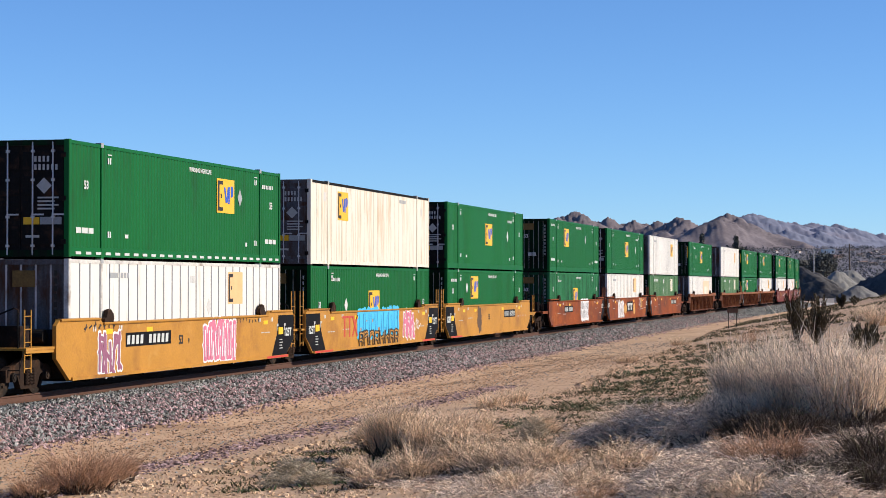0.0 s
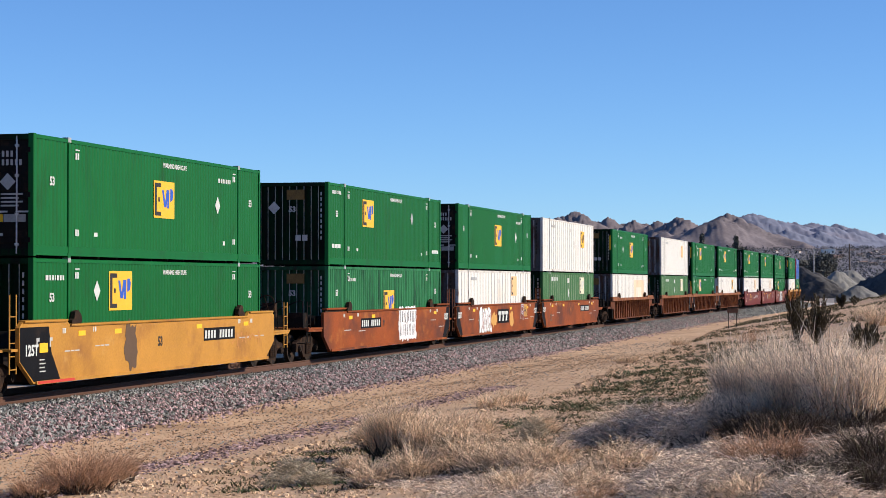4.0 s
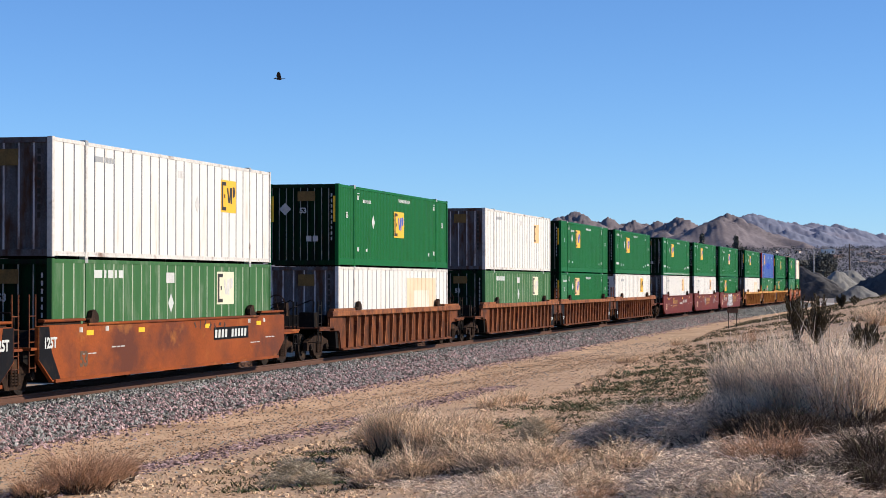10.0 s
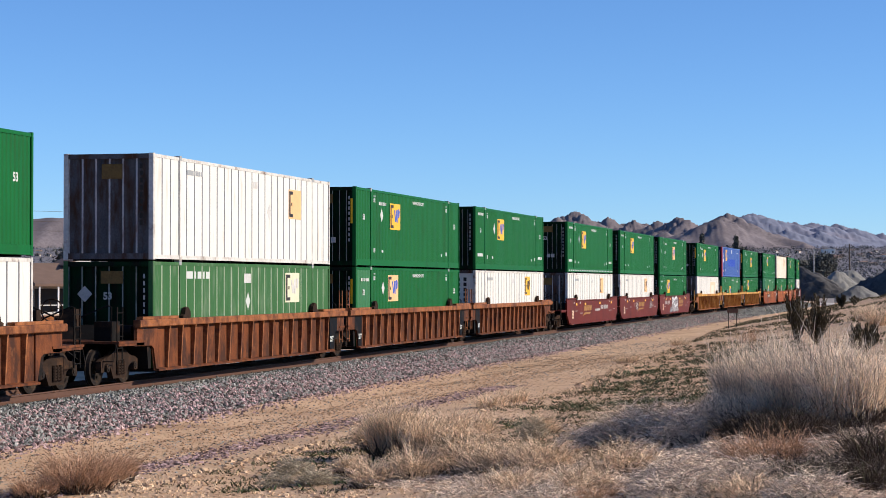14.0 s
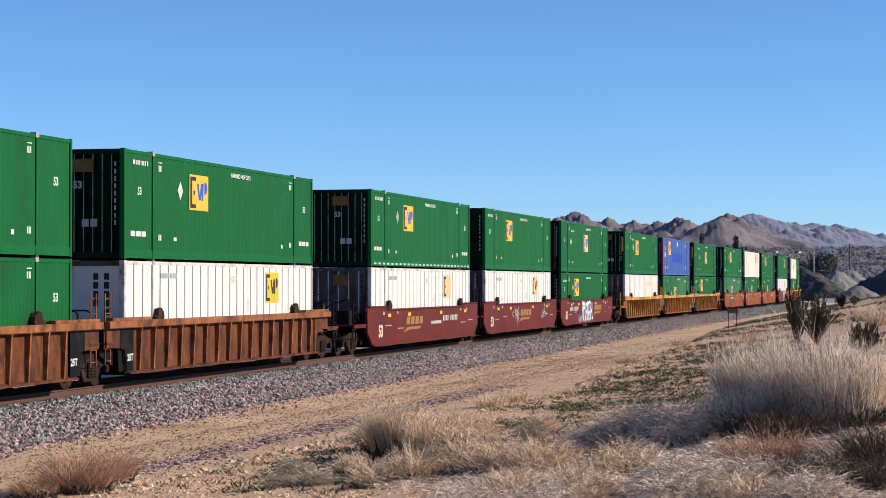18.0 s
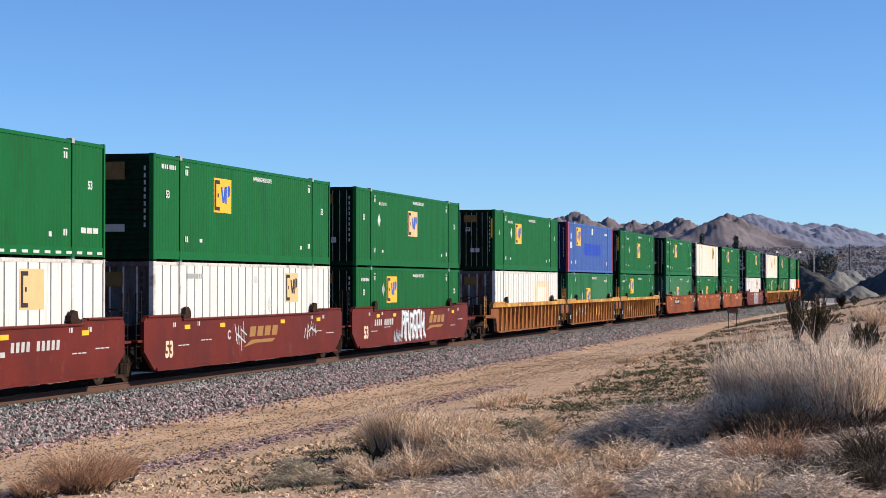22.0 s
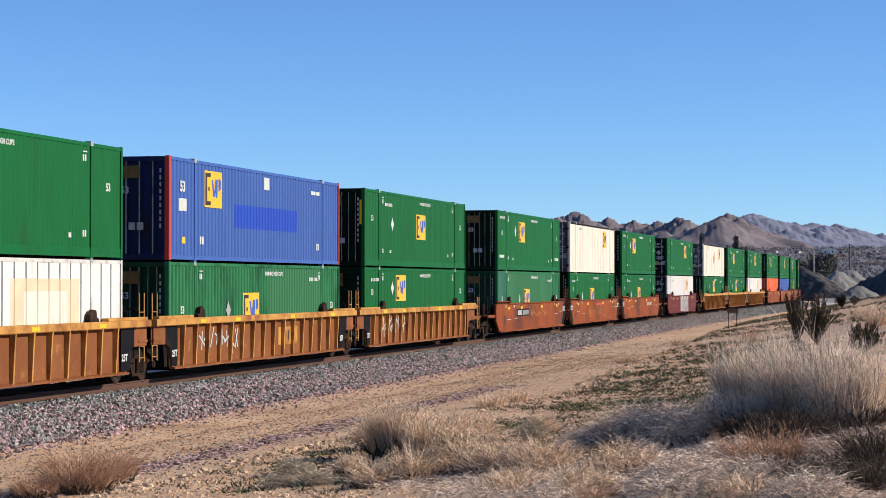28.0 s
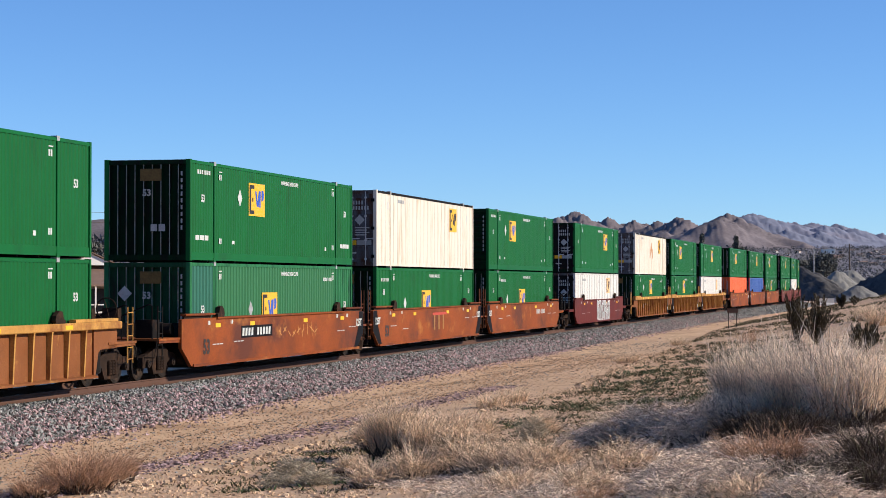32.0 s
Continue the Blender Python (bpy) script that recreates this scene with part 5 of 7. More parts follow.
plate("emblem_board", wells[14], 1.15, 3.1, 0.66, 1.22, "yellow_chord", 1.3575, "worn yellow board between the ribs")
for k in range(2):
    plate("emblem_shape", wells[14], 1.6 + k * 0.5, 1.72 + k * 0.5, 0.8, 1.1, "logo_dark", 1.3625)
for i, s in ((14, 40), (15, 41), (20, 42)):
    scribble(wells[i], -5.9, -2.6, 0.6, 1.4, "spray_pale", 8, s, 1.3575, 0.03)
for i, w in enumerate(wells):
    small_marks(w, "rib" in [k for s, k, b in TRAIN[1:] for _ in b][i], 50 + i)

# ---- plants ----
straw_mat = material("dry_straw", (0.7, 0.53, 0.37), 0.8, vary=0.15, scale=3, island=0.8, bump=0.0, thin=0.05)
grey_mat = material("weathered_grey_grass", (0.66, 0.53, 0.42), 0.85, vary=0.15, scale=3, island=0.9, bump=0.0, thin=0.05)
tall_mat = material("pale_dry_stems", (0.74, 0.61, 0.48), 0.85, vary=0.15, scale=3, island=0.85, bump=0.0, thin=0.1)
brown_mat = material("reddish_brown_twigs", (0.47, 0.29, 0.185), 0.85, vary=0.2, scale=3, island=0.75, bump=0.0, thin=0.1)
sage_mat = material("grey_sage_twigs", (0.42, 0.36, 0.27), 0.85, vary=0.2, scale=3, island=0.7, bump=0.0, thin=0.2)
weed_mat = material("green_weed_leaf", (0.045, 0.062, 0.024), 0.7, vary=0.2, scale=3, island=0.4, bump=0.0)
creo_leaf = material("olive_creosote_leaf", (0.06, 0.043, 0.02), 0.6, vary=0.2, scale=3, island=0.5, bump=0.0)
creo_stem = material("dark_creosote_stem", (0.09, 0.065, 0.045), 0.85, vary=0.2, scale=5, island=0.3, bump=0.0)
brush_mat = material("dark_olive_brush", (0.12, 0.1, 0.055), 0.85, vary=0.2, scale=3, island=0.5, bump=0.0)
sprig_mat = material("dull_green_sprig", (0.11, 0.115, 0.05), 0.8, vary=0.2, scale=3, island=0.5, bump=0.0)
stalk_mat = material("bleached_stalk", (0.85, 0.73, 0.58), 0.8, vary=0.1, scale=3, island=0.3, bump=0.0, thin=0.1)
# near-black twig colour, also used for shade in and between clumps
shade_mat = material("near_black_twig_shade", (0.075, 0.055, 0.042), 0.9, vary=0.2, scale=3, island=0.5, bump=0.0)
clod_mat = material("tan_clod_stone", (0.56, 0.39, 0.255), 0.95, vary=0.15, scale=4, island=0.45, bump=0.1)


def blade_arrays(rng, root, height, lean_dir, lean, droop, width, wild=0.04, twigs=0):
    """Ribbons of five bends: root (n, 3), the rest of length n; twigs: short side shoots for each. Gives vertices and triangles."""
    n = len(root)
    s = np.array([0.0, 0.22, 0.42, 0.62, 0.82, 1.0])
    out = np.stack([np.cos(lean_dir), np.sin(lean_dir), np.zeros(n)], -1)
    turn = np.stack([-np.sin(lean_dir), np.cos(lean_dir), np.zeros(n)], -1)
    up = s[None] * height[:, None] - droop[:, None] * height[:, None] * s[None] ** 3
    side = lean[:, None] * height[:, None] * (0.6 * s[None] + 0.4 * s[None] ** 2) + 0.35 * droop[:, None] * height[:, None] * s[None] ** 2
    curl = (rng.normal(0, 3.0 * wild, n) * height)[:, None] * s[None] ** 2
    mid = root[:, None] + out[:, None] * side[..., None] + turn[:, None] * curl[..., None]
    mid[..., 2] += up
    mid[:, 1:] += np.cumsum(rng.normal(0, 0.42 * wild, (n, 5, 3)), 1) * height[:, None, None]
    face = rng.random(n) * 6.283
    across = np.stack([np.cos(face), np.sin(face), np.zeros(n)], -1)[:, None] * (width[:, None, None] * np.array([1.0, 0.97, 0.88, 0.74, 0.5, 0.0])[None, :, None]) * 0.5
    left, right = mid - across, mid + across
    v = np.concatenate([left[:, :5], right[:, :5], mid[:, 5:]], 1)
    tri = np.array([(0, 5, 1), (5, 6, 1), (1, 6, 2), (6, 7, 2), (2, 7, 3), (7, 8, 3), (3, 8, 4), (8, 9, 4), (4, 9, 10)])
    v, f = v.reshape(-1, 3), (np.arange(n)[:, None, None] * 11 + tri[None]).reshape(-1, 3)
    if twigs:
        m = n * twigs
        own = rng.integers(0, n, m)
        knot = rng.integers(1, 5, m)
        p = mid[own, knot] + (mid[own, knot + 1] - mid[own, knot]) * rng.random((m, 1))
        way = (mid[own, knot + 1] - mid[own, knot]) / (0.2 * height[own])[:, None] + rng.normal(0, 0.55, (m, 3))
        tip = p + way * (height[own] * (0.05 + 0.1 * rng.random(m)))[:, None]
        thick = rng.normal(0, 1, (m, 3))
        thick *= (width[own] * 0.45 / np.linalg.norm(thick, axis=1))[:, None]
        v2 = np.stack([p - thick, p + thick, tip], 1).reshape(-1, 3)
        v, f = np.concatenate([v, v2]), np.concatenate([f, np.arange(m * 3).reshape(-1, 3) + len(v)])
    return v, f


def curl_arrays(rng, root, length, heading, rise, fall, swing, width):
    """Strands that climb, bow over and curl: pitch runs from rise to fall (radians), heading swings on the way."""
    n = len(root)
    s = np.linspace(0, 1, 7)[:-1] + 1 / 12
    pitch = rise[:, None] + (fall - rise)[:, None] * s[None] ** 0.8 + rng.normal(0, 0.16, (n, 6))
    way = heading[:, None] + swing[:, None] * s[None] + rng.normal(0, 0.18, (n, 6))
    step = np.stack([np.cos(pitch) * np.cos(way), np.cos(pitch) * np.sin(way), np.sin(pitch)], -1) * (length / 6)[:, None, None]
    mid = root[:, None] + np.concatenate([np.zeros((n, 1, 3)), np.cumsum(step, 1)], 1)[:, [0, 1, 2, 3, 5, 6]]
    low = ground_z(mid[..., 0], mid[..., 1]) + 0.012
    mid[..., 2] = np.maximum(mid[..., 2], low)
    face = rng.random(n) * 6.283
    across = np.stack([np.cos(face) * 0.8, np.sin(face) * 0.8, np.full(n, 0.6)], -1)[:, None] * (width[:, None, None] * np.array([1.0, 0.97, 0.9, 0.78, 0.5, 0.0])[None, :, None]) * 0.5
    v = np.concatenate([(mid - across)[:, :5], (mid + across)[:, :5], mid[:, 5:]], 1)
    tri = np.array([(0, 5, 1), (5, 6, 1), (1, 6, 2), (6, 7, 2), (2, 7, 3), (7, 8, 3), (3, 8, 4), (8, 9, 4), (4, 9, 10)])
    return v.reshape(-1, 3), (np.arange(n)[:, None, None] * 11 + tri[None]).reshape(-1, 3)


def clump_roots(rng, n, x, y, radius, spread=0.75):
    a, r = rng.random(n) * 6.283, radius * spread * np.sqrt(rng.random(n))
    rx, ry = x + r * np.cos(a), y + r * np.sin(a)
    return np.stack([rx, ry, ground_z(rx, ry) - 0.01], -1), a, r / max(radius, 1e-3)


def bush(kind, x, y, radius, height, seed):
    rng = np.random.default_rng(seed)
    fine = 0.0026 + 0.0002 * min(y, 45)
    name, label, mat, n = {
        "tall": ("dry_bush", "tall pale dry bush of upright stems on sandy ground", tall_mat, int(2300 * radius / 0.5)),
        "upright": ("dry_bush", "upright straw-coloured dry bush of fine stems on sand", straw_mat, int(1700 * radius / 0.4)),
        "grey": ("dry_grass_clump", "tangled weathered grey dry grass clump on sand", grey_mat, int(620 * radius / 0.4)),
        "straw": ("dry_grass_clump", "straw-coloured dry grass clump on sandy ground", straw_mat, int(560 * radius / 0.35)),
        "brown": ("tumbleweed_bush", "reddish-brown rounded dry twiggy bush on sand", brown_mat, int(1000 * radius / 0.5)),
        "sage": ("sage_bush", "small grey twiggy sage bush on sand", sage_mat, int(380 * radius / 0.2)),
        "dark": ("sage_bush", "dark tangled twiggy bush with a little green, some put in as shade", shade_mat, int(420 * radius / 0.2)),
        "twig": ("dry_bush", "thin brown leafless desert shrub", brown_mat, 300),
    }[kind]
    n = int(n * (1.0 if y < 40 else 0.5))
    root, a, rr = clump_roots(rng, n, x, y, radius)
    if kind in ("tall", "upright"):
        lump = 0.78 + 0.2 * ripple(root[:, 0], root[:, 1], 0.13, seed)
        h = 1.16 * height * lump * (0.5 + 0.58 * rng.random(n) ** 0.8) * (1 - 0.42 * rr ** 2)
        lean, droop, w = 0.03 + 0.5 * rr * (0.4 + 0.6 * rng.random(n)), 0.04 * rng.random(n), fine * (0.55 + 0.6 * rng.random(n))
        a = a + rng.normal(0, 0.35, n)
    elif kind == "grey":
        h = height * (0.5 + 0.8 * rng.random(n))
        lean, droop, w = 0.3 + 1.2 * rng.random(n) ** 1.3, 0.5 + 1.0 * rng.random(n), fine * (0.7 + 0.8 * rng.random(n))
        a = a + rng.normal(0, 0.9, n)
    elif kind == "straw":
        h = height * (0.35 + 0.8 * rng.random(n) ** 1.3)
        lean, droop, w = 0.1 + 0.7 * rng.random(n), 0.45 * rng.random(n), fine * (0.7 + 0.8 * rng.random(n))
        a = a + rng.normal(0, 0.7, n)
    else:
        dome = np.sqrt(np.clip(1 - rr ** 2, 0.05, 1))
        h = height * dome * (0.45 + 0.6 * rng.random(n))
        lean, droop, w = 0.2 + 0.9 * rng.random(n), 0.2 * rng.random(n), fine * (0.6 + 0.6 * rng.random(n))
        a = a + rng.normal(0, 0.8, n)
        root[:, 2] += height * 0.3 * dome * rng.random(n) * (rng.random(n) < 0.5)
    if kind in ("grey", "straw", "sage") and y < 40:
        m = int(n * {"grey": 3.6, "straw": 2.8, "sage": 2.0}[kind])
        root, a, rr = clump_roots(rng, m, x, y, radius, 0.8)
        root[:, 2] += height * 0.7 * rng.random(m) ** 1.5 * (1 - rr ** 2)
        curl = {"grey": 1.9, "straw": 1.1, "sage": 1.2}[kind]
        reach = height * {"grey": 1.05, "straw": 1.0, "sage": 1.0}[kind] * (0.35 + 0.75 * rng.random(m)) * (1 - 0.35 * rr)
        first = np.clip(rng.normal({"grey": 1.0, "straw": 1.2}.get(kind, 0.95), 0.3, m), 0.2, 1.5)
        last = first - curl * (0.5 + rng.random(m))
        v, f = curl_arrays(rng, root, reach, a + rng.normal(0, 1.0, m), first, last, rng.normal(0, 1.4 * curl, m), fine * (0.5 + 0.6 * rng.random(m)))
    else:
        v, f = blade_arrays(rng, root, h, a, lean, droop, w, {"tall": 0.05, "upright": 0.07, "grey": 0.2, "straw": 0.13}.get(kind, 0.13), {"tall": 10, "upright": 10, "grey": 4, "straw": 5}.get(kind, 8))
    ob = new(name, raw_mesh(name, v, f, mat, smooth=False))
    tagged(ob, label, "bush" if "bush" in name else "grass", "dry plants of the desert")
    if kind == "dark":
        k = 60 if x > 21 else 12
        root, a, rr = clump_roots(rng, k, x, y, radius, 0.5)
        v, f = blade_arrays(rng, root, height * (0.4 + 0.5 * rng.random(k)), a, 0.1 + 0.4 * rng.random(k), 0.2 * rng.random(k), fine * (1.0 + rng.random(k)), 0.06, 2)
        tagged(part("green_growth", raw_mesh("green_growth", v, f, sprig_mat, smooth=False), None, ob, "dull green sprigs"), kind="stuff")
    if kind in ("straw", "tall", "upright", "grey", "dark", "brown") and y < 40:
        k = {"tall": 110, "upright": 60, "grey": 130, "dark": 30, "brown": 24}.get(kind, 50)
        root, a, rr = clump_roots(rng, k, x, y, radius)
        if kind in ("tall", "upright"):
            v, f = blade_arrays(rng, root, height * (0.4 + 0.4 * rng.random(k)), a + rng.normal(0, 0.8, k), 0.1 + 0.6 * rng.random(k), 0.04 * rng.random(k), fine * (1.1 + 0.8 * rng.random(k)), 0.07, 1)
        else:
            rise = np.clip(rng.normal(1.15, 0.25, k), 0.4, 1.5)
            v, f = curl_arrays(rng, root, height * (0.45 + 0.65 * rng.random(k)), a + rng.normal(0, 0.8, k), rise, rise - 1.0 - 2.2 * rng.random(k), rng.normal(0, 1.6, k), fine * (0.8 + 0.8 * rng.random(k)))
        tagged(part("bleached_growth", raw_mesh("bleached_growth", v, f, stalk_mat, smooth=False), None, ob, "pale bleached seed stalks"), kind="stuff")
    # low dark twigs put the clump's inner shade into colour
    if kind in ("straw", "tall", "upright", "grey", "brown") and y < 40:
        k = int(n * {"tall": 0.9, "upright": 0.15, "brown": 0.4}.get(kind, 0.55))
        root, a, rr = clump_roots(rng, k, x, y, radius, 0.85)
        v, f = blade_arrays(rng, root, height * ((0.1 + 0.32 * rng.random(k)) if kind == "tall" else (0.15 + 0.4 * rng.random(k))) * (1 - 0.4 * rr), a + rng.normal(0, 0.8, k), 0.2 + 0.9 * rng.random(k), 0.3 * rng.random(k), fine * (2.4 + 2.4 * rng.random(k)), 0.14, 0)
        tagged(part("dead_undergrowth", raw_mesh("dead_undergrowth", v, f, shade_mat, smooth=False), None, ob, "dark twigs low in the clump, coloured as its shade"), kind="stuff")
    return ob


def creosote(x, y, radius, height, seed):
    """Woody stems that fan out, with small leaves thick along their upper halves."""
    rng = np.random.default_rng(seed)
    shrub = thing("creosote_shrub", "dark olive creosote shrub with fanned woody stems", "shrub", "dry plants of the desert")
    z0 = float(ground_z(x, y))
    shrub.location = (x, y, z0)
    leaves = []
    for i in range(34):
        bm = bmesh.new()
        a, out = rng.random() * 6.283, 0.05 + 0.95 * rng.random()
        h = height * (0.5 + 0.72 * rng.random()) * (1 - 0.2 * out)
        p0 = Vector((0.06 * math.cos(a), 0.06 * math.sin(a), 0))
        p1 = Vector((out * 0.55 * radius * math.cos(a), out * 0.55 * radius * math.sin(a), h * 0.55))
        p2 = Vector((out * 1.15 * radius * math.cos(a + 0.2), out * 1.15 * radius * math.sin(a + 0.2), h))
        tube(bm, p0, p1, 0.018, 5, 0.012)
        tube(bm, p1, p2, 0.012, 5, 0.003)
        part("stem", bm, creo_stem, shrub)
        for k in range(150):
            s = 0.18 + 0.78 * rng.random()
            q = p0.lerp(p1, s / 0.5) if s < 0.5 else p1.lerp(p2, (s - 0.5) / 0.5)
            leaves.append(tuple(q + Vector(rng.normal(0, 0.02, 3))))
    root = np.array(leaves)
    n = len(root)
    v, f = blade_arrays(rng, root, 0.05 + 0.08 * rng.random(n), rng.random(n) * 6.283, 0.1 + 0.5 * rng.random(n), 0.1 * rng.random(n), 0.014 + 0.014 * rng.random(n))
    part("foliage", raw_mesh("foliage", v, f, creo_leaf, smooth=False), None, shrub, "small olive leaves")


# kind, place, half width, height
PLANTS = [
    ("tall", 19.28, 27.88, 0.57, 1.26),
    ("tall", 19.96, 26.74, 0.63, 1.28),
    ("tall", 20.57, 25.99, 0.57, 1.13),
    ("tall", 20.98, 26.55, 0.43, 1.01),
    ("tall", 19.05, 26.35, 0.34, 0.66),
    ("tall", 20.01, 32.61, 0.71, 0.83),
    ("tall", 20.68, 33.65, 0.55, 0.71),
    ("grey", 18.54, 26.38, 0.59, 0.74),
    ("grey", 17.66, 27.81, 0.60, 0.71),
    ("grey", 16.96, 27.78, 0.50, 0.49),
    ("grey", 20.75, 20.62, 0.46, 0.38),
    ("dark", 21.16, 19.29, 0.34, 0.57),
    ("grey", 19.33, 23.02, 0.50, 0.32),
    ("brown", 20.02, 20.67, 0.48, 0.42),
    ("straw", 16.86, 25.01, 0.50, 0.49),
    ("straw", 16.17, 25.48, 0.51, 0.50),
    ("straw", 18.29, 22.24, 0.50, 0.44),
    ("grey", 19.21, 19.83, 0.47, 0.40),
    ("grey", 20.04, 18.49, 0.49, 0.40),
    # these dark bushes are added to darken shaded gaps between the clumps
    ("dark", 19.47, 25.49, 0.55, 0.45),
    ("dark", 19.99, 24.51, 0.53, 0.44),
    ("dark", 18.22, 28.60, 0.47, 0.36),
    ("dark", 20.51, 18.41, 0.35, 0.33),
    ("dark", 17.51, 25.59, 0.28, 0.24),
    ("dark", 14.38, 30.71, 0.34, 0.34),
    ("grey", 17.87, 19.25, 0.55, 0.26),
    ("brown", 18.64, 18.64, 0.38, 0.16),
    ("grey", 19.38, 18.35, 0.54, 0.34),
    ("straw", 20.05, 17.73, 0.42, 0.27),
    ("grey", 20.64, 17.42, 0.46, 0.34),
    ("grey", 16.94, 20.39, 0.54, 0.27),
    ("sage", 20.67, 18.10, 0.44, 0.30),
    ("dark", 21.12, 17.85, 0.36, 0.36),
    ("straw", 18.15, 20.08, 0.45, 0.32),
    ("straw", 17.29, 20.91, 0.48, 0.33),
    ("upright", 13.18, 31.63, 0.49, 0.86),
    ("upright", 13.78, 31.13, 0.39, 0.62),
    ("straw", 12.31, 33.37, 0.24, 0.67),
    ("straw", 13.80, 32.51, 0.47, 0.64),
    ("straw", 14.15, 33.09, 0.42, 0.54),
    ("straw", 15.55, 26.33, 0.45, 0.59),
    ("straw", 14.99, 26.04, 0.46, 0.52),
    ("straw", 10.76, 49.92, 0.50, 0.43),
    ("straw", 10.91, 51.94, 0.44, 0.42),
    ("straw", 9.88, 78.50, 0.55, 0.40),
    ("straw", 15.15, 33.91, 0.27, 0.44),
    ("sage", 15.07, 33.51, 0.23, 0.43),
    ("brown", 9.16, 28.35, 0.63, 0.63),
    ("brown", 9.10, 29.57, 0.44, 0.53),
    ("brown", 8.79, 27.59, 0.37, 0.33),
    ("sage", 12.34, 28.95, 0.29, 0.34),
    ("sage", 13.29, 27.00, 0.31, 0.28),
    ("sage", 12.70, 27.08, 0.25, 0.25),
    ("straw", 13.38, 28.36, 0.24, 0.37),
    ("straw", 14.47, 25.74, 0.36, 0.39),
    ("sage", 20.65, 22.12, 0.12, 0.23),
    ("straw", 16.96, 29.76, 0.24, 0.48),
    ("grey", 17.54, 32.55, 0.39, 0.38),
    ("creo", 16.53, 76.34, 0.80, 1.81),
    ("creo", 17.37, 74.24, 0.78, 1.54),
    ("creo", 19.64, 55.93, 0.53, 0.83),
    ("creo", 15.44, 135.95, 0.42, 0.82),
    ("creo", 16.26, 135.60, 0.32, 0.49),
    ("twig", 14.21, 82.38, 0.32, 0.80),
    ("straw", 19.27, 84.50, 0.57, 1.04),
    ("straw", 18.32, 95.46, 0.51, 0.78),
    ("straw", 9.13, 100.35, 0.42, 0.51),
]
for seed, (kind, px, py, pr, ph) in enumerate(PLANTS):
    if kind == "creo":
        creosote(px, py, pr, ph, seed)
    else:
        bush(kind, px, py, pr, ph, seed)


def tufts(name, label, n_tufts, per, area, height, mat, seed, width=0.006, keep=None, lean=0.5):
    rng = np.random.default_rng(seed)
    x, y = area(rng, n_tufts)
    if keep is not None:
        ok = keep(x, y, rng)
        x, y = x[ok], y[ok]
    big = 0.5 + rng.random(len(x))
    cx, cy, cs = np.repeat(x, per), np.repeat(y, per), np.repeat(big, per)
    n = len(cx)
    cx, cy = cx + rng.normal(0, 0.06, n) * cs, cy + rng.normal(0, 0.06, n) * cs
    root = np.stack([cx, cy, ground_z(cx, cy) - 0.005], -1)
    v, f = blade_arrays(rng, root, height * cs * (0.4 + 0.8 * rng.random(n)), rng.random(n) * 6.283, lean + lean * rng.random(n), 0.3 * rng.random(n), width * (0.7 + 0.6 * rng.random(n)) * (1 + cy / 60))
    return tagged(new(name, raw_mesh(name, v, f, mat, smooth=False)), label, "ground cover", kind="stuff")


def slope(y0, y1, u0, u1, power=1.5):
    def area(rng, n):
        y = y0 + (y1 - y0) * rng.random(n) ** power
        return road_edge(y) + u0 + (u1 - u0) * rng.random(n), y
    return area


def lip(rng, n):
    y = 26 + 110 * rng.random(n) ** 1.3
    return road_edge(y) + 0.05 * rng.normal(0, 1, n), y


def patchy(size, seed, least, wide=0.3):
    """Keeps what falls into rolling patches of the ground."""
    return lambda x, y, r: r.random(len(x)) < smooth(least, least + wide, ripple(x, y, size, seed) + 0.5 * ripple(x, y, size * 0.3, seed + 2))


tufts("green_weeds", "low green weeds on the sandy bank", 3300, 9, slope(26, 78, 0.6, 6.0, 1.0), 0.07, weed_mat, 71, 0.018, patchy(2.6, 7, -0.35, 0.9), 0.8)
tufts("dry_tufts", "sparse dry grass tufts on the bank", 1100, 11, slope(20, 120, 0.3, 12.0), 0.11, straw_mat, 72, 0.005)
tufts("dry_tufts", "sparse straw tufts along the road edge", 420, 14, slope(24, 90, -1.0, 0.8), 0.11, straw_mat, 73, 0.005, lambda x, y, r: ripple(x, y, 3.0, 2) > 0.0)
tufts("low_dry_brush", "low dark dry brush on the rising ground", 5600, 7, slope(46, 170, 0.3, 13.0, 1.0), 0.11, brush_mat, 74, 0.02, patchy(4.5, 3, -0.35, 0.7), 0.7)
def litter(rng, n):
    x, y = 14.6 + 7.0 * rng.random(n), 14.5 + 12 * rng.random(n)
    ok = x > 20.5 - 0.55 * (y - 14.5)
    return x[ok], y[ok]


lr = np.random.default_rng(75)
lx, ly = litter(lr, 34000)
ln = len(lx)
v, f = curl_arrays(lr, np.stack([lx, ly, ground_z(lx, ly) + 0.05 * lr.random(ln)], -1), 0.1 + 0.22 * lr.random(ln), lr.random(ln) * 6.283, 0.2 + 0.9 * lr.random(ln), -0.9 * lr.random(ln), lr.normal(0, 1.4, ln), 0.003 + 0.003 * lr.random(ln))
tagged(new("dry_litter", raw_mesh("dry_litter", v, f, grey_mat, smooth=False)), "fallen tangled grey grass litter under the clumps", "ground cover", kind="stuff")
tufts("low_dry_brush", "low dark dry brush on the sandy bank", 3000, 8, slope(25, 55, 0.3, 8.0, 1.0), 0.06, brush_mat, 79, 0.014, patchy(1.9, 11, -0.5, 0.5), 0.7)
# dark twigs added to draw the shadow of the bank's lip
tufts("dark_twigs", "thin line of dark twigs drawing the shadow along the road edge", 420, 9, lip, 0.05, shade_mat, 78, 0.012, None, 1.0)


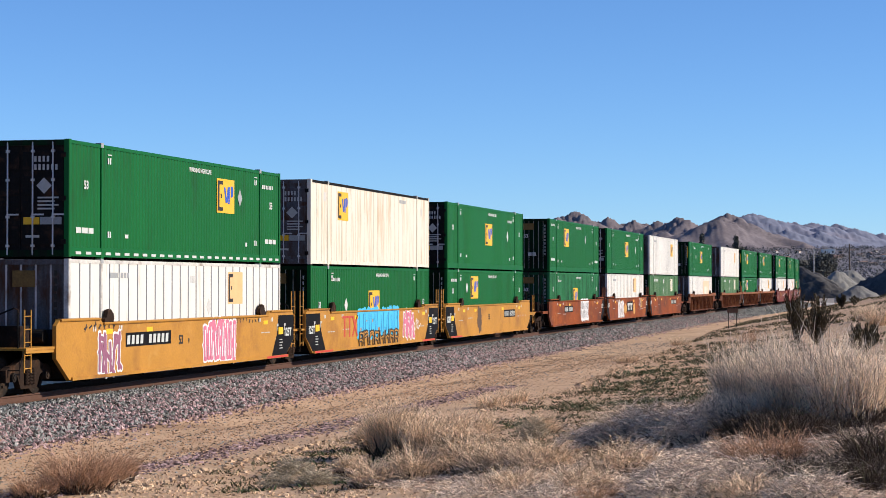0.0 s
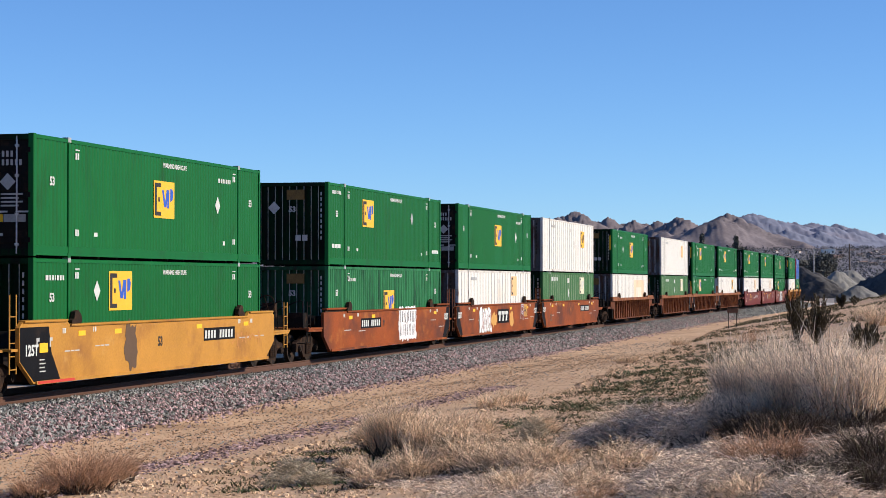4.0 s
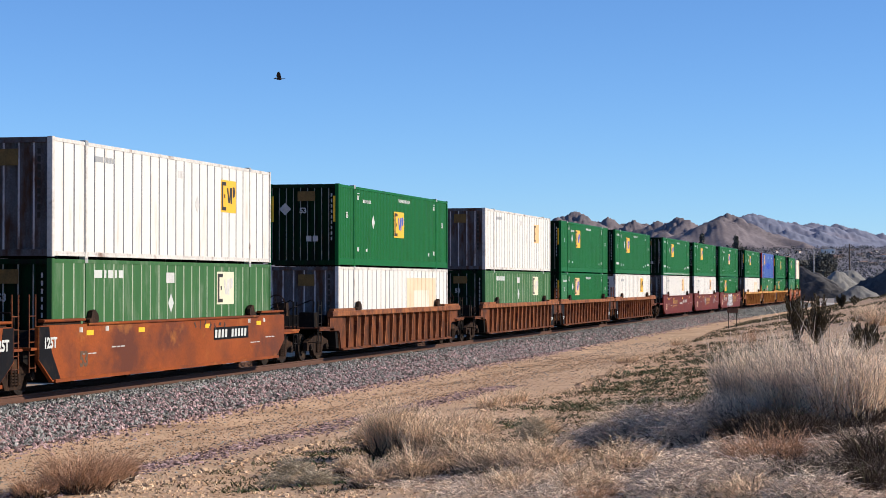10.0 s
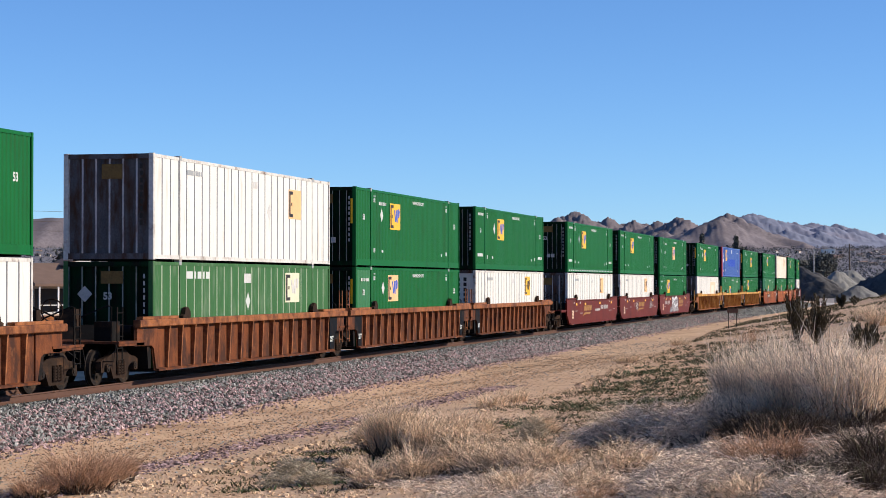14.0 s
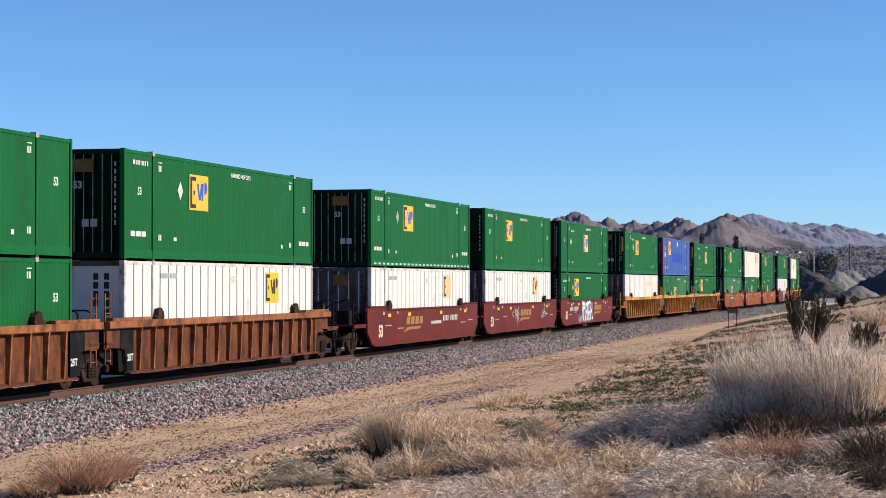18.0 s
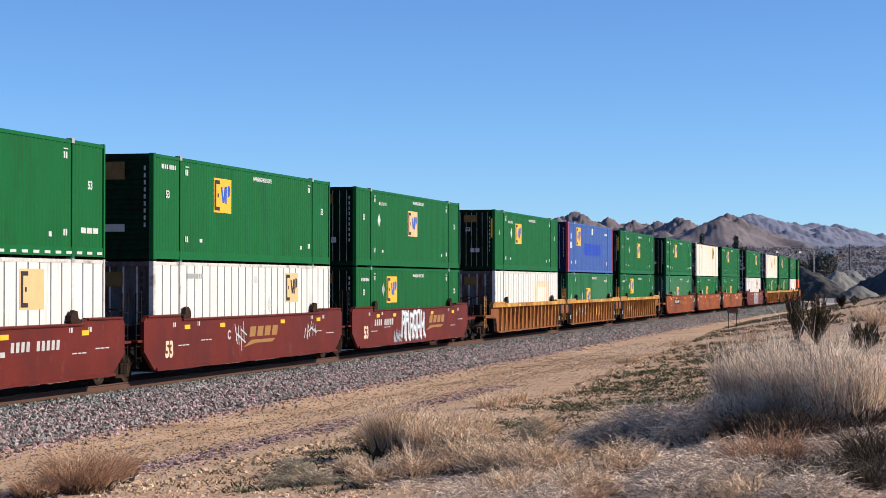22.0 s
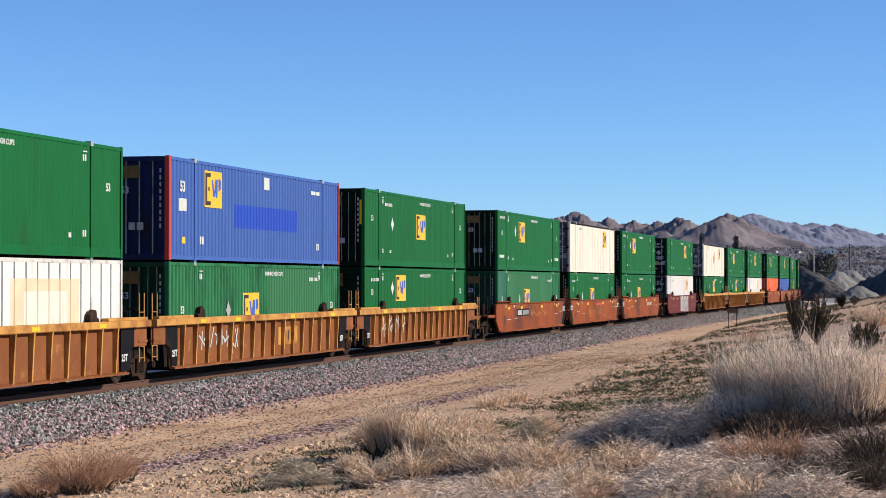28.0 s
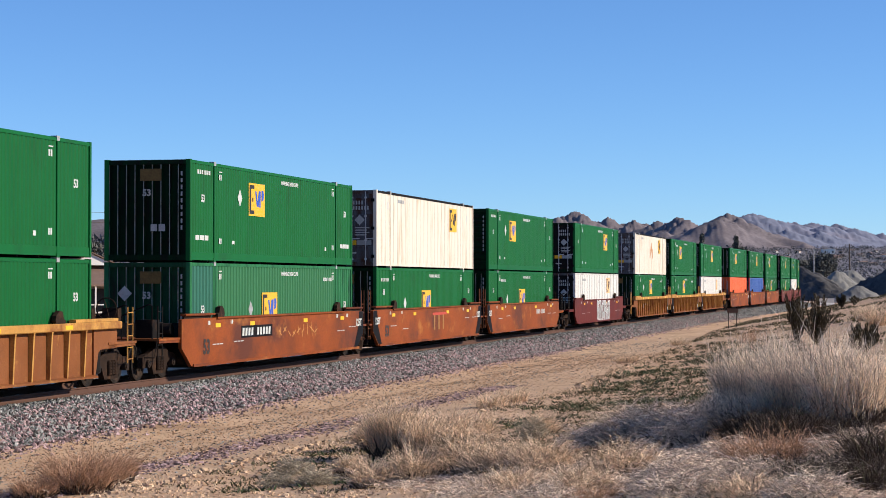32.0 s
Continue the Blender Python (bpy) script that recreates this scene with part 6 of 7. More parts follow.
def bank(rng, n):
    y = 20 + 70 * rng.random(n) ** 1.6
    x = road_edge(y) + np.abs(rng.normal(0, 3.2, n)) - 0.1
    return x, y, ground_z(x, y)


tagged(new("clods", scatter_stones("clods", 24000, bank, (0.007, 0.034), clod_mat, 77, True)), "tan clods and pebbles on the sandy bank", "stones", kind="stuff")


def lip_stones(rng, n):
    x, y = lip(rng, n)
    x = x + 0.04 + 0.35 * rng.random(n) ** 2
    return x, y, ground_z(x, y) + 0.01


tagged(new("edge_stones", scatter_stones("edge_stones", 1500, lip_stones, (0.02, 0.06), clod_mat, 81, True)), "pale stones along the broken edge of the bank", "stones", kind="stuff")

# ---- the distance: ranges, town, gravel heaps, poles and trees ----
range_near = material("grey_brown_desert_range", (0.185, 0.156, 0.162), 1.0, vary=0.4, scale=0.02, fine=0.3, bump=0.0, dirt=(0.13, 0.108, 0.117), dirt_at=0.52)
# violet base colour carries the haze over the far range
range_far = material("hazed_far_range", (0.185, 0.198, 0.265), 1.0, vary=0.2, scale=0.006, fine=0.04, bump=0.0, dirt=(0.205, 0.185, 0.225), dirt_at=0.55)
gravel_mat = material("grey_gravel_heap", (0.2, 0.19, 0.175), 0.95, vary=0.25, scale=0.5, fine=4, bump=0.5)
# gravel colour darkened for heaps whose visible flank lies in shade
gravel_shaded = material("shade_darkened_gravel", (0.07, 0.066, 0.066), 0.95, vary=0.35, scale=0.5, fine=4, bump=0.5, dirt=(0.14, 0.13, 0.125), dirt_at=0.62)
house_wall = material("stucco_house_wall", (0.5, 0.42, 0.34), 0.9, vary=0.15, scale=0.4, per_object=0.5, bump=0.0)
house_white = material("white_house_wall", (0.75, 0.72, 0.68), 0.8, vary=0.1, scale=0.4, per_object=0.15, bump=0.0)
roof_mat = material("brown_shingle_roof", (0.2, 0.13, 0.10), 0.9, vary=0.2, scale=1.0, per_object=0.4, bump=0.2)
dark_gap = material("dark_opening_and_porch_shade", (0.02, 0.018, 0.018), 0.6, vary=0.2, scale=1.0, bump=0.0)
pole_wood = material("weathered_pole_wood", (0.12, 0.09, 0.07), 0.9, vary=0.25, scale=2, bump=0.2)
concrete = material("pale_concrete", (0.6, 0.58, 0.55), 0.9, vary=0.15, scale=1.5, bump=0.2)
far_leaf = material("dark_far_foliage", (0.1, 0.1, 0.09), 0.9, vary=0.2, scale=0.5, island=0.5, bump=0.0)
# foliage paled and greyed to put distance haze into its colour
town_leaf = material("hazed_town_foliage", (0.13, 0.125, 0.13), 0.9, vary=0.2, scale=0.5, island=0.3, bump=0.0)
bark = material("brown_bark", (0.1, 0.075, 0.055), 0.9, vary=0.3, scale=3, bump=0.3)
TURN = Matrix.Rotation(radians(YAW), 4, "Z")


def from_eye(across, ahead):
    """Place on the plan from metres to the right and ahead of the eye's line."""
    p = TURN @ Vector((across, ahead, 0))
    return EYE[0] + p.x, EYE[1] + p.y


def mountain_range(name, label, mat, ahead, ridge_line, depth, rough, step=7.0):
    """A worn desert range: a crest through (across, height) turning points, with gullied spurs on its flanks."""
    rows, soft = 44, 0.0035 * ahead
    a0, a1 = ridge_line[0][0], ridge_line[-1][0]
    cols = int((a1 - a0) / step)
    pa, ph = [p[0] for p in ridge_line], [p[1] for p in ridge_line]
    verts = []
    for i in range(cols + 1):
        a = a0 + (a1 - a0) * i / cols
        for j in range(rows + 1):
            s = j / rows * 2 - 1
            bend = a + 0.22 * depth * noise.noise(Vector((a / depth * 1.4, s * 1.3, 4.2))) * abs(s) * 2.0
            crest = float(np.mean(np.interp([bend - soft, bend - 0.5 * soft, bend, bend + 0.5 * soft, bend + soft], pa, ph)))
            crest += 0.05 * crest * noise.fractal(Vector((a / (0.2 * depth), 0.3, 7.7)), 0.6, 2.0, 6)
            fall = max(0.0, 1 - abs(s)) ** 1.35
            gully = abs(noise.fractal(Vector((a / (0.45 * depth), s * 1.6, 1.5)), 0.55, 2.1, 8))
            z = crest * fall * (1 - rough * gully * min(1.0, 0.12 + abs(s) * 3.5))
            x, y = from_eye(a, ahead + s * depth)
            verts.append((x, y, z))
    n = rows + 1
    faces = [(i * n + j, (i + 1) * n + j, (i + 1) * n + j + 1, i * n + j + 1) for i in range(cols) for j in range(rows)]
    return tagged(new(name, raw_mesh(name, verts, faces, mat)), label, "mountains", kind="structure")


def peaks(name, label, mat, tops, grade, across, ahead, step, seed, spurs, pits):
    """Worn desert hills: cones with spurs and gullies, run into one another; tops are (bearing, rise, distance) of each summit."""
    cones = []
    for bearing, rise, d in tops:
        x, y = bearing * d, d
        ex, ey = from_eye(x, y)
        base = float(ground_z(ex, ey))
        cones.append((x, y, EYE[2] + rise * d - base))
    va = np.arange(across[0], across[1], step[0])
    vd = np.arange(ahead[0], ahead[1], step[1])
    verts = []
    for a in va:
        for d in vd:
            z = 0.0
            for k, (x, y, h) in enumerate(cones):
                dx, dy = a - x, d - y
                r = math.hypot(dx, dy)
                if r > 1.7 * h / grade:
                    continue
                spur = noise.fractal(Vector((dx / (r + 9.0) * 1.9 + 7 * k, dy / (r + 9.0) * 1.9, 0.012 * r + seed)), 0.8, 2.0, 3)
                q = max(0.0, 1 - max(0.0, r - 2.0) * (1 + spurs * spur) * grade / h)
                z = max(z, h * (0.75 * q + 0.25 * q * q))
            wear = noise.fractal(Vector((a / 17.0, d / 24.0, seed)), 0.45, 2.1, 8)
            z += wear * min(3.4, pits * z)
            ex, ey = from_eye(a, d)
            verts.append((ex, ey, z))
    gx = np.array(verts)
    gx[:, 2] += ground_z(gx[:, 0], gx[:, 1]) - 0.3
    n = len(vd)
    i = np.arange(len(va) * n).reshape(len(va), n)
    quads = np.stack([i[:-1, :-1], i[1:, :-1], i[1:, 1:], i[:-1, 1:]], -1).reshape(-1, 4)
    return tagged(new(name, raw_mesh(name, gx, quads, mat)), label, "mountains", kind="structure")


peaks("backdrop_range_near", "grey-brown rocky desert hills beyond the valley", range_near, (
    (0.0650, 0.0360, 3250), (0.0560, 0.0325, 3200), (0.0690, 0.0335, 2900), (0.0810, 0.0321, 3050), (0.0887, 0.0296, 3100), (0.0940, 0.0308, 3000), (0.0990, 0.0298, 3050),
    (0.1060, 0.0307, 2600), (0.1100, 0.0295, 2560), (0.1128, 0.0312, 2700), (0.1165, 0.0327, 2550), (0.1205, 0.0310, 2500), (0.1310, 0.0280, 2450),
    (0.1404, 0.0346, 2250), (0.1372, 0.0333, 2230), (0.1450, 0.0318, 2230), (0.1350, 0.0318, 2200), (0.1500, 0.0285, 2240), (0.1640, 0.0222, 2300), (0.1780, 0.0196, 2150), (0.1230, 0.0250, 2250), (0.1090, 0.0255, 2350)),
      0.47, (90, 480), (2000, 3500), (1.6, 6.5), 3.3, 0.3, 0.085)
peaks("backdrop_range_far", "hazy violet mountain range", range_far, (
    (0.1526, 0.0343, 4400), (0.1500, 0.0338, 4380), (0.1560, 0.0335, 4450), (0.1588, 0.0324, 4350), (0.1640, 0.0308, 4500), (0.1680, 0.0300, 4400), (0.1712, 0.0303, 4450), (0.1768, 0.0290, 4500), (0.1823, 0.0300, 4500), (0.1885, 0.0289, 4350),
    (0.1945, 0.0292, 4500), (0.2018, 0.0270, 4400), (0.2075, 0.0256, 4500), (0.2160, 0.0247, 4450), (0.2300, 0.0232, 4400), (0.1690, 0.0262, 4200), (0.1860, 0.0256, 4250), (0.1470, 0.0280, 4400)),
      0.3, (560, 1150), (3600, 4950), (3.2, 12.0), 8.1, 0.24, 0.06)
mountain_range("backdrop_range_left", "bare grey desert hills beyond the town", range_near, 2700,
               [(-1000, 60), (-760, 84), (-600, 90), (-520, 92), (-440, 90), (-330, 82), (-200, 74), (-60, 64), (130, 50)], 500, 0.5, 8.0)


def heap(label, mat, across, ahead, height, radius, seed, long=1.0, turn=0.0):
    """A dumped gravel heap with straight flanks and slumped skirts."""
    rng = random.Random(seed)
    x0, y0 = from_eye(across, ahead)
    z0 = float(ground_z(x0, y0)) - 0.4
    verts, faces = [], []
    n, m = 84, 28
    for i in range(n):
        a = 2 * math.pi * i / n
        for j in range(m + 1):
            s = j / m
            r = radius * s * (1 + 0.10 * math.sin(3 * a + seed))
            px, py = r * math.cos(a) * long, r * math.sin(a)
            z = height * (1 - s) ** 1.06 + 0.085 * height * noise.fractal(Vector((px * 0.5, py * 0.5, seed)), 0.5, 2.1, 5) * (0.25 + s)
            z -= 0.12 * height * max(0, 0.12 - s) / 0.12
            verts.append((px, py, z))
    for i in range(n):
        for j in range(m):
            k = (i + 1) % n
            faces.append((i * (m + 1) + j, i * (m + 1) + j + 1, k * (m + 1) + j + 1, k * (m + 1) + j))
    ob = new("gravel_mound", raw_mesh("gravel_mound", verts, faces, mat))
    ob.location = (x0, y0, z0)
    ob.rotation_euler.z = radians(YAW + turn)
    return tagged(ob, label, "gravel heap", "heaps of the gravel yard")


heap("tall gravel ridge beside the bend, coloured dark as its shade", gravel_shaded, 66.5, 385, 7.8, 7.6, 1, 2.6, -68)
heap("gravel heap beside the bend, coloured dark as its shade", gravel_shaded, 73.0, 400, 6.6, 7.4, 8, 1.6, -62)
heap("grey gravel heap in the yard", gravel_mat, 83.5, 430, 7.0, 8.0, 2)
heap("pale grey gravel heap in the yard", gravel_mat, 91.0, 455, 7.4, 9.0, 3)
heap("low pale gravel heap in the yard", gravel_mat, 70.5, 345, 3.7, 6.0, 4)
heap("grey gravel heap in the yard", gravel_mat, 79.0, 520, 7.5, 9.0, 6)
heap("long tall gravel ridge in the yard, coloured dark as its shade", gravel_shaded, 90.5, 368, 11.4, 11.5, 5, 2.8, -66)

for i in range(2):
    bx, by = from_eye(55.9 + i * 1.22, 300)
    bm = bmesh.new()
    slab(bm, [(-0.35, 0), (0.35, 0), (0.3, 0.25), (0.14, 0.45), (0.11, 1.1), (-0.11, 1.1), (-0.14, 0.45), (-0.3, 0.25)], "x", -0.6, 0.6)
    ob = new("concrete_barrier", mesh_of("concrete_barrier", bm, concrete, 0.02))
    ob.matrix_basis = pose(bx, by, float(ground_z(bx, by)) - 0.02, 0, 0, YAW)
    tagged(ob, "pale concrete barrier block on dirt", "barrier", "barrier blocks at the yard")
bx, by = from_eye(54.3, 296)
bm = bmesh.new()
tube(bm, (0, 0, 0), (0, 0, 1.7), 0.07, 8)
ob = new("marker_post", mesh_of("marker_post", bm, house_white))
ob.location = (bx, by, float(ground_z(bx, by)))
tagged(ob, "white painted marker post beside the track", "post")


def track_sign(across, ahead):
    """A small weathered board on two thin posts."""
    x, y = from_eye(across, ahead)
    ob = thing("trackside_sign", "small weathered brown board on two thin posts", "sign")
    ob.matrix_basis = pose(x, y, float(ground_z(x, y)), 0, 0, YAW)
    for s in (-0.24, 0.24):
        bm = bmesh.new()
        tube(bm, (s, 0, -0.05), (s, 0, 1.25), 0.022, 8)
        part("post", bm, M["dark_frame"], ob)
    bm = bmesh.new()
    box(bm, -0.32, 0.32, -0.04, -0.023, 0.9, 1.16)
    part("board", bm, M["rail"], ob, "weathered brown board", bevel=0.004)


track_sign(17.15, 120.5)


def pole(x, y, height, arms, m, label, r=0.16):
    ob = thing("utility_pole", label, "utility pole", "poles")
    z = float(ground_z(x, y))
    ob.matrix_basis = pose(x, y, z, 0, 0, YAW)
    bm = bmesh.new()
    tube(bm, (0, 0, -0.2), (0, 0, height), r, 10, r * 0.65)
    part("shaft", bm, m, ob)
    for k in range(arms):
        zz = height - 0.4 - 1.3 * k
        bm = bmesh.new()
        box(bm, -1.3, 1.3, -0.28, -0.14, zz - 0.08, zz + 0.08)
        arm = part("crossarm", bm, m, ob)
        for ix in (-1.15, -0.5, 0.5, 1.15):
            bm = bmesh.new()
            tube(bm, (ix, -0.2, zz + 0.08), (ix, -0.2, zz + 0.3), 0.06, 6)
            part("insulator", bm, M["mark_grey"], arm)
    return ob


def pole_at(across, ahead, top_z, arms, m, label, r):
    x, y = from_eye(across, ahead)
    return pole(x, y, top_z - float(ground_z(x, y)), arms, m, label, r)


pole_at(112.0, 560, 13.5, 1, pole_wood, "dark wooden utility pole beyond the gravel yard", 0.28)
pole_at(87.6, 480, 10.6, 0, house_white, "pale metal light pole beside the yard", 0.13)
pole_at(-46.6, 260, 13.4, 2, pole_wood, "wooden utility pole with two crossarms", 0.17)
pole_at(-47.8, 268, 11.8, 1, pole_wood, "wooden utility pole with one crossarm", 0.15)
cable = []
for k, dz in ((0, 12.9), (1, 11.6), (2, 10.4)):
    cu = bpy.data.curves.new("overhead_cable", "CURVE")
    cu.dimensions, cu.bevel_depth, cu.bevel_resolution = "3D", 0.02, 1
    sp = cu.splines.new("POLY")
    sp.points.add(24)
    for i in range(25):
        s = i / 24
        px, py = from_eye(-90 + 90 * s, 250 + 20 * s)
        sp.points[i].co = (px, py, dz - 2.2 * (1 - (2 * s - 1) ** 2) * 0.6 + (0.6 - s) * 1.0, 1)
    cu.materials.append(pole_wood)
    cable.append(tagged(new("overhead_cable", cu), "thin dark overhead cable strung between poles", "cable", "overhead cables"))


def tree(x, y, height, radius, seed, label, slim=False, clumps=260):
    """Tapered trunk, limbs, and a crown of many small leaf clumps with gaps."""
    rng = np.random.default_rng(seed)
    ob = thing("tree", label, "tree", "trees of the distance")
    ob.location = (x, y, float(ground_z(x, y)) - 0.1)
    bm = bmesh.new()
    tube(bm, (0, 0, 0), (0, 0, height * 0.55), 0.045 * height, 8, 0.02 * height)
    ends = []
    for i in range(9):
        a, z = rng.random() * 6.283, height * (0.25 + 0.5 * rng.random())
        e = Vector((radius * 0.6 * math.cos(a), radius * 0.6 * math.sin(a), z + height * 0.2))
        tube(bm, (0, 0, z * 0.8), e, 0.016 * height, 6, 0.006 * height)
        ends.append(e)
    part("trunk", bm, bark, ob)
    n = clumps
    if slim:
        z = height * (0.08 + 0.92 * rng.random(n))
        r = radius * (1.02 - z / height) ** 0.7 * np.sqrt(rng.random(n))
        a = rng.random(n) * 6.283
        c = np.stack([r * np.cos(a), r * np.sin(a), z], -1)
    else:
        lobes = np.array([(*(rng.normal(0, 0.45, 2) * radius), height * (0.45 + 0.4 * rng.random())) for _ in range(9)])
        pick = lobes[rng.integers(0, 9, n)]
        c = pick + rng.normal(0, 0.26, (n, 3)) * radius
        c[:, 2] = np.clip(c[:, 2], height * 0.15, height)
    k = 26
    c = np.repeat(c, k, 0) + rng.normal(0, (0.014 if slim else 0.05) * height, (n * k, 3))
    s = (0.012 if slim else 0.022) * height * (0.6 + 0.8 * rng.random(n * k))
    v = c[:, None] + rng.normal(0, 1, (n * k, 3, 3)) * s[:, None, None]
    part("crown", raw_mesh("crown", v.reshape(-1, 3), np.arange(n * k * 3).reshape(-1, 3), far_leaf, smooth=False), None, ob)


for i, (a, d, top, r, slim, lab) in enumerate((
        (79.0, 620, 17.2, 1.0, True, "dark slim cypress above the train"),
        (92.3, 640, 17.3, 0.8, True, "dark slim cypress above the train"),
        (77.4, 640, 11.6, 1.5, False, "dark spreading tree beyond the tracks"),
        (93.5, 640, 14.6, 3.0, False, "dark spreading tree beyond the tracks"),
        (96.5, 650, 13.2, 2.4, False, "dark spreading tree beyond the tracks"),
        (97.0, 520, 10.2, 3.2, False, "dark dense tree behind the gravel heaps"),
        (92.0, 530, 9.0, 2.4, False, "dark dense tree behind the gravel heaps"),
        (104.0, 700, 12.5, 3.6, False, "dark spreading tree near the town"),
        (-45.5, 262, 8.6, 2.2, False, "dusty green tree beside a house"),
        (-49.0, 268, 7.4, 2.4, False, "dusty green tree beside a house"))):
    tx, ty = from_eye(a, d)
    tree(tx, ty, top - float(ground_z(tx, ty)), r, 300 + i, lab, slim)


def house(x, y, turn, w, d, h, roof_h, wall_m, label, porch=False, roof_m=None):
    """A gabled house: walls, roof, door and windows."""
    ob = thing("house", label, "house", "houses of the town")
    ob.matrix_basis = pose(x, y, float(ground_z(x, y)) - 0.15, 0, 0, turn)
    bm = bmesh.new()
    slab(bm, [(-w / 2, 0), (w / 2, 0), (w / 2, h), (0, h + roof_h), (-w / 2, h)], "y", -d / 2, d / 2)
    part("wall", bm, wall_m, ob)
    bm = bmesh.new()
    for s in (-1, 1):
        slab(bm, [(0, h + roof_h + 0.02), (s * (w / 2 + 0.5), h - roof_h / w - 0.02), (s * (w / 2 + 0.5), h - roof_h / w + 0.16), (0, h + roof_h + 0.2)], "y", -d / 2 - 0.5, d / 2 + 0.5)
    part("roof", bm, roof_m or roof_mat, ob)
    for fx in (-0.3, 0.3):
        bm = bmesh.new()
        box(bm, fx * w - 0.6, fx * w + 0.6, -d / 2 - 0.05, -d / 2 + 0.05, h * 0.35, h * 0.75)
        part("window", bm, dark_gap, ob)
    bm = bmesh.new()
    box(bm, -0.5, 0.5, -d / 2 - 0.05, -d / 2 + 0.05, 0.1, 2.1)
    part("door", bm, dark_gap, ob)
    if porch:
        bm = bmesh.new()
        slab(bm, [(-d / 2 - 3.2, h * 0.72), (-d / 2 - 3.2, h * 0.72 + 0.9), (-d / 2, h * 0.98), (-d / 2, h * 0.72)], "x", -w / 2 - 1, w / 2 + 1)
        part("porch_roof", bm, roof_m or roof_mat, ob, "broad brown porch roof")
        for i in range(7):
            px = -w / 2 - 0.8 + i * (w + 1.6) / 6
            bm = bmesh.new()
            box(bm, px - 0.09, px + 0.09, -d / 2 - 3.1, -d / 2 - 2.92, 0, h * 0.73)
            part("porch_post", bm, house_white, ob)
        # near-black sheet over the wall paints the shade under the porch
        bm = bmesh.new()
        box(bm, -w / 2, w / 2, -d / 2 - 0.12, -d / 2 - 0.04, 0.4, h * 0.7)
        part("porch_front", bm, dark_gap, ob, "dark sheet put in for the shade of the porch")
    return ob


def porch_house(across, ahead):
    """A low house side on: brown roof slope, a white gable on the ridge, a deep shaded porch."""
    x, y = from_eye(across, ahead)
    ob = thing("house", "house with a white gable, brown roof and shaded porch", "house", "houses of the town")
    ob.matrix_basis = pose(x, y, float(ground_z(x, y)) - 0.1, 0, 0, YAW + 30)
    bm = bmesh.new()
    box(bm, -7.5, 7.5, -1.0, 7.0, 0, 3.3)
    part("wall", bm, house_wall, ob)
    bm = bmesh.new()
    slab(bm, [(-4.2, 3.3), (3.0, 5.7), (9.0, 3.4), (9.0, 3.6), (3.0, 6.0), (-4.2, 3.6)], "x", -8.4, 8.4)
    part("roof", bm, roof_mat, ob)
    bm = bmesh.new()
    slab(bm, [(-3.0, 5.75), (3.0, 5.75), (0.0, 7.1)], "y", 0.4, 6.0)
    part("gable", bm, house_white, ob, "white boarded gable")
    bm = bmesh.new()
    for sx in (-1, 1):
        slab(bm, [(0.0, 7.15), (sx * 3.4, 5.65), (sx * 3.4, 5.8), (0.0, 7.3)], "y", 0.1, 6.2)
    part("gable_roof", bm, roof_mat, ob)
    # dark sheet puts the depth of porch shade into colour
    bm = bmesh.new()
    box(bm, -7.4, 7.4, -1.1, -1.02, 0.3, 3.0)
    part("porch_front", bm, dark_gap, ob, "dark sheet put in for the shade of the porch")
    bm = bmesh.new()
    box(bm, -8.0, 8.0, -4.2, -1.0, 0.0, 0.35)
    part("porch_floor", bm, concrete, ob)
    for i in range(8):
        px = -7.8 + i * 15.6 / 7
        bm = bmesh.new()
        box(bm, px - 0.08, px + 0.08, -4.05, -3.9, 0.3, 3.4)
        part("porch_post", bm, house_white, ob)
    for i in range(7):
        px = -7.8 + i * 15.6 / 7
        bm = bmesh.new()
        box(bm, px + 0.1, px + 2.1, -4.02, -3.95, 1.1, 1.2)
        part("porch_rail", bm, house_white, ob)


porch_house(-41.0, 238)
hx, hy = from_eye(-56.0, 262)
house(hx, hy, YAW + 90, 8.0, 9.0, 3.4, 1.6, house_wall, "low house with a brown shingle roof", True)
hx, hy = from_eye(-64.0, 250)
house(hx, hy, YAW + 90, 8.0, 9.0, 3.2, 1.5, house_wall, "low stucco house with a shingle roof")
rng = random.Random(11)
for i in range(56):
    d = 1450 + 480 * rng.random()
    lo, hi = ((1320 - 784) / 3597, (1580 - 784) / 3597) if i < 46 else ((60 - 784) / 3597, (300 - 784) / 3597)
    a = d * (lo + (hi - lo) * rng.random())
    hx, hy = from_eye(a, d)
    house(hx, hy, YAW + rng.choice((0, 90, 20, -30)), 3.2 + 2 * rng.random(), 3.5 + 2 * rng.random(), 1.5 + 0.4 * rng.random(), 0.6, house_white if rng.random() < 0.15 else house_wall, "small far house on the valley slope")
hx, hy = from_eye(341, 1800)
house(hx, hy, YAW, 11, 10, 5.0, 0.5, house_white, "pale flat-roofed hall in the town", roof_m=house_white)

# a dark crow-like bird that crosses the sky
feather = material("black_feather", (0.02, 0.02, 0.022), 0.6, vary=0.2, scale=8, bump=0.1)
bird = thing("bird", "dark bird flying with beating wings", "bird")
bm = bmesh.new()
bmesh.ops.create_uvsphere(bm, u_segments=14, v_segments=8, radius=1.0, matrix=Matrix.Diagonal((0.21, 0.075, 0.075, 1)))
part("body", bm, feather, bird)
bm = bmesh.new()
bmesh.ops.create_uvsphere(bm, u_segments=10, v_segments=7, radius=1.0, matrix=Matrix.Translation((-0.24, 0, 0.03)) @ Matrix.Diagonal((0.065, 0.05, 0.05, 1)))
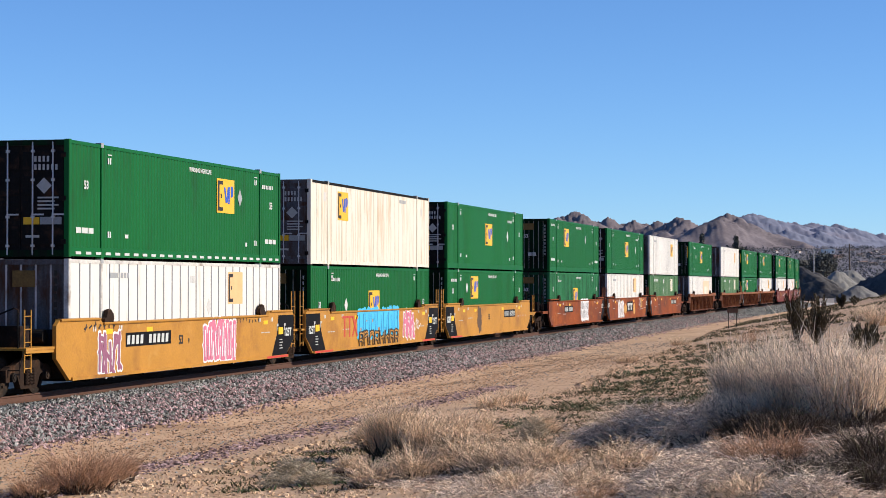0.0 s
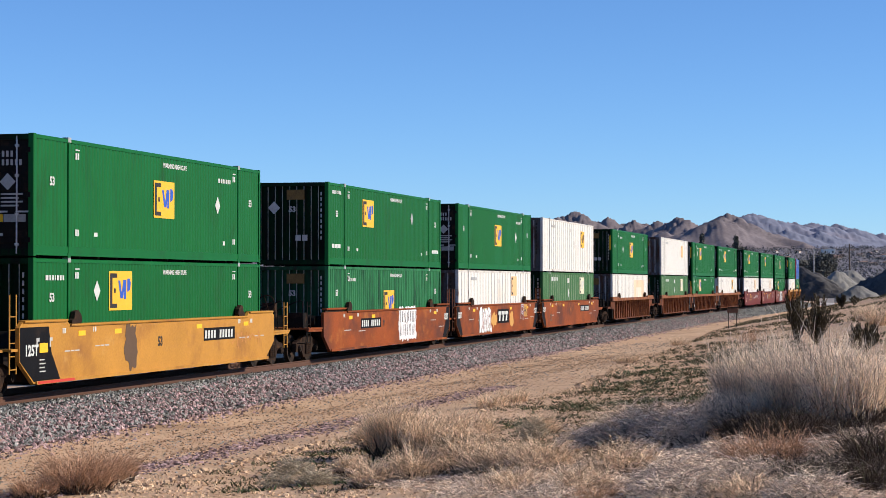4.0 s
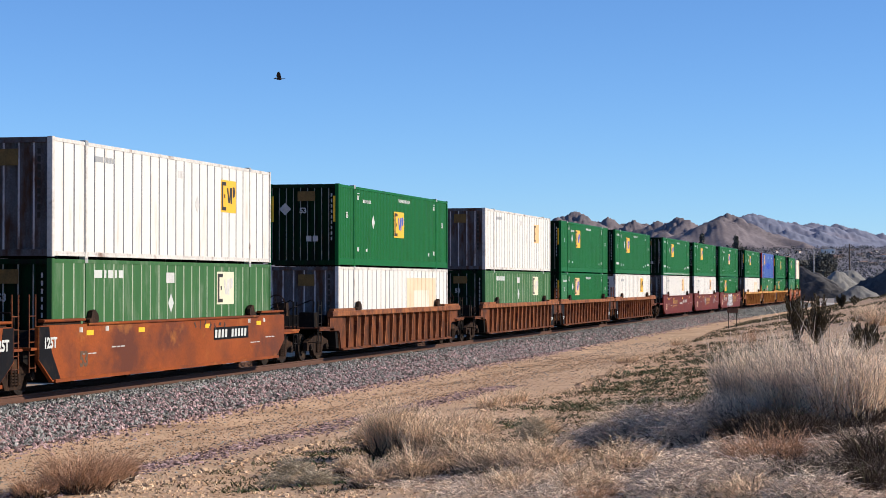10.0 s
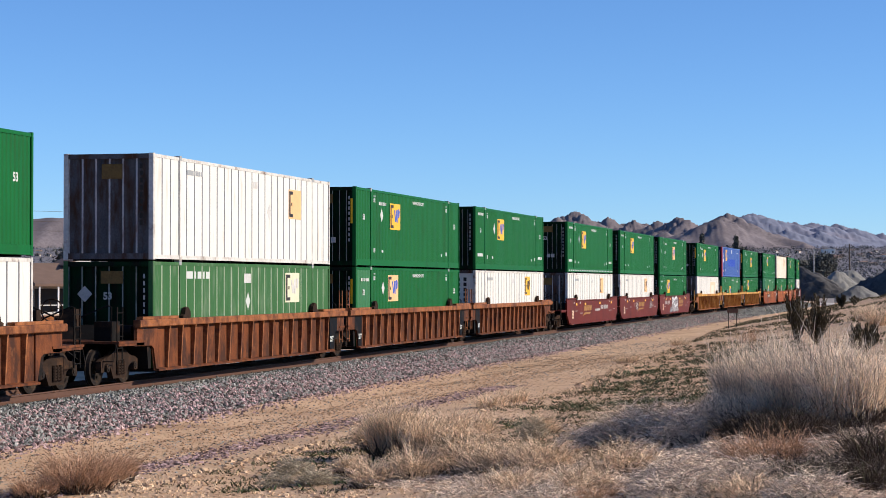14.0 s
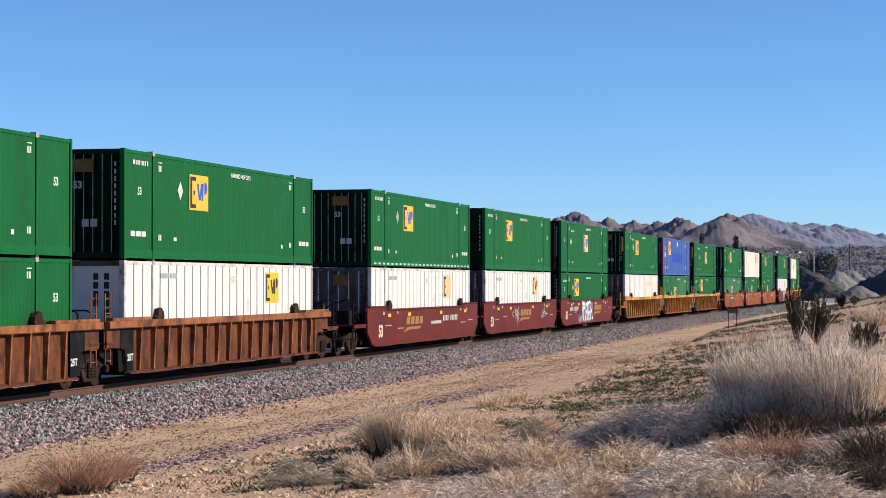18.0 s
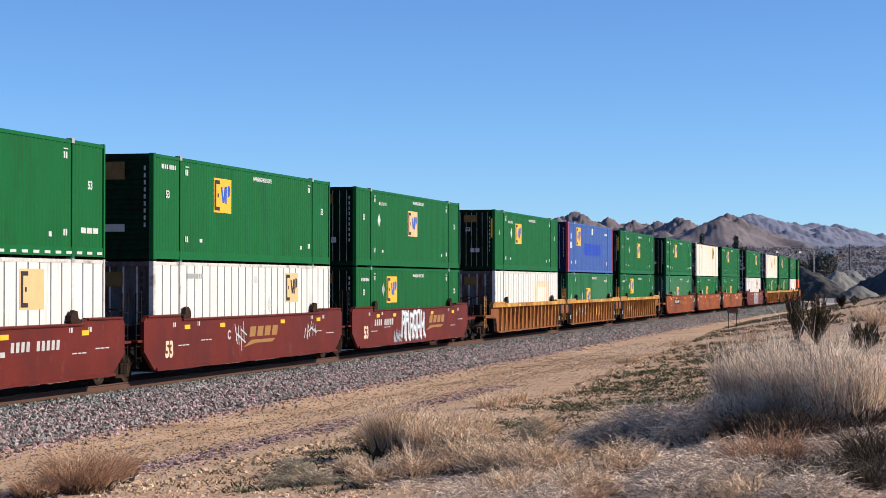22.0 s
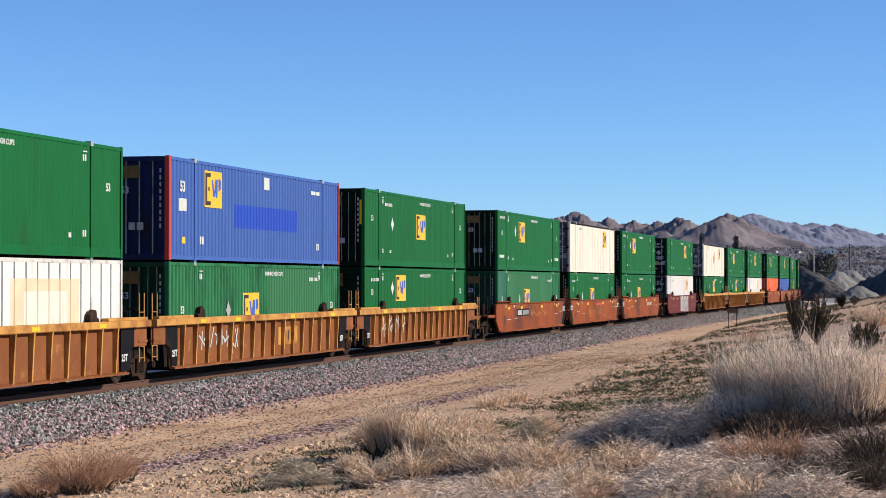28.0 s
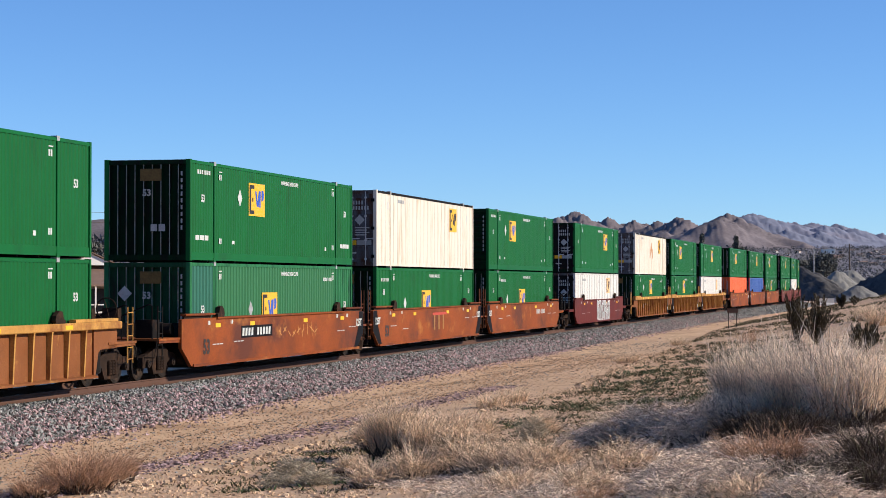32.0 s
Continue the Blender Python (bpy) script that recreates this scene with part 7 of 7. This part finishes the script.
tube(bm, (-0.28, 0, 0.025), (-0.36, 0, 0.01), 0.018, 6, 0.002)
part("head", bm, feather, bird)
bm = bmesh.new()
slab(bm, [(0.16, -0.03), (0.38, -0.08), (0.40, 0.0), (0.38, 0.08), (0.16, 0.03)], "z", 0.0, 0.02)
part("tail", bm, feather, bird)
wings = []
for s in (-1, 1):
    bm = bmesh.new()
    slab(bm, [(-0.12, 0.0), (-0.16, s * 0.2), (-0.08, s * 0.46), (0.04, s * 0.52), (0.08, s * 0.3), (0.13, s * 0.12), (0.12, 0.0)], "z", -0.008, 0.008)
    w = part("wing", bm, feather, bird)
    w.location = (0, s * 0.05, 0.03)
    wings.append((s, w))

rng2 = np.random.default_rng(19)
n = 4200
d = 620 + 1600 * rng2.random(n)
side = rng2.random(n) < 0.65
a = d * np.where(side, (1300 - 784) / 3597 + rng2.random(n) * 290 / 3597, (40 - 784) / 3597 + rng2.random(n) * 280 / 3597)
cx = EYE[0] + a * math.cos(radians(YAW)) - d * math.sin(radians(YAW))
cy = EYE[1] + a * math.sin(radians(YAW)) + d * math.cos(radians(YAW))
hh = 1.3 + 2.8 * rng2.random(n) ** 2
k = 12
c = np.repeat(np.stack([cx, cy, ground_z(cx, cy) + hh * 0.45], -1), k, 0)
hk = np.repeat(hh, k)
c += rng2.normal(0, 1, (n * k, 3)) * np.stack([hk * 0.4, hk * 0.4, hk * 0.22], -1)
v = c[:, None] + rng2.normal(0, 1, (n * k, 3, 3)) * (hk * 0.16)[:, None, None]
tagged(new("far_trees", raw_mesh("far_trees", v.reshape(-1, 3), np.arange(n * k * 3).reshape(-1, 3), town_leaf, smooth=False)), "scattered dark trees of the valley town", "trees", kind="stuff")



# ---- motion ----
def motions():
    for arrival, well, upper, lower in units:
        for ob, z in ((well, 0.0), (upper, MID), (lower, BASE)):
            rows = []
            for i in range(17):
                t = i * 2.0
                x, y, a = on_track(SPEED * (arrival - t) - REACH + HALF)
                rows.append((t, pose(x, y, z, 0, 0, -math.degrees(a))))
            walk(ob, rows)
    # wheels roll without slipping: one turn of keys, shared by every wheelset at that end of a truck
    per = SPEED / FPS / 0.45
    keyed = {}
    for w in wheelsets:
        end = round(w.location.y, 2)
        if end not in keyed:
            spot = w.location.copy()
            walk(w, [(i / FPS, Matrix.Translation(spot) @ Matrix.Rotation(per * i, 4, "X")) for i in range(int(SECONDS * FPS) + 1)])
            keyed[end] = w.animation_data
        else:
            w.rotation_mode = "QUATERNION"
            own = w.animation_data_create()
            own.action = keyed[end].action
            own.action_slot = keyed[end].action_slot
    # the bird crosses from right to left
    flight = []
    for t, a, z in ((0.0, 118.0, 15.8), (4.0, 76.5, 15.6), (6.5, 25.1, 15.2), (7.0, 20.5, 15.5), (7.5, 15.6, 15.5), (8.0, 10.8, 15.5), (8.5, 5.7, 15.5), (9.0, 0.7, 15.4), (9.5, -4.8, 15.5), (10.0, -10.5, 15.7), (10.5, -16.5, 15.6), (11.0, -22.9, 15.3), (11.4, -28.2, 15.2), (14.0, -62.0, 15.4), (32.0, -300.0, 18.0)):
        x, y = from_eye(a, 130)
        flight.append((t, pose(x, y, z, 0, 0, YAW)))
    walk(bird, flight)
    for s, w in wings:
        spot = w.location.copy()
        walk(w, [(i * 0.1, Matrix.Translation(spot) @ Matrix.Rotation(s * radians(12 + 38 * math.sin(i * 1.9)), 4, "X")) for i in range(321)])


motions()
